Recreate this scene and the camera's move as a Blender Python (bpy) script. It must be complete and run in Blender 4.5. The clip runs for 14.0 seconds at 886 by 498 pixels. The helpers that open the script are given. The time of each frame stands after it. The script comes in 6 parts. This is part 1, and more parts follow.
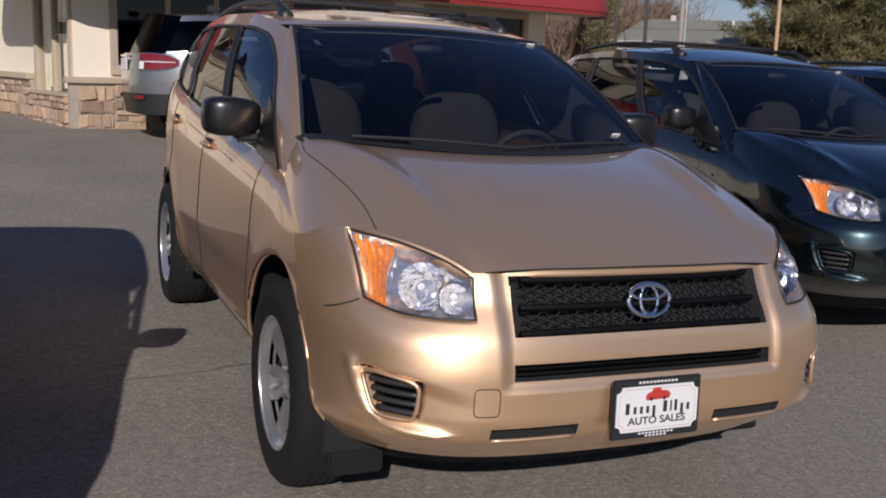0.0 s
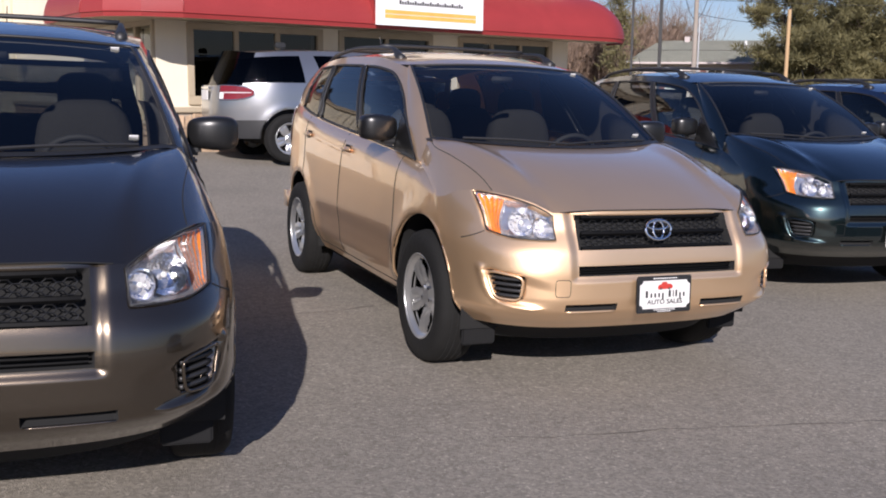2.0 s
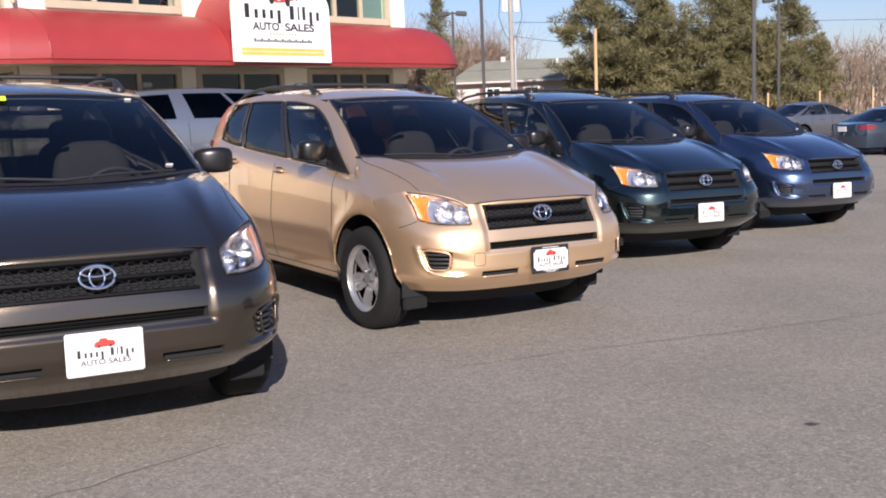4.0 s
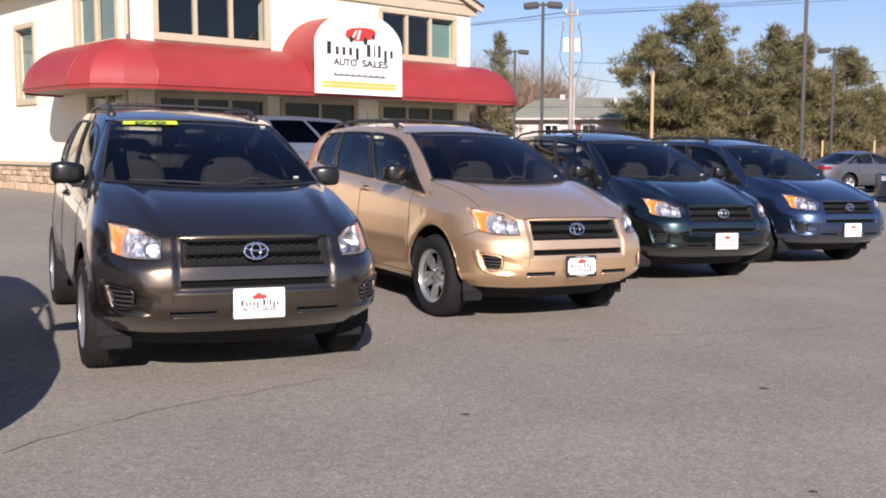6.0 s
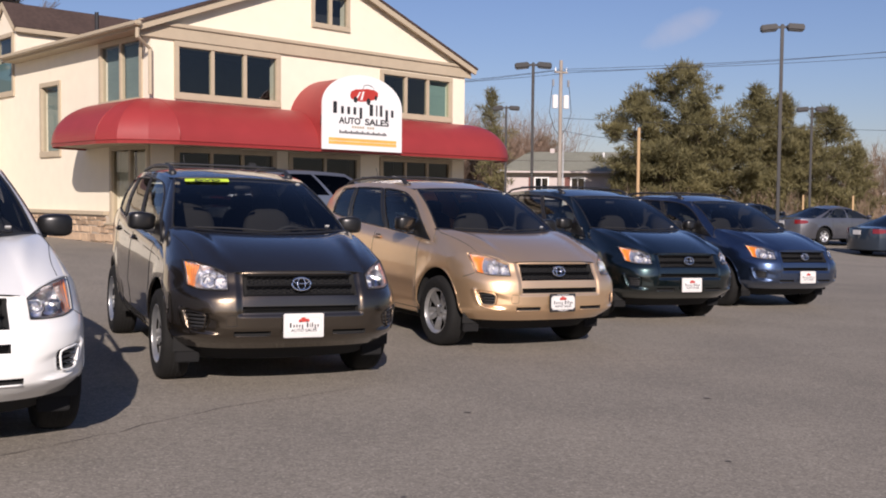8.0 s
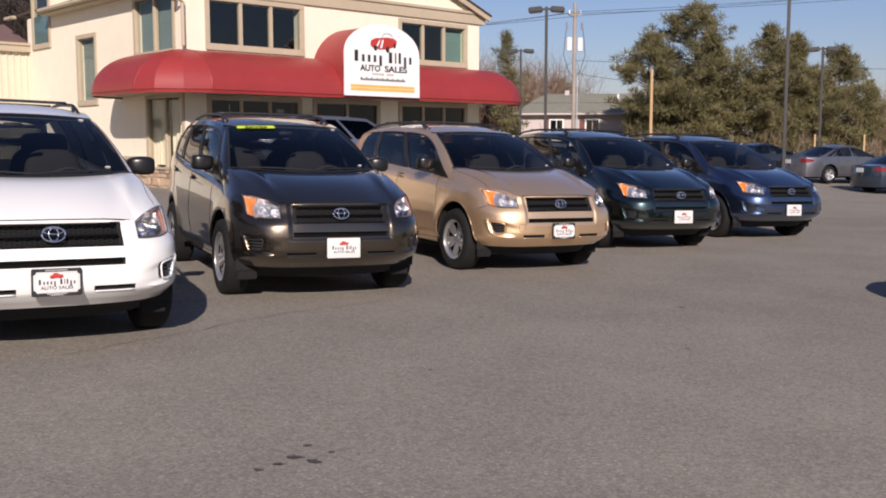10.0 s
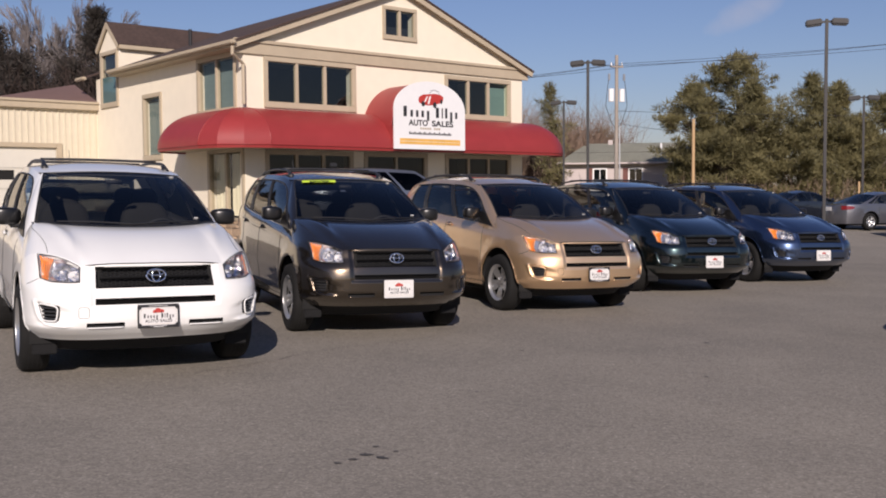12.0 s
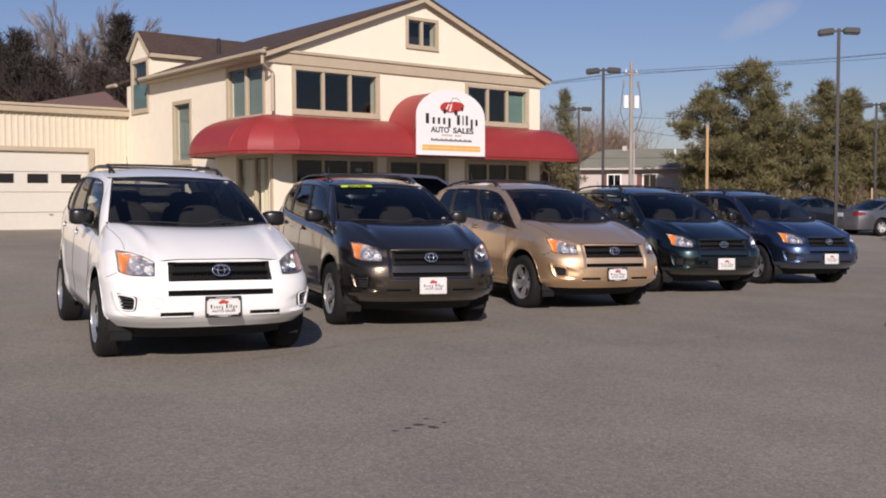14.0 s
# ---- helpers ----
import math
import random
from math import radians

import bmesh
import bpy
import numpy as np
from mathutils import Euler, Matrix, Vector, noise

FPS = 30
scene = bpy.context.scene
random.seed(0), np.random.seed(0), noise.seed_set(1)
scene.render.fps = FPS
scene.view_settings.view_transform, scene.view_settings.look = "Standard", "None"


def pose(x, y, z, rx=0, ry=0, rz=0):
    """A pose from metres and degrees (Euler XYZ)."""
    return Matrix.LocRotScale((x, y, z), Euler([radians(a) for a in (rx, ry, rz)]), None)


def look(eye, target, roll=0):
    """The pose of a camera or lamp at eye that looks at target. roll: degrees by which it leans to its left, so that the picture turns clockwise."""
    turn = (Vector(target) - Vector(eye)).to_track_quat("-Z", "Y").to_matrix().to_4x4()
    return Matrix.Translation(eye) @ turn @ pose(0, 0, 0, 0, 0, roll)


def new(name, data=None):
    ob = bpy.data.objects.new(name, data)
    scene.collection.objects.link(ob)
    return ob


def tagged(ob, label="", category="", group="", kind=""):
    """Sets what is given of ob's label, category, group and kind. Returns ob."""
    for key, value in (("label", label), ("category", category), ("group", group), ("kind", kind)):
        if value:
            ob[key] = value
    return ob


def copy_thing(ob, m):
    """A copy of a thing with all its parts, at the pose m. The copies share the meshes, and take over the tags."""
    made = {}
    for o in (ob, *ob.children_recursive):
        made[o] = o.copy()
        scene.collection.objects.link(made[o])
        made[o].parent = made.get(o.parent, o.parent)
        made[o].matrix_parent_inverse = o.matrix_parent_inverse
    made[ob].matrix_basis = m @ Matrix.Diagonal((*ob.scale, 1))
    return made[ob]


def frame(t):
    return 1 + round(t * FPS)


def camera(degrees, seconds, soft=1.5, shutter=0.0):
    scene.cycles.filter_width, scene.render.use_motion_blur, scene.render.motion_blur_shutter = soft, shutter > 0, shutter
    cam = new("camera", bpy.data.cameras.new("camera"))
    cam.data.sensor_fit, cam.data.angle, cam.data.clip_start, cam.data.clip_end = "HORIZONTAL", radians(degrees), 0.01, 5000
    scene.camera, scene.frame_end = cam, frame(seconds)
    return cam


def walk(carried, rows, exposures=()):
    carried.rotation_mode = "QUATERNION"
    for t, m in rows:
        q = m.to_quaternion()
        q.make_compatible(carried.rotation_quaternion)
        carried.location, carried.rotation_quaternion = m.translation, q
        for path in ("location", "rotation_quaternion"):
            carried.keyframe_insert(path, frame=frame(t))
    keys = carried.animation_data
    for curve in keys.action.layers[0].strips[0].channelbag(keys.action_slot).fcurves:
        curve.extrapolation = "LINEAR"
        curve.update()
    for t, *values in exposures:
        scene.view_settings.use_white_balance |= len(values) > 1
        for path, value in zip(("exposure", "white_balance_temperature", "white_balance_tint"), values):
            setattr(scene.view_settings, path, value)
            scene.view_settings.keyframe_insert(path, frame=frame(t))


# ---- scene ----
cam = camera(48.4, 14.0, soft=1.9)
PATH = [
    (0, (0.127, 0.065, 1.441), (0.0143, 2.0295, 1.0832), 1.90),
    (0.5, (0.169, -0.460, 1.425), (0.0326, 1.5117, 1.1163), 1.54),
    (1, (0.091, -0.913, 1.421), (-0.0281, 1.0648, 1.1458), 2.07),
    (1.5, (-0.007, -1.418, 1.430), (-0.0775, 0.5564, 1.1165), 0.89),
    (2, (-0.095, -1.864, 1.432), (-0.2487, 0.1057, 1.1213), 0.63),
    (2.5, (-0.263, -2.286, 1.451), (-0.2603, -0.3068, 1.1628), -0.03),
    (5, (-0.826, -4.289, 1.449), (-0.6185, -2.3138, 1.2135), -2.41),
    (5.5, (-0.842, -4.763, 1.456), (-0.6915, -2.7788, 1.2564), -0.45),
    (6, (-0.875, -5.162, 1.451), (-0.7914, -3.1735, 1.2497), 0.07),
    (6.5, (-0.918, -5.583, 1.469), (-0.7283, -3.5995, 1.2970), -1.11),
    (7, (-0.904, -5.980, 1.473), (-0.7982, -3.9873, 1.3453), -0.38),
    (7.5, (-1.004, -6.326, 1.485), (-0.8989, -4.3305, 1.3995), 0.54),
    (10, (-1.132, -8.118, 1.475), (-1.0635, -6.1304, 1.2615), -0.03),
    (10.5, (-1.175, -8.430, 1.478), (-1.1101, -6.4377, 1.3181), -0.62),
    (11, (-1.234, -8.675, 1.486), (-1.1926, -6.6842, 1.2947), -0.62),
    (11.5, (-1.183, -8.919, 1.506), (-1.1901, -6.9239, 1.3664), 1.09),
    (12, (-1.162, -9.133, 1.502), (-1.1846, -7.1368, 1.3879), -0.40),
    (12.5, (-1.276, -9.318, 1.521), (-1.3491, -7.3214, 1.4265), -1.00),
    (13, (-1.328, -9.519, 1.514), (-1.3099, -7.5215, 1.4243), 0.37),
    (13.5, (-1.309, -9.742, 1.518), (-1.3266, -7.7447, 1.4160), 0.95),
    (14, (-1.351, -9.957, 1.498), (-1.3994, -7.9599, 1.3937), -0.18),
]
EXPOSURES = [(0, -0.25, 6200, 18), (0.5, -0.02, 6200, 18), (1.0, 0.16, 6200, 18), (1.5, 0.18, 6200, 18), (2.5, 0.55, 6250, 18), (5.0, 0.72, 6450, 19), (5.5, 0.66, 6450, 19), (6.0, 0.72, 6500, 19), (6.5, 0.66, 6500, 19), (7.5, 0.20, 6700, 20), (10.5, 0.17, 6700, 20), (11.0, 0.10, 6700, 20), (11.5, -0.10, 6700, 20), (12.5, 0.03, 6700, 20), (14.0, 0.0, 6700, 20)]
walk(cam, [(t, look(eye, target, roll)) for t, eye, target, roll in PATH], EXPOSURES)
# ---- light ----
SUN_AZ, SUN_EL = -87.0, 26.5
world = bpy.data.worlds.new("sky")
scene.world = world
world.use_nodes = True
sky = world.node_tree.nodes.new("ShaderNodeTexSky")
sky.sky_type, sky.sun_disc = "NISHITA", False
sky.sun_elevation, sky.sun_rotation = radians(SUN_EL), radians(90 - SUN_AZ)
sky.air_density, sky.dust_density, sky.ozone_density = 1.2, 0.4, 4.5
world.node_tree.nodes["Background"].inputs[1].default_value = 0.066
hue = world.node_tree.nodes.new("ShaderNodeMix")
hue.data_type, hue.blend_type = "RGBA", "MULTIPLY"
hue.inputs[0].default_value, hue.inputs[7].default_value = 1.0, (1.00, 0.985, 1.17, 1)
world.node_tree.links.new(sky.outputs[0], hue.inputs[6])
WN, WL = world.node_tree.nodes, world.node_tree.links


def sky_math(kind, a, b):
    n = WN.new("ShaderNodeMath")
    n.operation, n.use_clamp = kind, kind == "SUBTRACT"
    for k, v in enumerate((a, b)):
        if isinstance(v, float):
            n.inputs[k].default_value = v
        else:
            WL.new(v, n.inputs[k])
    return n.outputs[0]


# one faint wisp of cloud over the pines
way = WN.new("ShaderNodeTexCoord").outputs["Generated"]
off = WN.new("ShaderNodeMapping")
off.inputs[1].default_value, off.inputs[2].default_value = (0, 0, -0.168), (0, 0, radians(-73.75))
off.vector_type = "POINT"
WL.new(way, off.inputs[0])
cut = WN.new("ShaderNodeSeparateXYZ")
WL.new(off.outputs[0], cut.inputs[0])
far = sky_math("ADD", sky_math("POWER", sky_math("ABSOLUTE", sky_math("DIVIDE", cut.outputs[1], 0.034), 0.0), 2.0), sky_math("POWER", sky_math("ABSOLUTE", sky_math("DIVIDE", sky_math("ADD", cut.outputs[2], sky_math("MULTIPLY", cut.outputs[1], 0.35)), 0.014), 0.0), 2.0))
puff = WN.new("ShaderNodeTexNoise")
puff.inputs["Scale"].default_value, puff.inputs["Detail"].default_value = 26, 5
WL.new(way, puff.inputs["Vector"])
wisp = sky_math("MULTIPLY", sky_math("SUBTRACT", sky_math("MULTIPLY", puff.outputs[0], 1.9), sky_math("ADD", sky_math("MULTIPLY", far, 0.55), 0.35)), sky_math("GREATER_THAN", cut.outputs[0], 0.0))
cloud = WN.new("ShaderNodeMix")
cloud.data_type = "RGBA"
cloud.inputs[7].default_value = (8.2, 7.9, 8.3, 1)
WL.new(sky_math("MULTIPLY", wisp, 0.36), cloud.inputs[0])
WL.new(hue.outputs[2], cloud.inputs[6])
WL.new(cloud.outputs[2], WN["Background"].inputs[0])
sun = new("sun", bpy.data.lights.new("sun", "SUN"))
sun.data.energy, sun.data.angle, sun.data.color = 5.0, radians(0.5), (1.0, 0.94, 0.85)
sun_dir = Vector((math.cos(radians(SUN_EL)) * math.cos(radians(SUN_AZ)), math.cos(radians(SUN_EL)) * math.sin(radians(SUN_AZ)), math.sin(radians(SUN_EL))))
sun.matrix_world = look(sun_dir * 60, (0, 0, 0))

# ---- materials ----


def mat(name, color, rough=0.6, metal=0.0, vary=0.15, size=6.0, bump=0.0, bump_size=60.0, coat=0.0, spec=0.5, tint=None, island=0.0, obj=0.0, stretch=(1, 1, 1)):
    """A Principled surface with mottling at two scales, and fine relief."""
    m = bpy.data.materials.new(name)
    m.use_nodes = True
    nt = m.node_tree
    N, L = nt.nodes, nt.links
    b = N["Principled BSDF"]
    b.inputs["Roughness"].default_value = rough
    b.inputs["Metallic"].default_value = metal
    b.inputs["Coat Weight"].default_value = coat
    b.inputs["Coat Roughness"].default_value = 0.03
    b.inputs["Specular IOR Level"].default_value = spec
    co = N.new("ShaderNodeTexCoord")
    mp = N.new("ShaderNodeMapping")
    mp.inputs["Scale"].default_value = stretch
    L.new(co.outputs["Object"], mp.inputs[0])
    big, fine = N.new("ShaderNodeTexNoise"), N.new("ShaderNodeTexNoise")
    big.inputs["Scale"].default_value, fine.inputs["Scale"].default_value = size * 0.15, size
    for t in (big, fine):
        t.inputs["Detail"].default_value = 4
        L.new(mp.outputs[0], t.inputs["Vector"])
    mix = N.new("ShaderNodeMath")
    mix.operation = "ADD"
    L.new(big.outputs[0], mix.inputs[0]), L.new(fine.outputs[0], mix.inputs[1])
    last = mix.outputs[0]
    for weight, kind in ((island, "ShaderNodeNewGeometry"), (obj, "ShaderNodeObjectInfo")):
        if weight:
            src = N.new(kind)
            ma = N.new("ShaderNodeMath")
            ma.operation = "MULTIPLY_ADD"
            ma.inputs[1].default_value = weight
            L.new(src.outputs["Random Per Island" if kind.endswith("Geometry") else "Random"], ma.inputs[0])
            L.new(last, ma.inputs[2])
            last = ma.outputs[0]
    ramp = N.new("ShaderNodeMapRange")
    extra = island + obj
    ramp.inputs[1].default_value, ramp.inputs[2].default_value = 0.6, 1.4 + extra
    L.new(last, ramp.inputs[0])
    c = Vector(color)
    lo = c * (1 - vary)
    hi = Vector(tint) if tint else c * (1 + vary)
    cm = N.new("ShaderNodeMix")
    cm.data_type = "RGBA"
    cm.inputs[6].default_value, cm.inputs[7].default_value = (*lo, 1), (*hi, 1)
    L.new(ramp.outputs[0], cm.inputs[0])
    L.new(cm.outputs[2], b.inputs["Base Color"])
    if bump:
        bt = N.new("ShaderNodeTexNoise")
        bt.inputs["Scale"].default_value, bt.inputs["Detail"].default_value = bump_size, 3
        L.new(mp.outputs[0], bt.inputs["Vector"])
        bn = N.new("ShaderNodeBump")
        bn.inputs["Strength"].default_value, bn.inputs["Distance"].default_value = bump, 0.01
        L.new(bt.outputs[0], bn.inputs["Height"])
        L.new(bn.outputs[0], b.inputs["Normal"])
    return m


def glass(name, see, gloss=1.45, rough=0.0, dirt=0.0):
    """A thin tinted pane: it lets light through straight, and mirrors by Fresnel."""
    m = bpy.data.materials.new(name)
    m.use_nodes = True
    N, L = m.node_tree.nodes, m.node_tree.links
    N.remove(N["Principled BSDF"])
    t, g, f, mx = N.new("ShaderNodeBsdfTransparent"), N.new("ShaderNodeBsdfGlossy"), N.new("ShaderNodeFresnel"), N.new("ShaderNodeMixShader")
    t.inputs[0].default_value = (*see, 1)
    g.inputs["Roughness"].default_value = rough
    f.inputs[0].default_value = gloss
    L.new(f.outputs[0], mx.inputs[0]), L.new(t.outputs[0], mx.inputs[1]), L.new(g.outputs[0], mx.inputs[2])
    L.new(mx.outputs[0], N["Material Output"].inputs[0])
    return m


M_STUCCO = mat("cream_stucco", (0.76, 0.69, 0.55), 0.9, vary=0.05, size=3, bump=0.3, bump_size=120)
M_TRIM = mat("tan_trim", (0.42, 0.35, 0.25), 0.7, vary=0.08, size=5)
M_AWNING = mat("red_awning_canvas", (0.285, 0.033, 0.032), 0.46, vary=0.10, size=3, bump=0.1, bump_size=25)
M_WHITE = mat("white_board", (0.74, 0.74, 0.73), 0.5, vary=0.03)
M_SIGNBLACK = mat("black_lettering", (0.02, 0.02, 0.022), 0.5)
M_SIGNRED = mat("red_picture", (0.45, 0.04, 0.03), 0.5)
M_SIGNYEL = mat("yellow_stripe", (0.72, 0.41, 0.095), 0.5)
M_SHINGLE = mat("brown_shingle", (0.060, 0.038, 0.031), 0.95, vary=0.3, size=9, bump=0.6, bump_size=30)
M_ROOFBROWN = mat("brown_metal_roof", (0.17, 0.105, 0.088), 0.7, vary=0.1)
M_SIDING = mat("cream_siding", (0.62, 0.56, 0.43), 0.7, vary=0.05)
M_GDOOR = mat("cream_garage_door", (0.58, 0.56, 0.49), 0.55, vary=0.04)
M_STONE = mat("tan_fieldstone", (0.30, 0.21, 0.14), 0.9, vary=0.38, size=8, bump=0.6, bump_size=18, obj=1.4, tint=(0.58, 0.42, 0.28))
M_MORTAR = mat("grey_mortar", (0.36, 0.31, 0.25), 0.95, vary=0.1, bump=0.4)
M_ASPHALT = mat("worn_asphalt", (0.234, 0.212, 0.181), 0.95, vary=0.15, size=0.9, bump=0.5, bump_size=140, spec=0.12, tint=(0.280, 0.251, 0.209))


def speckle(m, scale, low, high):
    """Multiplies the colour by fine stones of the aggregate."""
    N, L = m.node_tree.nodes, m.node_tree.links
    b = N["Principled BSDF"]
    was = b.inputs["Base Color"].links[0].from_socket
    co = N.new("ShaderNodeTexCoord")
    v, n = N.new("ShaderNodeTexVoronoi"), N.new("ShaderNodeTexNoise")
    v.inputs["Scale"].default_value, n.inputs["Scale"].default_value = scale, scale * 0.23
    n.inputs["Detail"].default_value = 5
    mx, r, k = N.new("ShaderNodeMath"), N.new("ShaderNodeMapRange"), N.new("ShaderNodeMix")
    for t in (v, n):
        L.new(co.outputs["Object"], t.inputs["Vector"])
    bw = N.new("ShaderNodeSeparateColor")
    L.new(v.outputs["Color"], bw.inputs[0])
    mx.operation = "ADD"
    L.new(bw.outputs[0], mx.inputs[0]), L.new(n.outputs[0], mx.inputs[1])
    r.inputs[1].default_value, r.inputs[2].default_value, r.inputs[3].default_value, r.inputs[4].default_value = 0.2, 1.6, low, high
    L.new(mx.outputs[0], r.inputs[0])
    # a few pale chips among the stones
    chip, up, more = N.new("ShaderNodeTexVoronoi"), N.new("ShaderNodeMapRange"), N.new("ShaderNodeMath")
    chip.inputs["Scale"].default_value = scale * 1.1
    L.new(co.outputs["Object"], chip.inputs["Vector"])
    pick = N.new("ShaderNodeSeparateColor")
    L.new(chip.outputs["Color"], pick.inputs[0])
    up.inputs[1].default_value, up.inputs[2].default_value, up.inputs[3].default_value, up.inputs[4].default_value = 0.90, 1.0, 0.0, 0.50
    L.new(pick.outputs[1], up.inputs[0])
    more.operation = "ADD"
    L.new(r.outputs[0], more.inputs[0]), L.new(up.outputs[0], more.inputs[1])
    k.data_type, k.blend_type = "RGBA", "MULTIPLY"
    k.inputs[0].default_value = 1.0
    L.new(was, k.inputs[6]), L.new(more.outputs[0], k.inputs[7])
    L.new(k.outputs[2], b.inputs["Base Color"])


speckle(M_ASPHALT, 80, 0.70, 1.26)
M_POLE = mat("dark_bronze_pole", (0.020, 0.019, 0.019), 0.55, vary=0.1)
M_WOODPOLE = mat("weathered_pole", (0.30, 0.26, 0.22), 0.9, vary=0.25, size=8, stretch=(4, 4, 0.4))
M_YELLOWPOST = mat("pale_yellow_post", (0.44, 0.29, 0.15), 0.7, vary=0.1)
M_GREY = mat("grey_metal", (0.35, 0.36, 0.37), 0.45, metal=0.6)
M_BLACK = mat("black_plastic", (0.018, 0.018, 0.019), 0.45, vary=0.1)
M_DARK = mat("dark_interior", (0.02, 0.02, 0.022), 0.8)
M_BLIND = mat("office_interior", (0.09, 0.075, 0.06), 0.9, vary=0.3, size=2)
M_PANE = glass("office_pane", (0.50, 0.58, 0.58), 1.85)
M_PANECLEAR = glass("clear_pane", (0.85, 0.88, 0.86), 1.4)
# darker copy of the office pane: shade under the awning put into its tint
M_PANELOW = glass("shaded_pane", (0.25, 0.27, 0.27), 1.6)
M_PANETEAL = glass("teal_pane", (0.70, 0.88, 0.82), 1.6)
M_BLINDTEAL = mat("pale_teal_blind", (0.15, 0.20, 0.19), 0.8, vary=0.12, size=3, stretch=(1, 1, 8))
M_CURTAIN = mat("pale_curtain", (0.66, 0.60, 0.44), 0.9, vary=0.15, size=5, stretch=(6, 6, 0.3))
M_WIRE = mat("black_wire", (0.03, 0.03, 0.03), 0.6)
M_NEEDLE = mat("pine_needles", (0.128, 0.129, 0.057), 0.8, vary=0.40, size=1.2, island=0.6, tint=(0.365, 0.317, 0.15))
M_SPRUCE = mat("dark_spruce_needles", (0.028, 0.029, 0.024), 0.85, vary=0.5, size=2, island=0.8, tint=(0.082, 0.066, 0.054))
M_BARK = mat("brown_bark", (0.085, 0.062, 0.045), 0.95, vary=0.3, size=9, bump=0.6, bump_size=25)
M_TWIGDARK = mat("dark_brown_twigs", (0.060, 0.040, 0.032), 0.95, vary=0.3, size=2, island=0.5)
M_TWIGPALE = mat("pale_grey_twigs", (0.19, 0.165, 0.155), 0.95, vary=0.3, size=2, island=0.5)
M_SHUTTER = mat("red_brown_shutter", (0.14, 0.05, 0.04), 0.7)
M_TWIG = mat("grey_brown_twigs", (0.21, 0.145, 0.105), 0.95, vary=0.3, size=2, island=0.5)
M_TWIGTAN = mat("tan_brush_twigs", (0.21, 0.150, 0.105), 0.95, vary=0.3, size=2, island=0.5)
M_GRASS = mat("dry_winter_grass", (0.20, 0.16, 0.075), 0.95, vary=0.35, size=2, bump=0.5)
M_HOUSE = mat("white_house_siding", (0.46, 0.40, 0.38), 0.7, vary=0.05)
M_HOUSEROOF = mat("grey_green_shingle", (0.40, 0.40, 0.33), 0.9, vary=0.12, size=6)
M_CHROME = mat("chrome", (0.75, 0.75, 0.76), 0.08, metal=1.0, vary=0.02)


def leafy(m, share=0.45):
    """Lets part of the light through the needles."""
    N, L = m.node_tree.nodes, m.node_tree.links
    b = N["Principled BSDF"]
    t, mx = N.new("ShaderNodeBsdfTranslucent"), N.new("ShaderNodeMixShader")
    L.new(b.inputs["Base Color"].links[0].from_socket, t.inputs[0])
    mx.inputs[0].default_value = share
    L.new(b.outputs[0], mx.inputs[1]), L.new(t.outputs[0], mx.inputs[2])
    L.new(mx.outputs[0], N["Material Output"].inputs[0])


leafy(M_NEEDLE)
leafy(M_SPRUCE, 0.3)

# ---- helpers for building ----


def part(name, bm, material, parent=None, label="", smooth=False):
    me = bpy.data.meshes.new(name)
    if isinstance(bm, bmesh.types.BMesh):
        bm.to_mesh(me)
        bm.free()
    else:
        me.from_pydata(bm[0], [], bm[1])
    for m in material if isinstance(material, (list, tuple)) else [material]:
        me.materials.append(m)
    if smooth:
        me.shade_smooth()
    ob = new(name, me)
    ob.parent = parent
    if label:
        tagged(ob, label)
    return ob


def thing(name, m, label, category, group="", kind=""):
    ob = new(name)
    ob.empty_display_size = 0.1
    ob.matrix_world = m
    return tagged(ob, label, category, group, kind)


def box(bm, x0, y0, z0, x1, y1, z1, bevel=0.0, m=None):
    r = bmesh.ops.create_cube(bm, size=1)
    for v in r["verts"]:
        v.co = Vector(((x0 + x1) / 2 + v.co.x * (x1 - x0), (y0 + y1) / 2 + v.co.y * (y1 - y0), (z0 + z1) / 2 + v.co.z * (z1 - z0)))
    if bevel:
        es = list({e for v in r["verts"] for e in v.link_edges})
        vs = bmesh.ops.bevel(bm, geom=es, offset=bevel, segments=2, affect="EDGES")["verts"]
    else:
        vs = r["verts"]
    if m is not None:
        bmesh.ops.transform(bm, matrix=m, verts=vs)
    return bm


def boxes(*rows, bevel=0.0):
    bm = bmesh.new()
    for r in rows:
        box(bm, *r, bevel=bevel)
    return bm


def tube(bm, a, b, r0, r1=None, n=10, cap=True):
    a, b = Vector(a), Vector(b)
    d = b - a
    m = Matrix.Translation((a + b) / 2) @ d.to_track_quat("Z", "Y").to_matrix().to_4x4()
    bmesh.ops.create_cone(bm, cap_ends=cap, segments=n, radius1=r0, radius2=r0 if r1 is None else r1, depth=d.length, matrix=m)
    return bm


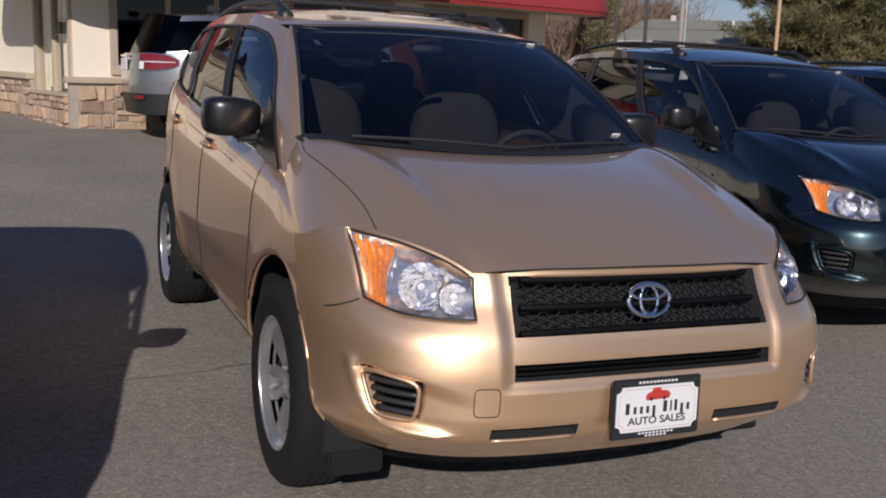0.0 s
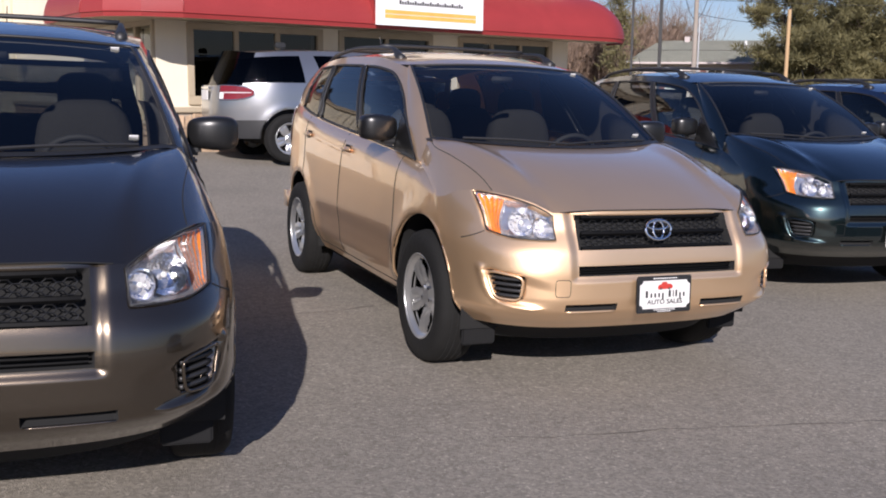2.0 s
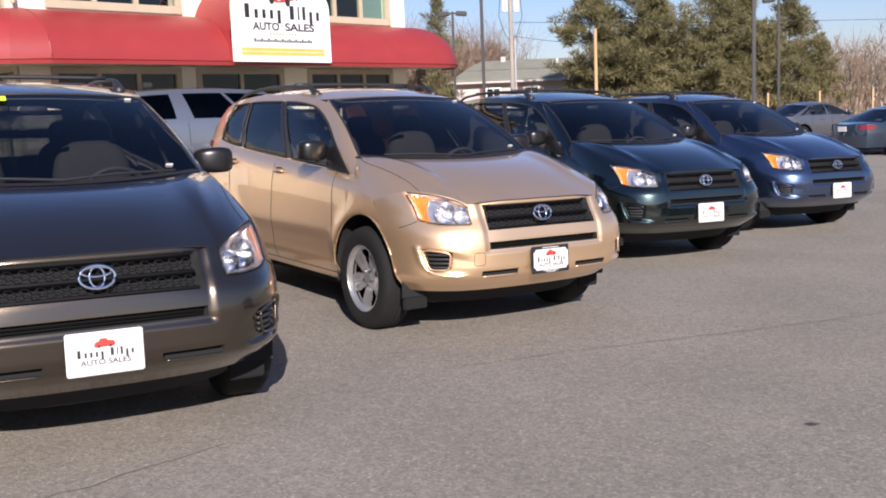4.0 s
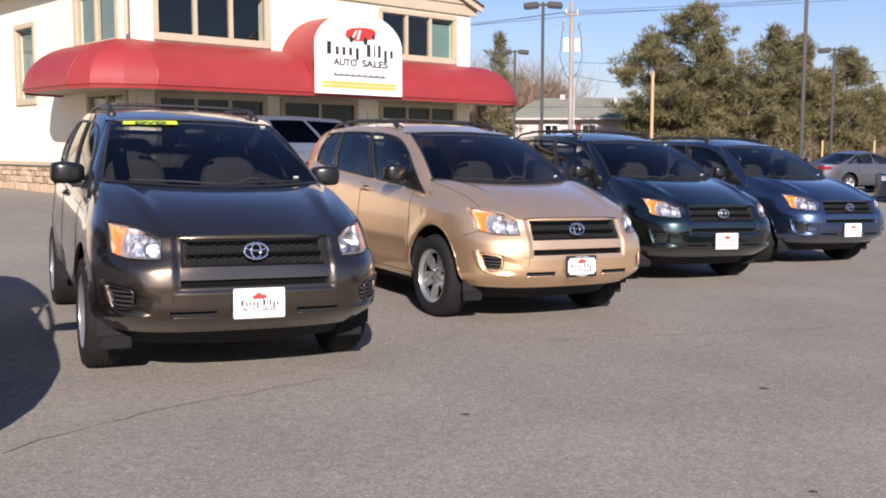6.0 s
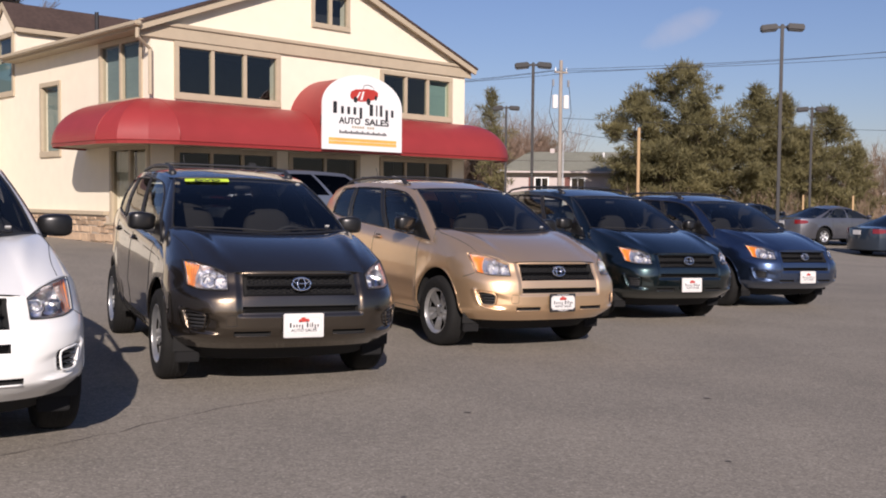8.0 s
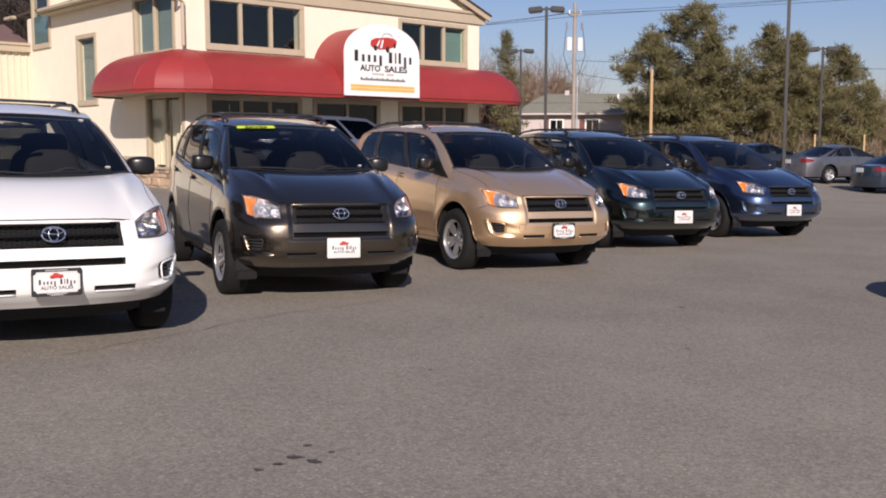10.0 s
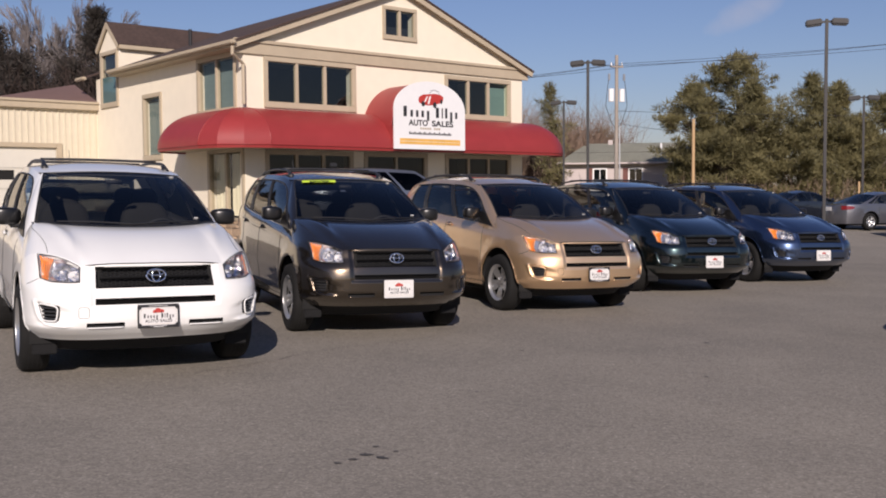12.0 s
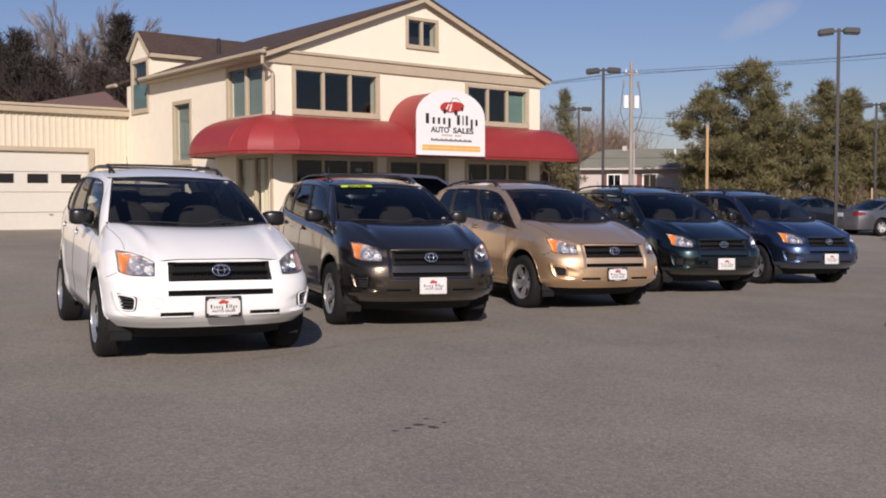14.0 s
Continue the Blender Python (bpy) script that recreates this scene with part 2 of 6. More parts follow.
def path_tube(points, r, n=6, closed=False):
    """A round bar along points, as vertices and faces."""
    pts = [Vector(p) for p in points]
    vs, fs = [], []
    k = len(pts)
    for i, p in enumerate(pts):
        a, b = pts[i - 1] if (i or closed) else p, pts[(i + 1) % k] if (i < k - 1 or closed) else p
        d = (b - a).normalized()
        up = Vector((0, 0, 1)) if abs(d.z) < 0.9 else Vector((0, 1, 0))
        s = d.cross(up).normalized()
        q = s.cross(d)
        rr = r(i / (k - 1)) if callable(r) else r
        for j in range(n):
            t = 2 * math.pi * j / n
            vs.append(p + (s * math.cos(t) + q * math.sin(t)) * rr)
    for i in range(k if closed else k - 1):
        for j in range(n):
            a, b = i * n + j, i * n + (j + 1) % n
            c, d = ((i + 1) % k) * n + (j + 1) % n, ((i + 1) % k) * n + j
            fs.append((a, d, c, b))
    if not closed:
        fs.append(tuple(range(n)))
        fs.append(tuple(range((k - 1) * n, k * n))[::-1])
    return [tuple(v) for v in vs], fs


def join(*meshes):
    vs, fs = [], []
    for v, f in meshes:
        o = len(vs)
        vs += v
        fs += [tuple(i + o for i in q) for q in f]
    return vs, fs


def grid(f, nu, nv, flip=False):
    """A sheet f(u, v), u and v from 0 to 1."""
    vs = [tuple(f(i / nu, j / nv)) for i in range(nu + 1) for j in range(nv + 1)]
    fs = []
    for i in range(nu):
        for j in range(nv):
            q = (i * (nv + 1) + j, (i + 1) * (nv + 1) + j, (i + 1) * (nv + 1) + j + 1, i * (nv + 1) + j + 1)
            fs.append(q[::-1] if flip else q)
    return vs, fs


def words(text, size, material, parent, m, name="lettering", width=None, depth=0.003, bold=0.0):
    cu = bpy.data.curves.new(name, "FONT")
    cu.body, cu.size, cu.align_x, cu.align_y, cu.extrude = text, size, "CENTER", "CENTER", depth
    cu.offset = bold
    tmp = new(name, cu)
    me = bpy.data.meshes.new_from_object(tmp.evaluated_get(bpy.context.evaluated_depsgraph_get()))
    bpy.data.objects.remove(tmp)
    bpy.data.curves.remove(cu)
    if width:
        xs = [v.co.x for v in me.vertices]
        k = width / (max(xs) - min(xs))
        for v in me.vertices:
            v.co.x *= k
    me.transform(m)
    me.materials.clear()
    me.materials.append(material)
    ob = new(name, me)
    ob.parent = parent
    return ob


def name_bars(shape, size, material, parent, m, width, depth=0.001):
    """A trade name as plain upright bars, one a letter: C tall, x low, l tall and thin, y hanging, blank a gap."""
    wide = {"C": 1.35, "x": 1.0, "l": 0.55, "d": 1.0, "y": 1.0, " ": 0.6}
    high = {"C": 0.72, "l": 0.70, "d": 0.72}
    k = width / sum(wide[s] for s in shape)
    x = -width / 2
    for s in shape:
        w = wide[s] * k
        if s != " ":
            a, b = (-0.49 if s == "y" else -0.25) * size, (high.get(s, 0.46) - 0.25) * size
            bm = boxes((x + 0.28 * w, a, -depth, x + 0.72 * w, b, depth))
            bmesh.ops.transform(bm, matrix=m, verts=bm.verts)
            part("name_bar", bm, material, parent)
        x += w


# ---- ground ----
SLOPE = math.tan(radians(1.35))
LOT = pose(0, 0, 0, 0, 1.35, 0)


def ground_z(x, y):
    d = -0.656 * x + 0.755 * y
    s = min(max((d - 7.5) / 7.0, 0), 1)
    return -SLOPE * 20 * math.tanh(x / 20) + 0.3 * s * s * (3 - 2 * s)


def ticks(limit, fine, step):
    out, v, s = [0.0], 0.0, step
    while v < limit:
        s = step if v < fine else s * 1.5
        v += s
        out.append(v)
    return [-t for t in out[:0:-1]] + out


def ground_sheet():
    xs, ys = ticks(900, 30, 1.0), ticks(900, 30, 1.0)
    vs = [(x, y, ground_z(x, y)) for x in xs for y in ys]
    n = len(ys)
    fs = [(i * n + j, (i + 1) * n + j, (i + 1) * n + j + 1, i * n + j + 1) for i in range(len(xs) - 1) for j in range(n - 1)]
    return tagged(part("ground", (vs, fs), M_ASPHALT, smooth=True), "worn grey asphalt of the sales lot, with small stains", "ground", kind="structure")


ground_sheet()

# ---- the sales building ----
BASE = 0.42
B = thing("sales_building", pose(-5.655, 14.41, 0, 0, 0, 41.06), "two-storey cream stucco sales office with tan trim and stone base", "building")
W0, W1, DEEP, EAVE, MID, PEAK = -0.53, 8.64, 9.0, 4.98, 4.06, 6.88


def windowed_wall(w, z0, z1, holes, t=0.25):
    """A wall slab from 0 to w in x, its face at y = 0, with real openings."""
    xs = sorted({0, w, *[h[0] for h in holes], *[h[2] for h in holes]})
    zs = sorted({z0, z1, *[h[1] for h in holes], *[h[3] for h in holes]})
    bm = bmesh.new()
    for a, b in zip(xs, xs[1:]):
        run = None
        for c, d in zip(zs, zs[1:]):
            solid = not any(h[0] <= (a + b) / 2 <= h[2] and h[1] <= (c + d) / 2 <= h[3] for h in holes)
            if solid:
                run = (run[0], d) if run else (c, d)
            if run and (not solid or d == zs[-1]):
                box(bm, a, 0, run[0], b, t, run[1])
                run = None
    bmesh.ops.remove_doubles(bm, verts=bm.verts, dist=0.0005)
    return bm


def put(ob, m):
    ob.matrix_local = m
    return ob


def window_unit(parent, m, w, h, lights, frame_w=0.11, teal=(), low=False, clear=False, name="window"):
    """An outer casing, mullions and panes, with a dim box behind; x from 0 to w, z from 0 to h, face at y = 0."""
    f = frame_w
    rows = [(-f, -0.05, -f * 1.3, w + f, 0.10, 0.004), (-f, -0.04, h - 0.004, w + f, 0.10, h + f), (-f, -0.04, 0.004, 0.004, 0.10, h - 0.004), (w - 0.004, -0.04, 0.004, w + f, 0.10, h - 0.004)]
    win = put(part(name, boxes(*rows, bevel=0.008), M_TRIM, parent), m)
    for k in range(1, lights):
        x = w * k / lights
        part("mullion", boxes((x - 0.040, -0.02, 0.004, x + 0.040, 0.09, h - 0.004), bevel=0.006), M_TRIM, win)
    for k in range(lights):
        a, b = w * k / lights + (0.045 if k else 0), w * (k + 1) / lights - (0.045 if k < lights - 1 else 0)
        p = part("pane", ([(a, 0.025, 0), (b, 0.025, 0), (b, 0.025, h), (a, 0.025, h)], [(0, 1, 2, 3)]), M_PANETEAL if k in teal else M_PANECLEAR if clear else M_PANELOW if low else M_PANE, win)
        p.visible_shadow = False
    return win


def frontage():
    front = [(0.10 - W0, 3.70, 2.55 - W0, 4.66), (5.75 - W0, 3.69, 8.05 - W0, 4.62), (0.10 - W0, 1.35, 2.45 - W0, 2.45), (3.0 - W0, BASE, 4.9 - W0, 2.45), (5.75 - W0, 1.35, 8.05 - W0, 2.45)]
    put(part("wall", windowed_wall(W1 - W0, BASE - 0.3, EAVE, front), M_STUCCO, B), pose(W0, 0, 0))
    for (a, c, b, d), n, teal in zip(front, (3, 3, 3, 2, 3), ((), (2,), (), (), ())):
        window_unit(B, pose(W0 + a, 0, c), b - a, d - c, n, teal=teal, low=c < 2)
        if teal:
            part("blind", boxes((W0 + b - (b - a) / 3 + 0.03, 0.12, c + 0.02, W0 + b - 0.02, 0.13, d - 0.12)), M_BLINDTEAL, B)
    # side wall, facing the way the lot is entered: x runs back from the front corner
    side = [(0.45, 3.58, 2.25, 4.78), (4.55, 2.58, 5.55, 4.15), (0.14, BASE + 0.50, 1.75, 2.5), (7.25, 4.15, 8.35, 5.75)]
    put(part("wall", windowed_wall(DEEP, BASE - 0.3, EAVE, side[:3]), M_STUCCO, B), Matrix.Translation((W0 - 0.003, 0.003, 0)) @ Matrix(((0, 1, 0, 0), (1, 0, 0, 0), (0, 0, 1, 0), (0, 0, 0, 1))))
    flip = Matrix.Translation((W0, 0, 0)) @ pose(0, 0, 0, 0, 0, -90)
    for (a, c, b, d), n in zip(side[:3], (2, 1, 2)):
        window_unit(B, flip @ pose(-b, 0, c), b - a, d - c, n, clear=True)
        if c > 2:
            part("blind", boxes((W0 + 0.12, a + 0.03, c + 0.03, W0 + 0.13, b - 0.03, d - 0.05)), M_BLINDTEAL, B)
    for y0, y1 in ((0.17, 0.90), (0.98, 1.72)):
        part("curtain", grid(lambda u, v, y0=y0, y1=y1: (W0 + 0.13 + 0.02 * math.sin(26 * u), y0 + (y1 - y0) * u, BASE + 0.56 + 1.5 * v), 24, 2), M_CURTAIN, B)
    # far walls
    part("wall", boxes((W1 - 0.25, 0.25, BASE - 0.3, W1, DEEP, EAVE)), M_STUCCO, B)
    part("wall", boxes((W0 + 0.25, DEEP - 0.25, BASE - 0.3, W1 - 0.25, DEEP, EAVE)), M_STUCCO, B)
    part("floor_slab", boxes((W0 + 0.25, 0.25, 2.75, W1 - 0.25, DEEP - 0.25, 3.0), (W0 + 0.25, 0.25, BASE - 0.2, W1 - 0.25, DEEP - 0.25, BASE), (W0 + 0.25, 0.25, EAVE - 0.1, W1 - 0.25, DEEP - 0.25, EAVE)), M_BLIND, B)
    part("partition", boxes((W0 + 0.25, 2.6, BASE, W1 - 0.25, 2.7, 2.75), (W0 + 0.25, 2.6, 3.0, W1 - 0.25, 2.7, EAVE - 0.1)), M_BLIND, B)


def gable():
    # front gable wall with a small attic window
    bm = bmesh.new()
    vs = [(W0, EAVE), (W1, EAVE), (W1, EAVE + 0.05), (MID, PEAK - 0.02), (W0, EAVE + 0.05)]
    at = (3.62, 5.62, 4.58, 6.28)
    rings = []
    for y in (0, 0.25):
        o = [bm.verts.new((x, y, z)) for x, z in vs]
        i = [bm.verts.new((x, y, z)) for x, z in ((at[0], at[1]), (at[2], at[1]), (at[2], at[3]), (at[0], at[3]))]
        a, b, e, c, g = o
        p, q, r, s = i
        for f in ((a, b, q, p), (b, e, q), (e, r, q), (e, c, r), (c, s, r), (c, g, s), (g, p, s), (g, a, p)):
            bm.faces.new(f)
        rings.append(i)
    for k in range(4):
        bm.faces.new((rings[0][k], rings[0][(k + 1) % 4], rings[1][(k + 1) % 4], rings[1][k]))
    bmesh.ops.recalc_face_normals(bm, faces=bm.faces)
    part("gable_wall", bm, M_STUCCO, B)
    window_unit(B, pose(at[0], 0, at[1]), at[2] - at[0], at[3] - at[1], 2, frame_w=0.09)
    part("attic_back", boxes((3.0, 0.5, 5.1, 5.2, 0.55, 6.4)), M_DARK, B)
    # band board, rake boards, roof planes, gutters
    part("band_board", boxes((W0 - 0.28, -0.06, EAVE - 0.20, W1 + 0.20, 0.0, EAVE + 0.06), (W0 - 0.28, -0.10, EAVE + 0.06, W1 + 0.20, 0.0, EAVE + 0.14), bevel=0.01), M_TRIM, B)
    for s, x0 in ((-1, W0 - 0.35), (1, W1 + 0.27)):
        run = MID - x0
        rise = PEAK - EAVE
        L = math.hypot(run, rise)
        ang = math.degrees(math.atan2(rise, abs(run)))
        m = Matrix.Translation((x0, 0, EAVE)) @ pose(0, 0, 0, 0, -ang, 0) if s < 0 else Matrix.Translation((x0, 0, EAVE)) @ pose(0, 0, 0, 0, ang, 0) @ pose(0, 0, 0, 0, 0, 0)
        sg = 1 if s < 0 else -1
        a, b = sorted((0, sg * L))
        put(part("rake_board", boxes((a, -0.20, -0.11, b, -0.14, 0.02)), M_TRIM, B), m)
        cut = ((a, -0.23, 0.02, b, 7.12, 0.07), (a + 0.42, 7.12, 0.02, b, 8.78, 0.07), (a, 8.78, 0.02, b, DEEP + 0.3, 0.07)) if s < 0 else ((a, -0.23, 0.02, b, DEEP + 0.3, 0.07),)
        put(part("roof", boxes(*cut), M_SHINGLE, B), m)
        put(part("soffit", boxes((a, -0.14, -0.04, b, 0.0, 0.02)), M_TRIM, B), m)
    part("gutter", boxes((W0 - 0.48, -0.30, EAVE - 0.035, W0 - 0.34, 7.05, EAVE + 0.06), (W0 - 0.48, 8.85, EAVE - 0.035, W0 - 0.34, DEEP + 0.5, EAVE + 0.06), bevel=0.02), M_TRIM, B)
    part("eave_soffit", boxes((W0 - 0.36, -0.1, EAVE - 0.085, W0, 7.2, EAVE - 0.03)), M_TRIM, B)
    part("downspout", path_tube([(W0 - 0.40, -0.22, EAVE - 0.08), (W0 - 0.40, -0.20, EAVE - 0.25), (W0 - 0.05, -0.07, EAVE - 0.45), (W0 - 0.05, -0.07, 3.6)], 0.045, 8), M_TRIM, B)


def awning():
    """A quarter-round canvas awning round the front corner, its two ends rounded off."""
    z0, z1, out, n = 2.62, 3.52, 1.2, 22
    back = 3.1

    def sec(t):
        a = t * math.pi / 2
        return out * math.cos(a), z0 + (z1 - z0) * math.sin(a)

    # path: from the far end of the side wall, round the corner, along the front
    path = [(W0, back - 1.2, -math.sin(a), math.cos(a)) for a in [math.pi / 2 * i / 10 for i in range(11)]]
    path += [(W0, y, -1, 0) for y in (1.6, 0.8, 0.0)]
    for i in range(4):
        path += [(W0, 0, -round(math.cos(math.pi / 6 * i), 6), -round(math.sin(math.pi / 6 * i), 6))] * (2 if i in (1, 2) else 1)
    path += [(x, 0, 0, -1) for x in [W0 + (W1 - W0) * i / 16 for i in range(17)]]
    path += [(W1, 0, math.sin(a), -math.cos(a)) for a in [math.pi / 2 * i / 10 for i in range(1, 11)]]
    rim = [p for p, q in zip(path, path[1:]) if p != q] + path[-1:]
    vs, gores, vv, vf = [], [[]], [], []
    for x, y, dx, dy in path:
        for j in range(n + 1):
            o, z = sec(j / n)
            vs.append((x + dx * o, y + dy * o, z))
        vv += [(x + dx * out, y + dy * out, z0), (x + dx * (out - 0.02), y + dy * (out - 0.02), z0 - 0.08)]
    w = n + 1
    for i in range(len(path) - 1):
        if path[i] == path[i + 1]:
            gores.append([])
            continue
        for j in range(n):
            gores[-1].append((i * w + j, i * w + j + 1, (i + 1) * w + j + 1, (i + 1) * w + j))
        vf.append((2 * i + 1, 2 * i, 2 * i + 2, 2 * i + 3))
    aw = thing("awning", B.matrix_world.copy(), "red rounded canvas awning over the ground floor of the office", "awning")
    for fs in gores:
        used = sorted({i for f in fs for i in f})
        idx = {i: q for q, i in enumerate(used)}
        part("canvas_panel", ([vs[i] for i in used], [tuple(idx[i] for i in f) for f in fs]), M_AWNING, aw, smooth=True)
    part("valance", (vv, vf), M_AWNING, aw)
    part("hem", path_tube([(x + dx * (out + 0.004), y + dy * (out + 0.004), z0) for x, y, dx, dy in rim], 0.012, 5), M_AWNING, aw, smooth=True)
    for dx, dy in ((-1, 0), (0, -1)):
        part("seam", path_tube([(W0 + dx * (sec(j / 12)[0] + 0.002), dy * (sec(j / 12)[0] + 0.002), sec(j / 12)[1]) for j in range(13)], 0.010, 5), M_AWNING, aw, smooth=True)
    deep = out - 0.05
    sv = [q for x, y, dx, dy in rim for q in ((x, y, z0 - 0.04), (x + dx * deep, y + dy * deep, z0 - 0.04))]
    part("soffit_panel", (sv, [(2 * i, 2 * i + 1, 2 * i + 3, 2 * i + 2) for i in range(len(rim) - 1)]), M_TRIM, aw)
    # the barrel vault behind the sign
    c, r = 4.06, 1.17

    def barrel(u, v):
        a = math.pi * u
        return (c - r * math.cos(a), -out - 0.02 + (out + 0.02) * v, z1 - 0.35 + 1.12 * math.sin(a))
    part("barrel_canvas", grid(barrel, 24, 4), M_AWNING, aw, smooth=True)
    for e in (-r, r):
        part("barrel_cheek", boxes((c + e - 0.012, -out, z0, c + e + 0.012, 0, z1 - 0.35)), M_AWNING, aw)
    # the sign board
    sg = thing("sign_board", B.matrix_world @ pose(c, -out - 0.06, z0 - 0.02), "white arched sign board with black lettering and a red car picture", "sign")
    bm = bmesh.new()
    ring = [(-r, 0), (r, 0)] + [(r * math.cos(a), 1.0 + 0.72 * math.sin(a)) for a in [math.pi * i / 28 for i in range(29)]]
    face, rear = [bm.verts.new((x, -0.04, z)) for x, z in ring], [bm.verts.new((x, 0, z)) for x, z in ring]
    bm.faces.new(face)
    bm.faces.new(rear[::-1])
    for i in range(len(ring)):
        bm.faces.new((face[i - 1], rear[i - 1], rear[i], face[i]))
    bmesh.ops.recalc_face_normals(bm, faces=bm.faces)
    part("board", bm, M_WHITE, sg)
    up = pose(0, -0.043, 0, 90, 0, 0)
    name_bars("Cxxxy", 0.36, M_SIGNBLACK, sg, up @ pose(-0.47, 0.90, 0), 0.95)
    name_bars("Cldyx", 0.36, M_SIGNBLACK, sg, up @ pose(0.53, 0.90, 0), 0.84)
    words("AUTO", 0.20, M_SIGNBLACK, sg, up @ pose(-0.40, 0.655, 0), width=0.62, depth=0.001, bold=0.006)
    words("SALES", 0.20, M_SIGNBLACK, sg, up @ pose(0.40, 0.655, 0), width=0.72, depth=0.001, bold=0.006)
    for i in (0, 1, 2, 3, 4, 6, 7, 8):
        part("print_mark", boxes((-0.34 + 0.075 * i, -0.043, 0.50, -0.285 + 0.075 * i, -0.039, 0.55)), M_TRIM, sg)
    for i in range(26):
        part("print_mark", boxes((-0.70 + 0.054 * i, -0.043, 0.368, -0.660 + 0.054 * i, -0.039, 0.415 + 0.025 * (i % 3 == 0))), M_SIGNBLACK, sg)
    part("stripe", boxes((-1.0, -0.043, 0.198, 1.0, -0.039, 0.265)), M_SIGNYEL, sg)
    part("stripe", boxes((-1.0, -0.043, 0.12, 1.0, -0.039, 0.188)), M_SIGNYEL, sg)
    # a two-seater seen from its front corner
    def shape(name, pts, material, lift):
        bm = bmesh.new()
        bm.faces.new([bm.verts.new((x, -0.0405 - lift, 1.13 + z)) for x, z in pts])
        part(name, bm, material, sg)
    shape("car_picture", [(-0.36, 0.03), (-0.10, -0.02), (0.10, 0.0), (0.30, 0.05), (0.42, 0.12), (0.43, 0.22), (0.34, 0.27), (0.12, 0.29), (-0.02, 0.27), (-0.24, 0.25), (-0.37, 0.19), (-0.40, 0.10)], M_SIGNRED, 0.001)
    for x, z, w, h in ((-0.24, 0.02, 0.06, 0.07), (0.14, 0.0, 0.06, 0.08), (0.36, 0.10, 0.04, 0.06)):
        shape("picture_wheel", [(x + w * math.cos(math.pi * k / 8), z + h * math.sin(math.pi * k / 8)) for k in range(16)], M_SIGNBLACK, 0.002)
    shape("picture_stripe", [(-0.10, 0.02), (-0.04, 0.02), (0.02, 0.22), (-0.03, 0.22)], M_WHITE, 0.002)
    shape("picture_stripe", [(-0.22, 0.06), (-0.17, 0.06), (-0.08, 0.21), (-0.12, 0.21)], M_WHITE, 0.002)
    part("picture_windscreen", path_tube([(-0.03, -0.042, 1.40), (0.02, -0.042, 1.49), (0.14, -0.042, 1.51), (0.27, -0.042, 1.47), (0.30, -0.042, 1.40)], 0.007, 4), M_SIGNBLACK, sg)


frontage()
gable()
awning()


def stone_base():
    rng = random.Random(4)
    sh = []
    for k in range(5):
        bm = bmesh.new()
        box(bm, -0.5, -0.5, -0.5, 0.5, 0.5, 0.5)
        bmesh.ops.bevel(bm, geom=list(bm.edges), offset=0.09, segments=1, affect="EDGES")
        for v in bm.verts:
            v.co += Vector([rng.uniform(-0.09, 0.09) for _ in range(3)])
        me = bpy.data.meshes.new("stone")
        bm.to_mesh(me)
        bm.free()
        me.materials.append(M_STONE)
        sh.append(me)

    def run(x0, x1, place, tall=0.66):
        z = BASE - 0.14
        while z < BASE + tall - 0.05:
            x = x0
            hgt = min(rng.choice((0.09, 0.12, 0.16, 0.20)), BASE + tall + 0.01 - z)
            while x < x1:
                w = min(rng.uniform(0.12, 0.38), x1 - x)
                st = new("stone", rng.choice(sh))
                st.parent = B
                st.matrix_local = place @ pose(x + w / 2, -0.05, z + hgt / 2, 0, rng.uniform(-2, 2), 0) @ Matrix.Diagonal((w - rng.uniform(0.012, 0.03), rng.uniform(0.12, 0.19), hgt - rng.uniform(0.01, 0.025), 1))
                x += w
            z += hgt
    flip = Matrix.Translation((W0, 0, 0)) @ pose(0, 0, 0, 0, 0, -90)
    back = flip
    run(W0, 0.0, Matrix())
    run(0.0, 3.0, Matrix())
    run(-1.9, 0.0, flip, 0.46)
    run(-9.0, -1.9, flip)
    part("mortar", boxes((W0 - 0.098, -0.098, BASE - 0.3, 3.0, 0.0, BASE + 0.655), (W0 - 0.098, 0, BASE - 0.3, W0, 1.9, BASE + 0.45), (W0 - 0.098, 1.9, BASE - 0.3, W0, 9.0, BASE + 0.655)), M_MORTAR, B)
    part("stone_cap", boxes((W0 - 0.16, -0.16, BASE + 0.66, 3.0, 0.0, BASE + 0.75), (W0 - 0.16, 1.9, BASE + 0.66, W0, 9.0, BASE + 0.75), (W0 - 0.16, 0, BASE + 0.455, W0, 1.9, BASE + 0.50), bevel=0.012), M_TRIM, B)


stone_base()

part("meter_box", boxes((W0 - 0.10, 8.10, 1.80, W0 - 0.003, 8.32, 2.05), bevel=0.01), M_GREY, B)
part("meter_pipe", path_tube([(W0 - 0.05, 8.21, 1.80), (W0 - 0.05, 8.21, 1.55), (W0 - 0.05, 8.34, 1.42), (W0 - 0.05, 8.40, 1.36)], 0.025, 8), M_GREY, B)

# ---- the five parked crossovers ----


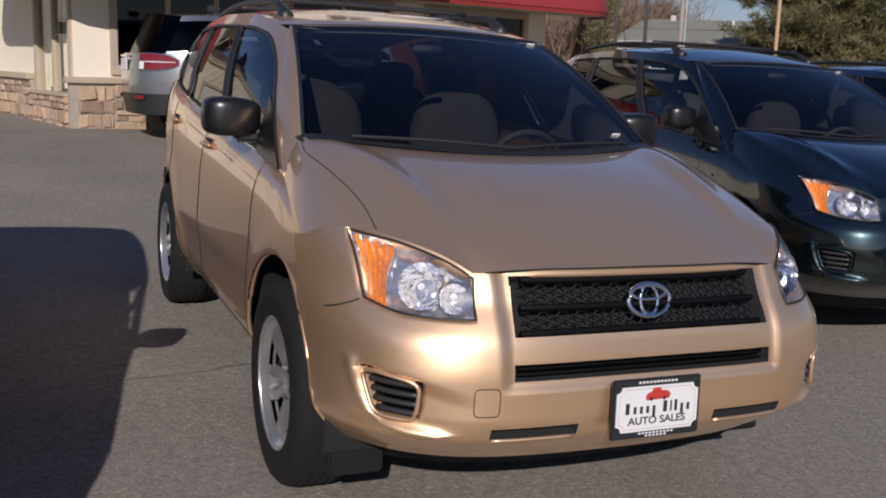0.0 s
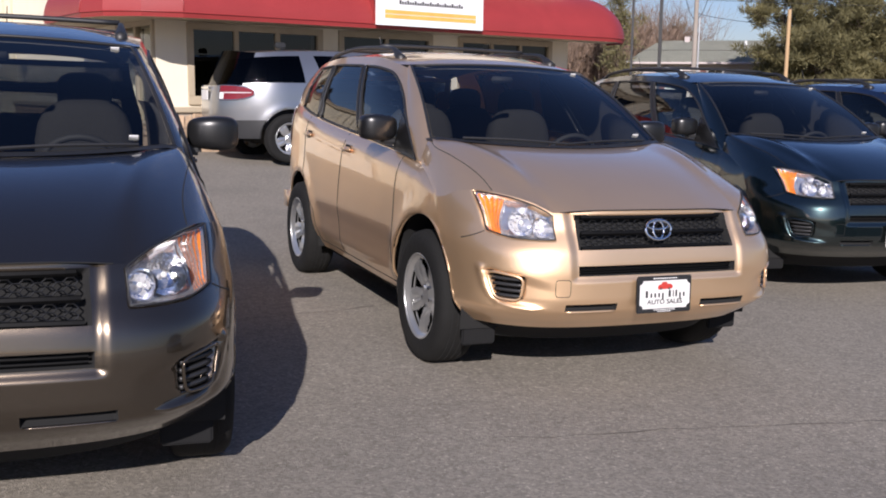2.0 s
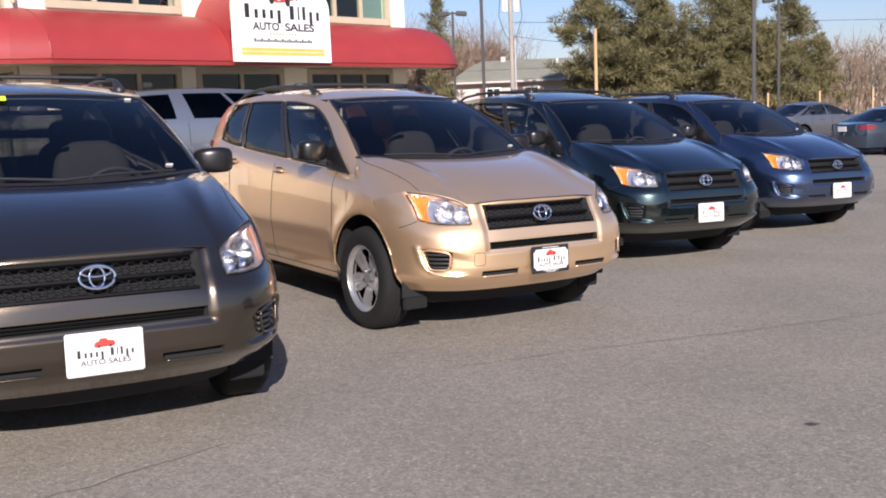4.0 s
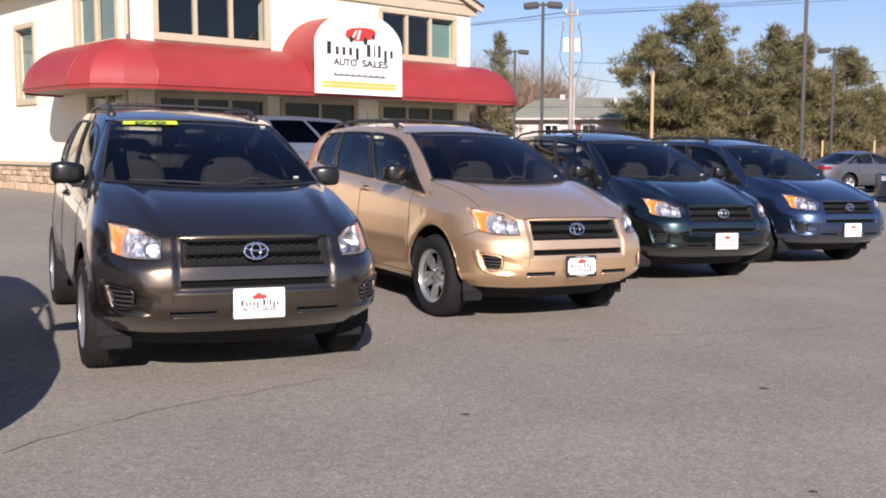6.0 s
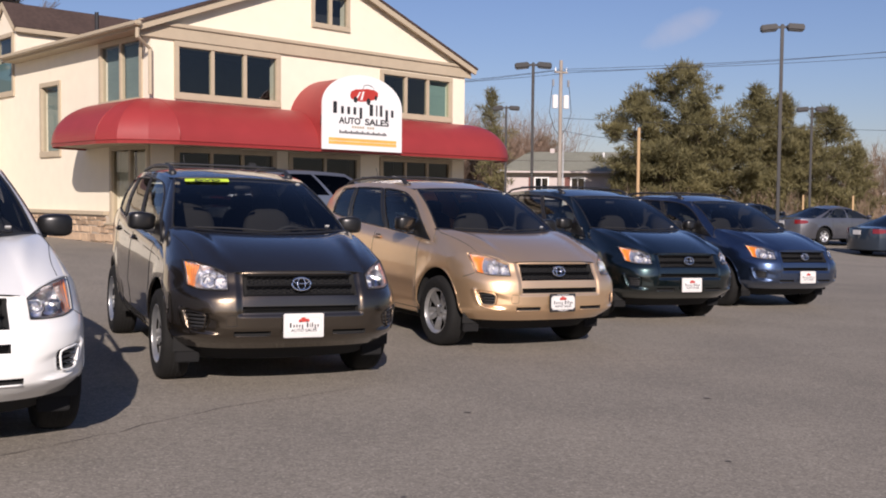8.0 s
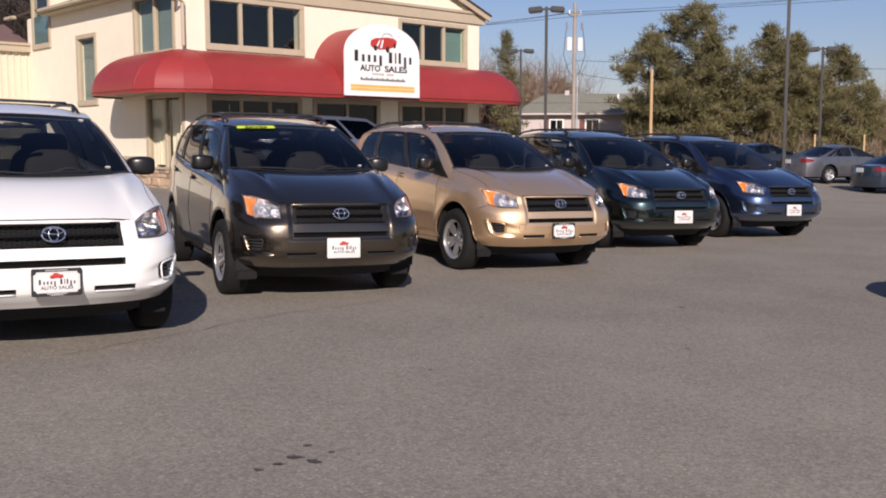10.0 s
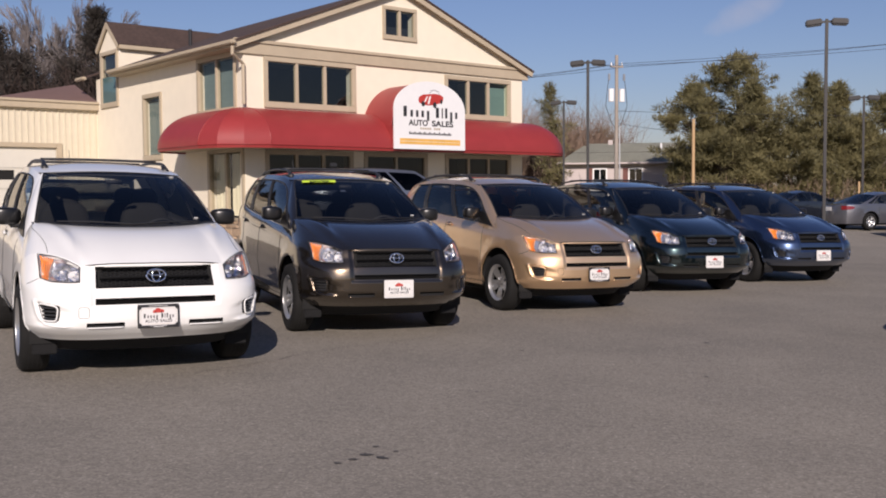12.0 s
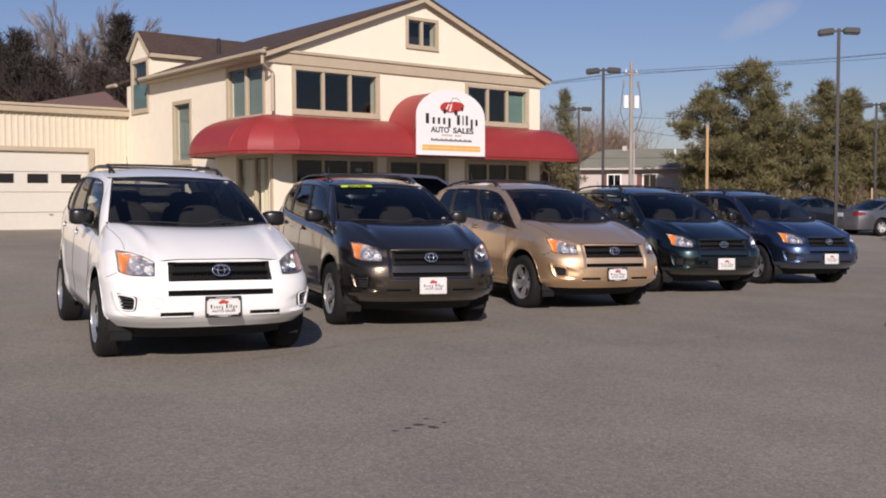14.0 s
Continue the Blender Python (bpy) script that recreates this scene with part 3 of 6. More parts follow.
def curve(*pts):
    """A smooth line through (x, y) pairs with rising x."""
    xs, ys = [p[0] for p in pts], [p[1] for p in pts]
    d = [(ys[i + 1] - ys[i]) / (xs[i + 1] - xs[i]) for i in range(len(xs) - 1)]
    s = [d[0]] + [0 if d[i - 1] * d[i] <= 0 else 2 * d[i - 1] * d[i] / (d[i - 1] + d[i]) for i in range(1, len(d))] + [d[-1]]

    def f(x):
        if x <= xs[0]:
            return ys[0] + s[0] * (x - xs[0])
        if x >= xs[-1]:
            return ys[-1] + s[-1] * (x - xs[-1])
        i = max(k for k in range(len(xs) - 1) if xs[k] <= x)
        h = xs[i + 1] - xs[i]
        t = (x - xs[i]) / h
        return (2 * t**3 - 3 * t * t + 1) * ys[i] + (t**3 - 2 * t * t + t) * h * s[i] + (3 * t * t - 2 * t**3) * ys[i + 1] + (t**3 - t * t) * h * s[i + 1]
    return f


def paint(name, color, metal, rough, vary=0.04, ior=1.7):
    m = mat(name, color, rough, metal=metal, vary=vary, size=3, coat=1.0)
    N, L = m.node_tree.nodes, m.node_tree.links
    N["Principled BSDF"].inputs["Coat IOR"].default_value = ior
    fl = N.new("ShaderNodeTexVoronoi")
    fl.inputs["Scale"].default_value = 900
    bn = N.new("ShaderNodeBump")
    bn.inputs["Strength"].default_value, bn.inputs["Distance"].default_value = 0.06 if metal else 0.02, 0.002
    L.new(fl.outputs["Distance"], bn.inputs["Height"])
    L.new(bn.outputs[0], N["Principled BSDF"].inputs["Normal"])
    return m


P_GOLD = paint("gold_metallic_paint", (0.95, 0.645, 0.38), 0.86, 0.40, ior=1.75)
P_PYRITE = paint("dark_bronze_metallic_paint", (0.098, 0.077, 0.055), 0.92, 0.26, ior=1.62)
P_WHITE = paint("white_paint", (0.80, 0.80, 0.77), 0.0, 0.4, ior=1.5)
P_GREEN = paint("dark_green_pearl_paint", (0.019, 0.033, 0.033), 0.94, 0.29, ior=1.8)
P_BLUE = paint("navy_blue_metallic_paint", (0.066, 0.102, 0.185), 0.95, 0.32, ior=1.8)
M_GRILLE = mat("black_grille", (0.0025, 0.0025, 0.0026), 0.55, vary=0.1, spec=0.15)
M_LOUVRE = mat("satin_grey_louvre", (0.024, 0.024, 0.025), 0.42, vary=0.1)
M_MESH = mat("black_mesh", (0.007, 0.007, 0.0072), 0.4, vary=0.1)
M_TYRE = mat("tyre_rubber", (0.009, 0.0088, 0.0085), 0.85, spec=0.3, vary=0.25, size=10, bump=0.3, bump_size=50)
M_ALLOY = mat("silver_alloy", (0.62, 0.62, 0.61), 0.30, metal=0.85, vary=0.06, size=8)
M_MIRROR = mat("glossy_black_housing", (0.009, 0.009, 0.0095), 0.32, vary=0.1)
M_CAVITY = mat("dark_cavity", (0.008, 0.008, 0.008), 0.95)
M_GAP = mat("panel_gap", (0.01, 0.01, 0.01), 0.9)
# the turn bulb's reflection in the silver reflector, put into a surface colour
M_ORANGE = mat("amber_reflector", (0.90, 0.24, 0.012), 0.3, metal=0.1, vary=0.30, size=60, bump=0.8, bump_size=70)
M_BEZEL = mat("satin_lamp_bezel", (0.62, 0.62, 0.64), 0.24, metal=0.85, vary=0.25, size=70, bump=0.35, bump_size=45)
M_BOWL = mat("bright_lamp_bowl", (0.86, 0.86, 0.88), 0.07, metal=1.0, vary=0.06, size=60, bump=0.55, bump_size=38)
M_LENS = glass("lamp_lens", (0.97, 0.97, 0.97), 1.35)
M_SCREEN = glass("windscreen_glass", (0.42, 0.45, 0.46), 1.72)
M_SIDEGLASS = glass("side_glass", (0.58, 0.66, 0.63), 1.7)
M_PRIVACY = glass("privacy_glass", (0.12, 0.13, 0.14), 1.6)
M_RED = mat("red_tail_lens", (0.17, 0.010, 0.013), 0.15, coat=0.6, vary=0.2, size=30)
M_LINER = mat("beige_cabin_lining", (0.22, 0.20, 0.165), 0.9, vary=0.06, size=10)
M_SEAT = mat("grey_seat_cloth", (0.027, 0.025, 0.023), 0.9, vary=0.1, size=12, bump=0.3)
M_DASH = mat("charcoal_dashboard", (0.035, 0.034, 0.034), 0.7)
M_PLATEWHITE = mat("plate_white", (0.64, 0.63, 0.61), 0.45, vary=0.02)
M_BUMPERGREY = mat("grey_splash_guard", (0.010, 0.010, 0.0105), 0.8, spec=0.2)
M_PLATERIM = mat("white_plate_frame", (0.60, 0.59, 0.57), 0.5, vary=0.05, size=20)
M_LIME = mat("lime_sticker", (0.50, 0.68, 0.05), 0.6, vary=0.03)

WHEELS = (0.0, -2.66)
R_ARCH, R_TYRE = 0.448, 0.353
lean_z = curve((0.16, -0.30), (0.28, -0.190), (0.34, -0.118), (0.39, -0.055), (0.44, -0.012), (0.50, 0.0), (0.60, 0.0), (0.70, -0.012), (0.76, -0.028), (0.82, -0.05), (0.89, -0.08), (0.96, -0.125), (1.0, -0.16))
wide_z = curve((0.16, 0.90), (0.32, 0.965), (0.45, 1.0), (0.70, 1.0), (0.85, 0.985), (0.97, 0.962))
lip_z = curve((0.0, 0.905), (0.30, 0.903), (0.43, 0.896), (0.54, 0.886), (0.57, 0.902), (0.625, 0.929), (0.715, 0.955), (0.797, 0.965), (0.865, 0.952), (0.905, 0.905))
belt_z = curve((-3.45, 1.30), (-3.0, 1.275), (-2.6, 1.225), (-2.0, 1.175), (-1.0, 1.105), (-0.5, 1.07), (-0.23, 1.04), (0.3, 0.93))
belt_y = curve((-3.48, 0.665), (-3.3, 0.74), (-3.0, 0.79), (-2.6, 0.82), (-2.0, 0.833), (-1.0, 0.833), (-0.36, 0.829), (0.08, 0.836), (0.35, 0.833))
bulge_f = curve((0.0, -0.040), (0.08, 0.005), (0.2, 0.053), (0.45, 0.072), (0.70, 0.066), (0.84, 0.056), (0.92, 0.040), (0.97, 0.020), (1.0, 0.0))
rail_z = curve((-3.3, 1.56), (-3.15, 1.585), (-2.8, 1.63), (-2.2, 1.658), (-1.6, 1.648), (-1.15, 1.592), (-0.95, 1.55))
rail_y = curve((-3.3, 0.59), (-3.0, 0.625), (-2.2, 0.645), (-1.6, 0.645), (-1.15, 0.630), (-0.95, 0.60))


def smooth(a, b, x):
    t = min(max((x - a) / (b - a), 0), 1)
    return t * t * (3 - 2 * t)


def nose(y, z):
    """The front skin: the point at half-width y and height z."""
    k = min(abs(y) / (0.905 * wide_z(z)), 1.0)
    blunt = 5.0 - 1.5 * smooth(0.68, 0.82, z)
    return Vector((0.30 + 0.60 * max(1 - k**blunt, 0) ** 0.52 + lean_z(z) * (1 + 0.7 * k * k), y, z))


def nose_out(y, z, d):
    """The same, moved d along the outward normal."""
    e = 0.004
    yy = max(min(y, 0.87), -0.87)
    n = (nose(yy + e, z) - nose(yy - e, z)).cross(nose(yy, z + e) - nose(yy, z - e)).normalized()
    if n.x < 0:
        n = -n
    return nose(y, z) + n * d


LAMP_TOP = curve((0.535, 0.868), (0.57, 0.893), (0.625, 0.921), (0.715, 0.948), (0.795, 0.957))
LAMP_LOW = curve((0.535, 0.768), (0.625, 0.765), (0.715, 0.768), (0.80, 0.792), (0.83, 0.814))


def inside(v, lo, hi, soft=0.008):
    return smooth(lo - soft, lo + soft, v) * (1 - smooth(hi - soft, hi + soft, v))


def in_lamp(y, z):
    y = abs(y)
    return 0.54 <= y <= 0.803 and LAMP_LOW(y) <= z <= LAMP_TOP(y)


def fog_box(y, z):
    """Place within the fog-lamp pocket: across and up, 0 to 1 inside."""
    y = abs(y)
    up = (z - 0.484) / (0.614 - 0.16 * (0.825 - y) - 0.484)
    inner, outer = 0.697 + 0.010 * (1 - up), 0.797 + 0.028 * up
    return (y - inner) / (outer - inner), up


RIM = [(0.838, 0.625), (0.834, 0.58), (0.826, 0.53), (0.811, 0.485), (0.781, 0.460), (0.727, 0.450), (0.655, 0.446), (0.57, 0.448)]


def rim_far(a, z):
    """How far a place on the skin lies from the rim line."""
    best = 1.0
    for (p, q), (r, s) in zip(RIM, RIM[1:]):
        t = min(max(((a - p) * (r - p) + (z - q) * (s - q)) / ((r - p) ** 2 + (s - q) ** 2), 0), 1)
        best = min(best, math.hypot(a - p - t * (r - p), z - q - t * (s - q)))
    return best + (0.02 * max(0.65 - a, 0) / 0.08 if a < 0.65 else 0)


def front_dent(y, z):
    a = abs(y)
    d = 0.0
    d += 0.055 * inside(z, 0.730, 0.884, 0.002) * (1 - smooth(0.428, 0.432, a))
    d += 0.055 * inside(z, 0.604, 0.650, 0.002) * (1 - smooth(0.442, 0.446, a))
    d += 0.014 * inside(z, 0.584, 0.905, 0.016) * (1 - smooth(0.455, 0.488, a))
    d += 0.040 * inside(z, 0.437, 0.468, 0.002) * inside(a, 0.24, 0.505, 0.002)
    u, v = fog_box(y, z)
    d += 0.050 * inside(u, 0.0, 1.0, 0.08) * inside(v, 0.0, 1.0, 0.06)
    # the scoop that runs from the pocket towards the middle
    d += 0.022 * inside(z, 0.455, 0.590 - 0.25 * max(0.725 - a, 0), 0.026) * inside(a, 0.545, 0.822, 0.040) * smooth(0.52, 0.745, a)
    # the proud rim that sweeps round the pocket and inwards below it
    if 0.56 < a < 0.885 and 0.41 < z < 0.645:
        d -= 0.012 * math.exp(-((rim_far(a, z) / 0.010) ** 2))
    if in_lamp(y, z):
        edge = min(a - 0.54, 0.803 - a, z - LAMP_LOW(a), LAMP_TOP(a) - z)
        d += 0.055 * smooth(0.0, 0.02, edge)
    return d


def arch_cut(vs, fs, side_r=R_ARCH):
    """Drops the faces inside the wheel arches and pulls the rim of the hole onto the circle."""
    near = {}
    for i, (x, y, z) in enumerate(vs):
        for c in WHEELS:
            r = math.hypot(x - c, z - R_TYRE + 0.003)
            if abs(y) > 0.5 and r < side_r and z > 0.02:
                near[i] = (c, r)
    keep = [f for f in fs if not all(i in near for i in f)]
    out = list(vs)
    for f in keep:
        for i in f:
            if i in near:
                c, r = near[i]
                x, y, z = vs[i]
                k = side_r / max(r, 0.05)
                out[i] = (c + (x - c) * k, y, R_TYRE - 0.003 + (z - R_TYRE + 0.003) * k)
    used = sorted({i for f in keep for i in f})
    idx = {i: n for n, i in enumerate(used)}
    return [out[i] for i in used], [tuple(idx[i] for i in f) for f in keep]


def split(vs, fs, test):
    """Two meshes: the faces whose middle passes the test, and the rest."""
    out = []
    for want in (True, False):
        some = [f for f in fs if bool(test(sum((Vector(vs[i]) for i in f), Vector()) / len(f))) == want]
        used = sorted({i for f in some for i in f})
        idx = {i: n for n, i in enumerate(used)}
        out.append(([vs[i] for i in used], [tuple(idx[i] for i in f) for f in some]))
    return out


def mirrored(mesh):
    vs, fs = mesh
    return [(x, -y, z) for x, y, z in vs], [f[::-1] for f in fs]


def side_y(x, z):
    zb = belt_z(x)
    f = (z - 0.27) / (zb - 0.27)
    y = belt_y(x) + bulge_f(min(max(f, 0), 1))
    for c in WHEELS:
        r = math.hypot(x - c, z - R_TYRE)
        y += 0.014 * math.exp(-(((r - 0.46) / 0.075) ** 2))
    # the dished lower door and the crease above it
    y -= 0.012 * inside(z, 0.42, 0.60, 0.06) * inside(x, -2.15, -0.50, 0.08)
    return y


def cowl(y):
    a = abs(y)
    if a <= 0.74:
        return Vector((-0.105 - 0.190 * (a / 0.74) ** 2, y, 1.140 + 0.034 * (a / 0.74) ** 2))
    t = (a - 0.74) / 0.089
    return Vector((-0.295 + 0.065 * t, y, 1.174 - 0.134 * t * t))


def nose_side(x, z):
    """The half-width of the front skin where it has come back to x."""
    lo, hi = 0.0, 0.905 * wide_z(z)
    for _ in range(24):
        mid = (lo + hi) / 2
        lo, hi = (mid, hi) if nose(mid, z).x > x else (lo, mid)
    return hi


def lip_at(k):
    """The edge where bonnet and wings meet the front skin."""
    z = lip_z(0.905 * abs(k))
    return nose(0.905 * k * wide_z(z), z)


def hood_at(k, s):
    """The bonnet and the wing tops: k across, -1 to 1; s from the front lip to the screen."""
    a = lip_at(k)
    b = cowl(k * 0.829)
    h = 1 - (1 - s) ** (1.75 - 0.45 * abs(k) ** 2)
    p = Vector((a.x + (b.x - a.x) * s, a.y + (b.y - a.y) * s, a.z + (b.z - a.z) * h))
    ridge = 0.50 + 0.17 * s
    p.z += 0.019 * math.exp(-(((abs(p.y) - ridge) / 0.065) ** 2)) * math.sin(math.pi * min(s * 1.0, 1)) ** 0.7
    p.z += 0.016 * math.sin(math.pi * s) * (1 - k * k)
    return p


def screen_at(a, b):
    """The windscreen: a across -1 to 1, b up."""
    lo = cowl(0.74 * a) + Vector((-0.015, 0, 0.004))
    hi = Vector((-0.985 - 0.075 * a * a, 0.592 * a, 1.608 - 0.022 * a * a))
    return lo.lerp(hi, b) + Vector((0.35, 0, 0.9)) * 0.035 * math.sin(math.pi * b)


def side_up(a, w):
    """The upper side from the belt (w = 0) to the roof rail (w = 1); a along, 0 at the screen pillar."""
    xb, xr = -0.23 - 3.12 * a, -1.045 - 2.135 * a
    p, q = Vector((xb, belt_y(xb), belt_z(xb))), Vector((xr, rail_y(xr), rail_z(xr)))
    m = p.lerp(q, w)
    m.y += 0.028 * math.sin(math.pi * w)
    return m


def roof_at(s, a):
    xf = -0.985 - 0.075 * a * a - 0.09 * abs(a) ** 6
    x = xf + (-3.30 - xf) * s
    return Vector((x, a * rail_y(x), rail_z(x) + 0.052 * (1 - abs(a) ** 2.4)))


def wheel(parent, m):
    """A wheel whose outer face looks along +y."""
    hub = part("wheel", tube(bmesh.new(), (0, -0.10, 0), (0, -0.02, 0), 0.15, n=24), M_CAVITY, parent)
    hub.matrix_local = m
    prof = [(0.222, -0.10), (0.238, -0.108), (0.29, -0.113), (0.325, -0.108), (0.345, -0.09), (0.353, -0.06), (0.353, 0.06), (0.345, 0.09), (0.325, 0.108), (0.29, 0.113), (0.238, 0.108), (0.222, 0.10)]
    n = 48
    vs, fs = [], []
    for i in range(n):
        t = 2 * math.pi * i / n
        for r, y in prof:
            vs.append((r * math.cos(t), y, r * math.sin(t)))
    k = len(prof)
    for i in range(n):
        for j in range(k - 1):
            a, b = i * k + j, ((i + 1) % n) * k + j
            fs.append((a, a + 1, b + 1, b))
    # tread grooves, cut as four dark rings a little proud of the carcass between ribs
    rings = [path_tube([(0.3515 * math.cos(2 * math.pi * i / n), y, 0.3515 * math.sin(2 * math.pi * i / n)) for i in range(n)], 0.004, 4, True) for y in (-0.05, -0.018, 0.018, 0.05)]
    part("tyre", (vs, fs), M_TYRE, hub, smooth=True)
    part("tread_groove", join(*rings), M_CAVITY, hub)
    # alloy: rim barrel, five broad spokes with gaps between, nuts
    vs, fs = [], []
    A, R = 120, 18
    depth = curve((0.0, 0.062), (0.035, 0.064), (0.06, 0.045), (0.10, 0.055), (0.16, 0.066), (0.188, 0.072), (0.196, 0.092), (0.208, 0.100), (0.212, 0.094))
    radii = [0.0, 0.02, 0.034, 0.04, 0.055, 0.07, 0.08, 0.092, 0.105, 0.12, 0.135, 0.15, 0.162, 0.172, 0.182, 0.19, 0.197, 0.205, 0.212]
    for r in radii:
        for i in range(A):
            t = 2 * math.pi * i / A
            ph = ((math.degrees(t) + 18) % 72) - 36
            spoke = 0.012 * smooth(0.06, 0.10, r) * (1 - smooth(0.16, 0.19, r)) * smooth(8, 24, abs(ph)) * (1 - smooth(27, 36, abs(ph)) * 0.7)
            vs.append((1.09 * r * math.cos(t), depth(r) + spoke, 1.09 * r * math.sin(t)))
    for j in range(R):
        for i in range(A):
            rm = (radii[j] + radii[j + 1]) / 2
            ph = ((math.degrees(2 * math.pi * (i + 0.5) / A) + 18) % 72) - 36
            if 0.085 < rm < 0.178 and abs(ph) < 4 + 13 * (rm - 0.085) / 0.09:
                continue
            a, b = j * A + i, j * A + (i + 1) % A
            fs.append((a, a + A, b + A, b))
    part("rim", (vs, fs), M_ALLOY, hub, smooth=True)
    part("rim_barrel", join(*[path_tube([(r * math.cos(2 * math.pi * i / 40), y, r * math.sin(2 * math.pi * i / 40)) for i in range(40)], 0.006, 6, True) for r, y in ((0.227, 0.1), (0.207, 0.05))]), M_ALLOY, hub, smooth=True)
    for q in range(5):
        t = radians(72 * q + 54)
        part("wheel_nut", tube(bmesh.new(), (0.055 * math.cos(t), 0.04, 0.055 * math.sin(t)), (0.055 * math.cos(t), 0.066, 0.055 * math.sin(t)), 0.011, 0.009, 6), M_CHROME, hub)
    return hub


def pillow(c, r, e=0.45, nu=20, nv=12):
    """A rounded block: a superellipsoid with its middle at c and half-sizes r."""
    pw = lambda v: math.copysign(abs(v) ** e, v)
    vs, fs = [], []
    for j in range(nv + 1):
        p = math.pi * (j / nv - 0.5)
        for i in range(nu):
            t = 2 * math.pi * i / nu
            vs.append((c[0] + r[0] * pw(math.cos(p)) * pw(math.cos(t)), c[1] + r[1] * pw(math.cos(p)) * pw(math.sin(t)), c[2] + r[2] * pw(math.sin(p))))
    for j in range(nv):
        for i in range(nu):
            fs.append((j * nu + i, j * nu + (i + 1) % nu, (j + 1) * nu + (i + 1) % nu, (j + 1) * nu + i))
    return vs, fs


def seat(parent, x, y, rear=False):
    part("seat", join(pillow((x, y, 0.60), (0.27, 0.25, 0.10)), pillow((x - 0.31, y, 0.97), (0.09, 0.24, 0.36), 0.6), pillow((x - 0.36, y, 1.36), (0.055, 0.13, 0.105), 0.6)), M_SEAT, parent, smooth=True)


def headlight(parent, sgn):
    def at(u, v, d):
        y = 0.54 + 0.260 * u
        z = LAMP_LOW(y) + (LAMP_TOP(y) - LAMP_LOW(y)) * v
        y += 0.012 * (1 - v) * (1 - u) - 0.006
        p = nose_out(y, z, d)
        return (p.x, sgn * p.y, p.z)
    fl = sgn > 0
    def bed(u, v):
        return -0.004 - 0.043 * (1 - abs(2 * v - 1) ** 5) * (1 - abs(2 * u - 1) ** 8)
    h = part("headlight", grid(lambda u, v: at(0.01 + 0.98 * u, 0.015 + 0.97 * v, bed(u, v)), 30, 18, flip=not fl), M_BEZEL, parent, smooth=True)
    # the ribbed cell at the outer end: amber faces paint the bulb's reflection, silver flanks turn inwards
    def inner(v):
        return 0.83 - 0.19 * v * v + 0.03 * math.sin(math.pi * v)
    teeth, rows = 5, 12
    def tooth(c, v):
        k, shallow = divmod(c, 2)
        w = inner(v) + (0.99 - inner(v)) * min((k + 0.12 * shallow) / teeth, 1.0)
        vv = 0.02 + 0.96 * v
        return at(w, vv, bed(w, vv) * (0.66 if shallow else 0.92))
    cols = 2 * teeth + 1
    vs = [tooth(c, j / rows) for c in range(cols) for j in range(rows + 1)]
    fs = [(c * (rows + 1) + j, (c + 1) * (rows + 1) + j, (c + 1) * (rows + 1) + j + 1, c * (rows + 1) + j + 1) for c in range(cols - 1) for j in range(rows)]
    cell = part("turn_signal", (vs, fs if fl else [f[::-1] for f in fs]), [M_ORANGE, M_BEZEL], h, "amber turn signal with silver ribs")
    for n, f in enumerate(cell.data.polygons):
        f.material_index = 1 - (n // rows) % 2
    for cu, cv, r, deep in ((0.49, 0.46, 0.068, 0.045), (0.18, 0.43, 0.050, 0.04)):
        c = Vector(at(cu, cv, -0.012))
        n = (Vector(at(cu, cv, 0.03)) - c).normalized()
        n = (n + Vector((0.9, 0, 0))).normalized()
        q = n.to_track_quat("Z", "Y").to_matrix().to_4x4()
        bowl = [(rr, -deep * (1 - (rr / r) ** 2)) for rr in (0.008, 0.02, 0.035, 0.05, r) if rr <= r]
        vs, fs = [], []
        for i in range(24):
            t = 2 * math.pi * i / 24
            for rr, zz in bowl:
                vs.append(tuple(c + q.to_3x3() @ Vector((rr * math.cos(t), rr * math.sin(t), zz))))
        k = len(bowl)
        for i in range(24):
            for j in range(k - 1):
                a, b = i * k + j, ((i + 1) % 24) * k + j
                fs.append((a, a + 1, b + 1, b))
        part("reflector_bowl", (vs, fs), M_BOWL, h, smooth=True)
        bm = bmesh.new()
        bmesh.ops.create_uvsphere(bm, u_segments=12, v_segments=8, radius=0.010, matrix=Matrix.Translation(c - n * deep * 0.55))
        part("bulb", bm, M_PLATEWHITE, h, smooth=True)
    rim = [at(u / 20, 0, 0.004) for u in range(21)] + [at(1, v / 8, 0.004) for v in range(1, 9)] + [at(1 - u / 20, 1, 0.004) for u in range(1, 21)] + [at(0, 1 - v / 8, 0.004) for v in range(1, 8)]
    part("seal", path_tube(rim, 0.0034, 6, True), M_BLACK, h, smooth=True)
    ln = part("lens", grid(lambda u, v: at(u, v, 0.004 + 0.008 * math.sin(math.pi * u) * math.sin(math.pi * v)), 24, 12, flip=not fl), M_LENS, h, smooth=True)
    ln.visible_shadow = False


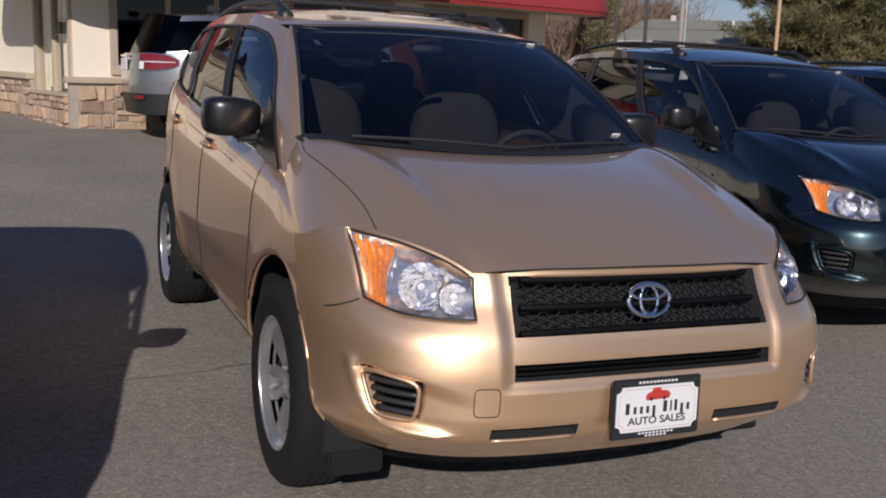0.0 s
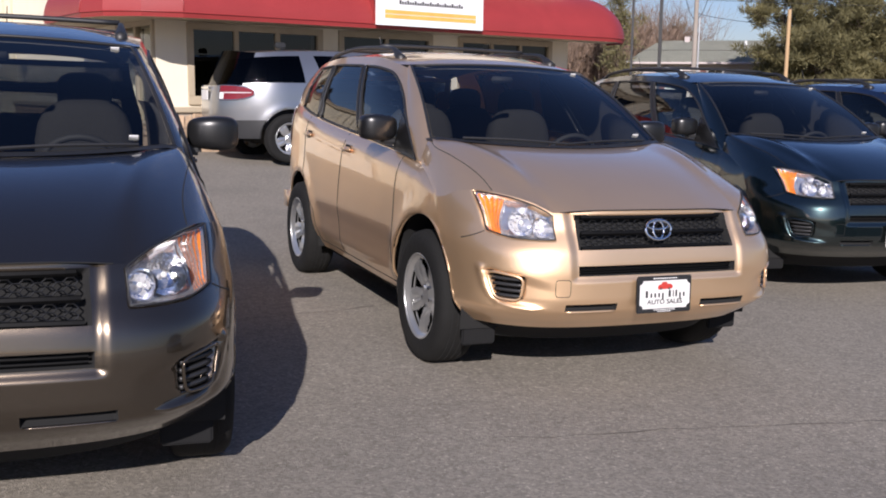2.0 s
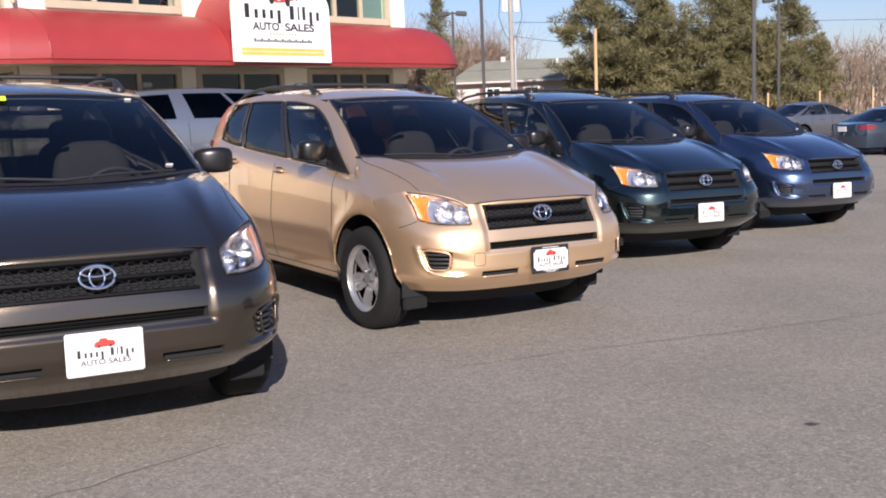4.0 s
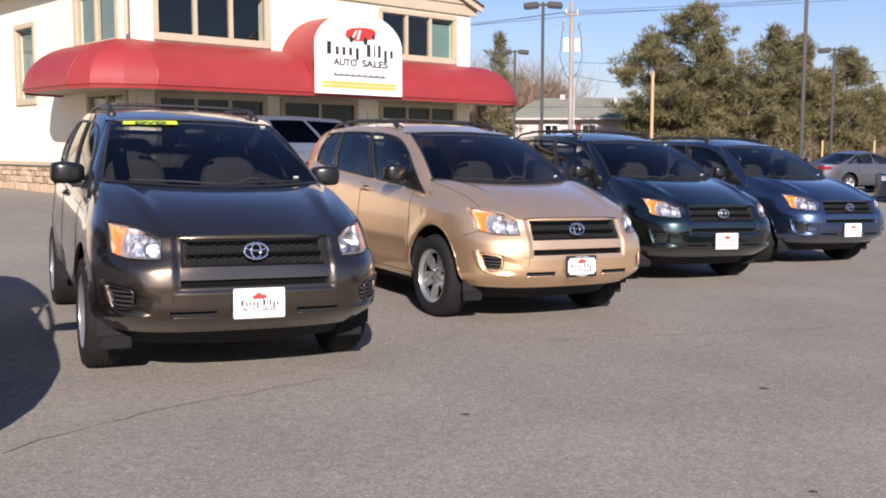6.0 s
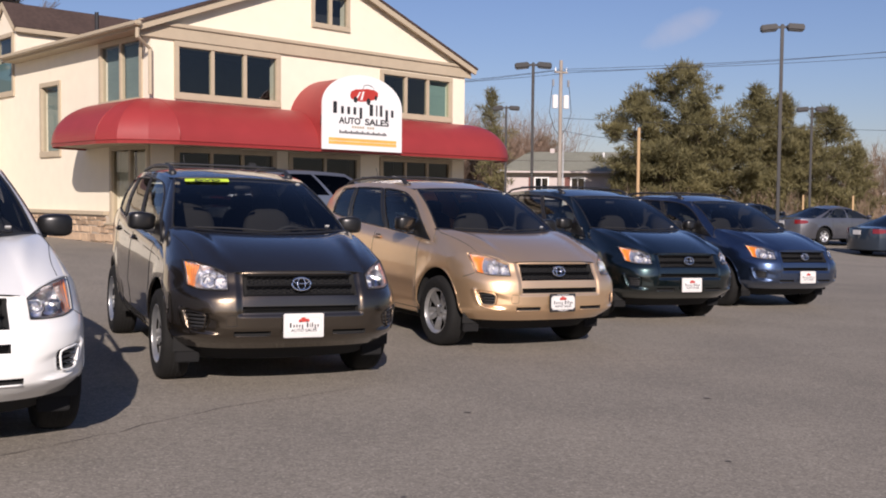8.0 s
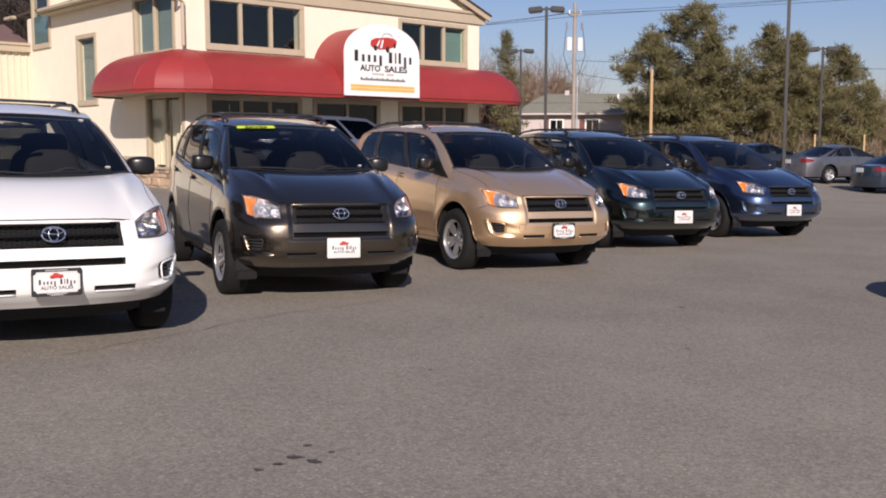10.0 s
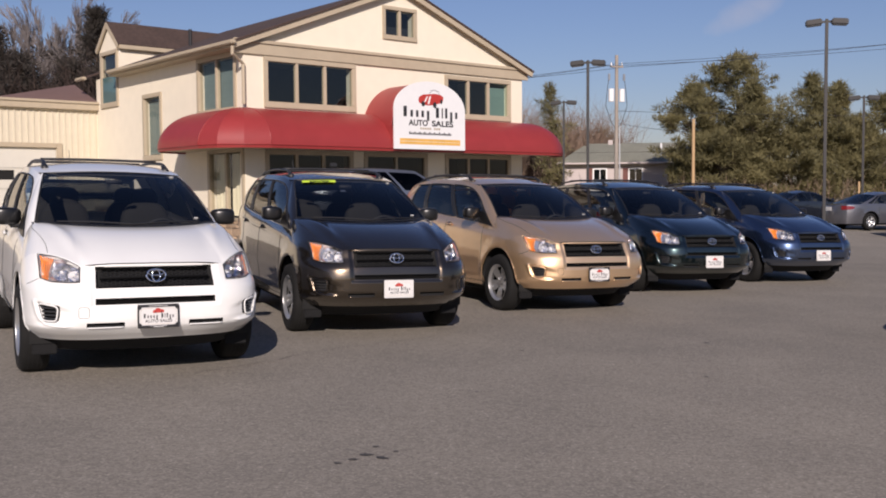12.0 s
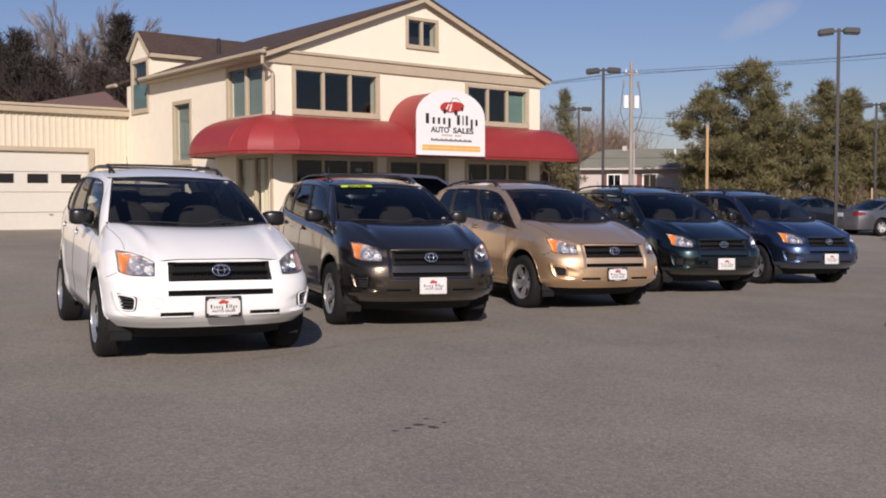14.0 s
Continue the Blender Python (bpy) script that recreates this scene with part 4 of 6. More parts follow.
def plate(parent):
    p = part("dealer_plate", boxes((-0.006, -0.154, -0.089, 0.006, 0.154, 0.089), bevel=0.005), M_BLACK, parent, "dealer plate frame with a white card")
    p.matrix_local = pose(0.925, 0, 0.510, 0, -3, 0)
    # a card with its corners notched round
    w, h, r = 0.141, 0.067, 0.018
    ring = [(a * (w - r * math.sin(t)), c * (h - r * math.cos(t))) for a, c, turn in ((1, 1, 0), (-1, 1, 1), (-1, -1, 0), (1, -1, 1)) for t in [math.pi / 2 * (i if not turn else 6 - i) / 6 for i in range(7)]]
    bm = bmesh.new()
    low, top = [bm.verts.new((0.006, y, z)) for y, z in ring], [bm.verts.new((0.009, y, z)) for y, z in ring]
    bm.faces.new(top)
    for i in range(len(ring)):
        bm.faces.new((low[i - 1], low[i], top[i], top[i - 1]))
    bmesh.ops.recalc_face_normals(bm, faces=bm.faces)
    part("plate_card", bm, M_PLATEWHITE, p)
    part("card_line", path_tube([(0.0093, y * 0.93, z * 0.88) for y, z in ring], 0.0009, 4, True), M_TRIM, p)
    f = pose(0.0095, 0, 0, 90, 0, 90)
    name_bars("Cxxxy Cldyx", 0.046, M_SIGNBLACK, p, f @ pose(0, -0.002, 0), 0.236, 0.0004)
    words("AUTO SALES", 0.031, M_SIGNBLACK, p, f @ pose(0, -0.036, 0), width=0.200, depth=0.0004, bold=0.0006)
    for n, z, dy, dh in ((11, 0.0745, 0.0125, 0.006), (10, -0.0765, 0.0125, 0.005), (6, -0.0845, 0.013, 0.005)):
        for i in range(n):
            y = dy * (i - (n - 1) / 2)
            part("frame_mark", boxes((0.006, y - 0.0042, z, 0.0066, y + 0.0042, z + dh)), M_PLATEWHITE, p)
    car = [(-0.050, 0), (0.048, 0.003), (0.055, 0.018), (0.042, 0.030), (0.015, 0.032), (0.008, 0.043), (-0.022, 0.043), (-0.03, 0.030), (-0.05, 0.024), (-0.056, 0.010)]
    bm = bmesh.new()
    bm.faces.new([bm.verts.new((0.0098, x * 0.78, 0.024 + z * 0.86)) for x, z in car])
    part("car_picture", bm, M_SIGNRED, p)
    for y in (-0.024, 0.022):
        part("picture_wheel", tube(bmesh.new(), (0.0097, y, 0.028), (0.0100, y, 0.028), 0.006, n=10), M_SIGNBLACK, p)


def emblem(parent):
    """A chrome oval badge: one ring with two smaller ovals in it."""
    def oval(w, h, cy, cz, n=40):
        return [(0, cy + w * math.cos(2 * math.pi * i / n), cz + h * math.sin(2 * math.pi * i / n)) for i in range(n)]
    b = part("badge", join(path_tube(oval(0.072, 0.048, 0, 0), 0.0075, 8, True), path_tube(oval(0.030, 0.043, 0, 0.0), 0.006, 6, True), path_tube(oval(0.060, 0.020, 0, 0.022), 0.006, 6, True)), M_CHROME, parent, "chrome oval badge", smooth=True)
    b.matrix_local = pose(0.842, 0, 0.810, 0, -14, 0)


def crossover(m, label):
    car = thing("crossover", m, label, "car", "row of crossovers")
    P = P_GOLD
    # front skin
    def lines(lo, hi, step, fine=(), edges=()):
        out, v = [], lo
        while v < hi - 1e-6:
            out.append(v)
            v += next((s for a, c, s in fine if a <= v < c), step)
        for e in edges:
            out = [o for o in out if abs(o - e) > 0.0045] + [e - 0.0018, e + 0.0018]
        return sorted(out + [hi])
    half = lines(0.0, 0.905, 0.013, ((0.56, 0.70, 0.008), (0.70, 0.88, 0.0045), (0.88, 0.91, 0.008)), (0.24, 0.505, 0.54, 0.430, 0.444))
    ys = [-y for y in half[:0:-1]] + half
    zs = lines(0.325, 0.880, 0.0095, ((0.41, 0.61, 0.0045),), (0.437, 0.468, 0.604, 0.650, 0.730))
    nz = len(zs) + 5

    def skin_point(yu, j):
        top = lip_z(abs(yu))
        z = zs[j] if j < len(zs) else 0.880 + (top - 0.880) * (j - len(zs) + 1) / 5
        y = yu * wide_z(z)
        return tuple(nose_out(y, z, -front_dent(y, z)))
    vs = [skin_point(y, j) for y in ys for j in range(nz)]
    fs = [((i + 1) * nz + j, i * nz + j, i * nz + j + 1, (i + 1) * nz + j + 1)[::-1] for i in range(len(ys) - 1) for j in range(nz - 1)]
    base = [(y * wide_z(zs[min(j, len(zs) - 1)]), zs[j] if j < len(zs) else 0.880 + (lip_z(abs(y)) - 0.880) * (j - len(zs) + 1) / 5) for y in ys for j in range(nz)]

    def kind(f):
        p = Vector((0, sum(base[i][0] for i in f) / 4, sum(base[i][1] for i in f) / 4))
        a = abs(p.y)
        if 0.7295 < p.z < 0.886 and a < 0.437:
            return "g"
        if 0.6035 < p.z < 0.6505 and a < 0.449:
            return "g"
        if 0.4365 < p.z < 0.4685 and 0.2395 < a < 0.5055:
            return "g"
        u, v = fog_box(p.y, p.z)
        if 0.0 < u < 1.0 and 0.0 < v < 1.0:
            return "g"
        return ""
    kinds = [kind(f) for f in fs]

    def chosen(k):
        some = [f for f, q in zip(fs, kinds) if q == k]
        used = sorted({i for f in some for i in f})
        idx = {i: n for n, i in enumerate(used)}
        return arch_cut([vs[i] for i in used], [tuple(idx[i] for i in f) for f in some])
    dark, body = chosen("g"), chosen("")
    part("bumper", body, P, car, smooth=True)
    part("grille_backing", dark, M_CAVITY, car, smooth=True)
    # grille bars and mesh
    bars = []
    for z, wide in ((0.738, 0.421), (0.806, 0.412), (0.879, 0.400)):
        bars.append(path_tube([tuple(nose_out(wide * (i / 12 - 1), z, -0.026)) for i in range(25)], 0.011, 6))
    part("grille", join(*bars), M_GRILLE, car, "black honeycomb grille")
    mesh = []
    for low, high in ((0.750, 0.795), (0.818, 0.866)):
        amp = (high - low) / 8
        for j in range(4):
            zc, sg = low + amp + 2 * amp * j, 1 if j % 2 else -1
            pts = []
            for i in range(14):
                y = -0.41 + 0.0605 * i
                pts += [(y, zc + sg * amp), (y + 0.018, zc + sg * amp), (y + 0.030, zc - sg * amp), (y + 0.048, zc - sg * amp)]
            mesh.append(path_tube([tuple(nose_out(y, z, -0.032)) for y, z in pts if abs(y) < 0.412], 0.0024, 4))
    part("grille_mesh", join(*mesh), M_MESH, car, "black honeycomb mesh")
    part("lower_grille", join(*[path_tube([tuple(nose_out(0.430 * (i / 12 - 1), z, -0.035)) for i in range(25)], 0.005, 5) for z in (0.618, 0.636)]), M_GRILLE, car)
    for s in (-1, 1):
        for k in range(4):
            v = 0.14 + 0.24 * k
            pts = []
            for i in range(7):
                z = 0.484 + v * 0.11
                up = (z - 0.484) / 0.12
                y = 0.701 + (0.094 + 0.022 * up) * i / 6
                q = nose_out(y, z, -0.022)
                pts.append((q.x, s * q.y, q.z))
            part("fog_louvre", path_tube(pts, 0.0085, 6), M_LOUVRE, car, smooth=True)
        loop = []
        for i in range(40):
            t = 2 * math.pi * i / 40
            u, v = [0.5 + 0.5 * math.copysign(abs(w) ** 0.45, w) for w in (math.cos(t), math.sin(t))]
            inner, outer = 0.697 + 0.010 * (1 - v), 0.797 + 0.028 * v
            y = inner + u * (outer - inner)
            q = nose_out(y, 0.484 + v * (0.13 - 0.16 * (0.825 - y)), -0.003)
            loop.append((q.x, s * q.y, q.z))
        part("fog_rim", path_tube(loop, 0.0065, 6, True), P, car, smooth=True)
        part("slot_lip", path_tube([(q.x, s * q.y, q.z) for q in [nose_out(0.245 + 0.256 * i / 10, 0.4335, 0.002) for i in range(11)]], 0.006, 6), P, car, smooth=True)
        headlight(car, s)
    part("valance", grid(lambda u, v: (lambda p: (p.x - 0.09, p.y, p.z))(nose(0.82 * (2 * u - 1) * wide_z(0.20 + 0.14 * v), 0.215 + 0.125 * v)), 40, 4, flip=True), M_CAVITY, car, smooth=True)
    part("bumper_return", grid(lambda u, v: (lambda p: (p.x - 0.10 * v, p.y * (1 - 0.03 * v), 0.325 + 0.004 * v))(nose(0.82 * (2 * u - 1), 0.325)), 40, 2), P, car, smooth=True)
    # bonnet with the wing tops
    vs, fs = grid(lambda u, v: hood_at(math.copysign(abs(math.sin((2 * u - 1) * math.pi / 2)) ** 0.75, 2 * u - 1), v), 140, 30, flip=True)
    part("bonnet", ([tuple(p) for p in vs], fs), P, car, smooth=True)
    # sides
    def side(u, v):
        if u < 0.16:
            s = u / 0.16
            t = hood_at(1, s)
            x0 = 0.30 + lean_z(0.27 + 0.635 * v) * 1.7
            x, z = x0 + (-0.23 - x0) * s, 0.27 + (t.z - 0.27) * v
            y = t.y + bulge_f(v) * (0.22 + 0.78 * s) + 0.014 * math.exp(-(((math.hypot(x, z - R_TYRE) - 0.46) / 0.075) ** 2)) * s
            return (x, y, z)
        x = -0.23 + (-3.48 + 0.23) * (u - 0.16) / 0.84
        z = 0.27 + (belt_z(x) - 0.27) * v
        return (x, side_y(x, z), z)
    vs, fs = arch_cut(*grid(side, 190, 40))
    for s in (1, -1):
        q = (vs, fs) if s > 0 else mirrored((vs, fs))
        part("body_side", q, P, car, smooth=True)
        for c, f0 in zip(WHEELS, (48, -4)):
            lip = [(c + 0.450 * math.cos(t), s * (min(side_y(c + 0.450 * math.cos(t), 0.35 + 0.450 * math.sin(t)), abs(nose_side(c + 0.450 * math.cos(t), 0.35 + 0.450 * math.sin(t)))) - 0.006), 0.35 + 0.450 * math.sin(t)) for t in [radians(f0 + (184 - f0) * i / 32) for i in range(33)]]
            part("arch_lip", path_tube(lip, 0.009, 6), P, car, smooth=True)
            if c == 0:
                front = [(c + 0.449 * math.cos(t), s * (nose_side(c + 0.449 * math.cos(t), 0.35 + 0.449 * math.sin(t)) - 0.004), 0.35 + 0.449 * math.sin(t)) for t in [radians(-2 + 48 * i / 14) for i in range(15)]]
                part("arch_lip", path_tube(front, 0.009, 6), P, car, smooth=True)
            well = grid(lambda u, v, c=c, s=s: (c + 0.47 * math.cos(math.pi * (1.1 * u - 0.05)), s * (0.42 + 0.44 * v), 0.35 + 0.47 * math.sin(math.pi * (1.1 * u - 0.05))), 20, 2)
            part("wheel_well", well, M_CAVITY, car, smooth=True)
            wheel(car, pose(c, s * 0.800, R_TYRE, 0, 0, 0 if s > 0 else 180))
        # upper side: frame and three panes
        cols = [0, 0.02, 0.03] + [0.03 + 0.30 * i / 10 for i in range(1, 11)] + [0.345, 0.36] + [0.36 + 0.30 * i / 10 for i in range(1, 11)] + [0.675, 0.69] + [0.69 + 0.17 * i / 8 for i in range(1, 9)] + [0.90, 0.95, 1.0]
        rows = [0, 0.03] + [0.03 + 0.85 * i / 8 for i in range(1, 9)] + [0.92, 0.96, 1.0]
        vs2 = [tuple(side_up(a, w)) for a in cols for w in rows]
        k = len(rows)
        frame_f, cover_f, panes = [], [[], []], [[], [], []]
        spans = ((0.02, 0.33), (0.36, 0.66), (0.69, 0.86))
        for i in range(len(cols) - 1):
            for j in range(k - 1):
                am, wm = (cols[i] + cols[i + 1]) / 2, (rows[j] + rows[j + 1]) / 2
                q = (i * k + j, (i + 1) * k + j, (i + 1) * k + j + 1, i * k + j + 1)
                pick = [n for n, (a, b) in enumerate(spans) if a < am < b and 0.03 < wm < 0.88]
                if pick and pick[0] == 2 and wm > 0.80 - 0.0 and am > 0.83:
                    pick = []
                post = 0.03 < wm < 0.88 and (0.33 < am < 0.36 or 0.66 < am < 0.69)
                (panes[pick[0]] if pick else cover_f[am > 0.5] if post else frame_f).append(q)
        fix = (lambda mesh: mesh) if s > 0 else mirrored

        def sub(faces, inset=0.0):
            used = sorted({i for f in faces for i in f})
            idx = {i: n for n, i in enumerate(used)}
            return fix(([(vs2[i][0], vs2[i][1] - inset, vs2[i][2]) for i in used], [tuple(idx[i] for i in f) for f in faces]))
        part("door_frame", sub(frame_f), P, car, smooth=True)
        for f in cover_f:
            part("pillar_cover", sub(f), M_MIRROR, car, "black pillar cover between the side windows", smooth=True)
        for n, f in enumerate(panes):
            g = part("side_window", sub(f, 0.006), (M_SIDEGLASS, M_PRIVACY, M_PRIVACY)[n], car, smooth=True)
            g.visible_shadow = False
            a, b = spans[n]
            loop = [side_up(a + (b - a) * i / 12, 0.03) for i in range(13)] + [side_up(b, 0.03 + 0.85 * i / 8) for i in range(1, 9)]
            if n == 0:
                # the rounded upper front corner, filled up to the frame
                arc = [side_up(a + 0.10 * (1 - math.sin(t)), 0.88 - 0.30 * (1 - math.cos(t))) for t in [math.pi / 2 * i / 10 for i in range(11)]]
                fan = [side_up(a - 0.004, 0.89)] + arc
                part("door_frame", fix(([tuple(p) for p in fan], [(0, i, i + 1) for i in range(1, 11)])), P, car)
                loop += [side_up(b - (b - a - 0.10) * i / 8, 0.88) for i in range(1, 8)] + arc + [side_up(a, 0.58 - 0.55 * i / 6) for i in range(1, 6)]
            else:
                loop += [side_up(b - (b - a) * i / 12, 0.88) for i in range(1, 13)] + [side_up(a, 0.88 - 0.85 * i / 8) for i in range(1, 8)]
            part("window_seal", path_tube([(p.x, s * p.y, p.z) for p in loop], 0.009, 6, True), M_BLACK, car, smooth=True)
        # screen pillar
        def pillar(u, v):
            p, q = screen_at(1.0, v), side_up(0.0, v)
            m2 = p.lerp(q, u)
            m2 += Vector((0.1, 0.3, 0.3)) * 0.02 * math.sin(math.pi * u)
            return (m2.x, s * m2.y, m2.z)
        part("screen_pillar", grid(pillar, 6, 16, flip=s > 0), P, car, smooth=True)
        # the cheek between wing top, pillar and door
        c0, c2 = cowl(0.74), side_up(0, 0)
        bm = bmesh.new()
        pts = [Vector((c0.x, c0.y, c0.z)), *[cowl(0.74 + 0.089 * i / 5) for i in range(1, 6)], c2]
        bm.faces.new([bm.verts.new((p.x, s * p.y, p.z)) for p in pts])
        part("pillar_foot", bm, P, car)
        # mirror, handles, rails
        vm, fm = pillow((0, 0, 0), (0.080, 0.112, 0.075), 0.50, 28, 16)
        vm = [((x if x > 0 else max(x, -0.045)) * (1 - 0.45 * (abs(y) / 0.122) ** 2 if x > 0 else 1), y, z * (1 - 0.16 * max(-s * y, 0) / 0.122)) for x, y, z in vm]
        mr = part("door_mirror", (vm, fm), M_MIRROR, car, "black door mirror housing", smooth=True)
        mr.matrix_local = pose(-0.68, s * 0.925, 1.215, 0, 0, -8 * s)
        part("mirror_arm", boxes((-0.04, -0.07, -0.02, 0.03, 0.03, 0.03), bevel=0.015), M_BLACK, car).matrix_local = pose(-0.68, s * 0.845, 1.135)
        tri = [side_up(0.012, 0.015), side_up(0.125, 0.015), side_up(0.115, 0.10), side_up(0.032, 0.46), side_up(0.026, 0.44)]
        part("mirror_sail", ([(p.x, s * (p.y + 0.004), p.z) for p in tri] + [(p.x, s * (p.y + 0.012), p.z) for p in tri], [tuple(range(5)), tuple(range(5, 10))] + [(i, (i + 1) % 5, 5 + (i + 1) % 5, 5 + i) for i in range(5)]), M_MIRROR, car)
        part("mirror_foot", boxes((-0.68, s * 0.815 - 0.012, 1.085, -0.53, s * 0.815 + 0.014, 1.12), bevel=0.005), M_BLACK, car)
        for hx, hz in ((-1.42, 1.04), (-2.42, 1.085)):
            y = side_y(hx, hz)
            part("door_handle", boxes((hx - 0.09, s * (y + 0.016) - 0.012, hz - 0.017, hx + 0.09, s * (y + 0.016) + 0.012, hz + 0.017), bevel=0.010), P, car, smooth=True)
            part("handle_cup", boxes((hx - 0.05, s * y - 0.004, hz - 0.03, hx + 0.05, s * y + 0.004, hz + 0.03), bevel=0.003), M_CAVITY, car)
        rail = []
        for q in range(33):
            t = q / 32
            x = -1.34 - 1.80 * t
            lift = 0.054 * smooth(0, 0.10, min(t, (1 - t) * 0.7)) - 0.014 + 0.008 * math.sin(math.pi * t)
            rail.append(Vector((x, s * (0.548 + 0.008 * math.sin(math.pi * t)), rail_z(x) + 0.052 * (1 - (0.55 / rail_y(x)) ** 2.4) + lift)))
        part("roof_rail", path_tube(rail, lambda t: 0.0155 + 0.020 * (1 - smooth(0.01, 0.10, min(t, 1 - t))), 8), M_BLACK, car, "black roof rail", smooth=True)
        # seams
        def seam(pts, name="panel_seam", r=0.0028):
            part(name, path_tube([(p[0], s * p[1], p[2]) for p in pts], r, 4), M_GAP, car)
        def down(x0, x1, z0, z1, n=16):
            return [(x, side_y(x, z) + 0.0005, z) for x, z in [(x0 + (x1 - x0) * i / n, z0 + (z1 - z0) * i / n) for i in range(n + 1)]]
        seam(down(-0.47, -0.44, belt_z(-0.47) - 0.005, 0.32))
        seam(down(-1.52, -1.60, belt_z(-1.52) - 0.005, 0.32))
        seam(down(-2.56, -2.50, belt_z(-2.56) - 0.005, 0.80, 8) + down(-2.50, -2.20, 0.80, 0.55, 8) + down(-2.20, -2.14, 0.55, 0.32, 6))
        seam(down(-2.14, -0.44, 0.325, 0.325, 20))
        seam([tuple(hood_at(k, t) + Vector((0, 0, 0.0005))) for k, t in [(0.84 + 0.09 * smooth(0.1, 0.8, i / 16) - 0.03 * smooth(0.85, 1.0, i / 16), 0.02 + 0.98 * i / 16) for i in range(17)]], "bonnet_seam", 0.0022)
        seam([tuple(nose_out(0.805 + 0.07 * i / 6, 0.785 - 0.045 * i / 6, 0.0)) for i in range(7)], "bumper_seam")
        # tail lamp
        tl = grid(lambda u, v: (lambda x, z: (x, s * (side_y(x, z) + 0.006), z))(-3.16 - 0.30 * u, 1.00 + 0.26 * v), 8, 8, flip=s < 0)
        part("tail_lamp", tl, M_RED, car, smooth=True)
        part("splash_guard", boxes((0.43, s * 0.74 - 0.10, 0.19, 0.455, s * 0.74 + 0.08, 0.335), bevel=0.008), M_BUMPERGREY, car)
    sq = [nose_out(-0.525 + 0.036 * math.copysign(abs(math.cos(t)) ** 0.35, math.cos(t)), 0.548 + 0.040 * math.copysign(abs(math.sin(t)) ** 0.35, math.sin(t)), 0.0) for t in [2 * math.pi * i / 32 for i in range(32)]]
    part("tow_cover_seam", path_tube([tuple(p) for p in sq], 0.0016, 4, True), M_GAP, car)
    part("antenna", path_tube([(-2.98, -0.12, rail_z(-2.98) + 0.045), (-3.03, -0.12, rail_z(-2.98) + 0.13), (-3.10, -0.12, rail_z(-2.98) + 0.26)], lambda t: 0.006 - 0.003 * t, 5), M_BLACK, car)
    for x in (-1.80, -2.62):
        z = rail_z(x) + 0.078
        part("roof_crossbar", path_tube([(x, -0.545 + 1.09 * i / 12, z + 0.006 * math.sin(math.pi * i / 12)) for i in range(13)], 0.013, 8), M_BLACK, car, "black roof crossbar", smooth=True)
    # bonnet lip seam
    part("bonnet_seam", path_tube([tuple(nose_out(y, lip_z(abs(y)) - 0.001, 0.0005)) for y in [-0.50 + 1.0 * i / 40 for i in range(41)]], 0.0024, 4), M_GAP, car)
    # glass in front, roof, back
    g = part("windscreen", ([tuple(p) for p in (lambda q: q[0])(grid(lambda u, v: screen_at((2 * u - 1) * 0.985, 0.02 + 0.965 * v), 24, 14))], grid(lambda u, v: (0, 0, 0), 24, 14)[1]), M_SCREEN, car, smooth=True)
    g.visible_shadow = False
    rim = [screen_at(-1 + i / 12, 0.0) for i in range(25)] + [screen_at(1, i / 10) for i in range(1, 11)] + [screen_at(1 - i / 12, 1) for i in range(1, 25)] + [screen_at(-1, 1 - i / 10) for i in range(1, 10)]
    part("screen_seal", path_tube([tuple(p) for p in rim], 0.008, 6, True), M_BLACK, car, smooth=True)
    part("cowl_panel", grid(lambda u, v: tuple(cowl(0.77 * (2 * u - 1)) + Vector((0.05 - 0.09 * v, 0, 0.004 + 0.01 * v))), 24, 2, flip=True), M_BLACK, car, smooth=True)
    for y0, y1 in ((-0.58, 0.02), (0.02, 0.60)):
        pts = [screen_at((y0 + (y1 - y0) * t) / 0.74, 0.012 + 0.022 * math.sin(math.pi * t)) + Vector((0.012, 0, 0.012)) for t in [i / 10 for i in range(11)]]
        part("wiper", path_tube([tuple(p) for p in pts], 0.007, 5), M_BLACK, car)
    part("roof", grid(lambda u, v: tuple(roof_at(u, 2 * v - 1)), 36, 24, flip=True), P, car, smooth=True)
    part("headliner", grid(lambda u, v: tuple(roof_at(u, (2 * v - 1) * 0.97) - Vector((0, 0, 0.03))), 12, 8), M_LINER, car)
    def tail(u, v):
        y = (2 * u - 1)
        yy = y * (0.70 - 0.09 * smooth(0.62, 1.0, v))
        z = 0.35 + 1.20 * v
        x = -3.48 - 0.085 * (1 - y * y) + 0.20 * smooth(0.70, 1.0, v)
        return (x, yy, z)
    vs, fs = grid(tail, 24, 30)
    gl, body = split(vs, fs, lambda p: p.z > 1.18 and p.z < 1.50 and abs(p.y) < 0.55)
    part("tailgate", body, P, car, smooth=True)
    part("rear_window", (gl[0], [f[::-1] for f in gl[1]]), M_PRIVACY, car, smooth=True).visible_shadow = False
    part("rear_bumper", boxes((-3.62, -0.80, 0.36, -3.30, 0.80, 0.62), bevel=0.06), P, car, smooth=True)
    part("underbody", boxes((-3.3, -0.72, 0.20, -0.42, 0.72, 0.40), (-0.42, -0.50, 0.20, 0.42, 0.50, 0.40), (-2.2, -0.80, 0.26, -0.45, 0.80, 0.34), bevel=0.02), M_CAVITY, car)
    part("engine_block", boxes((-0.10, -0.44, 0.4, 0.62, 0.44, 0.80)), M_CAVITY, car)
    # cabin
    part("dashboard", boxes((-0.62, -0.70, 0.72, -0.16, 0.70, 1.06), bevel=0.07), M_DASH, car, smooth=True)
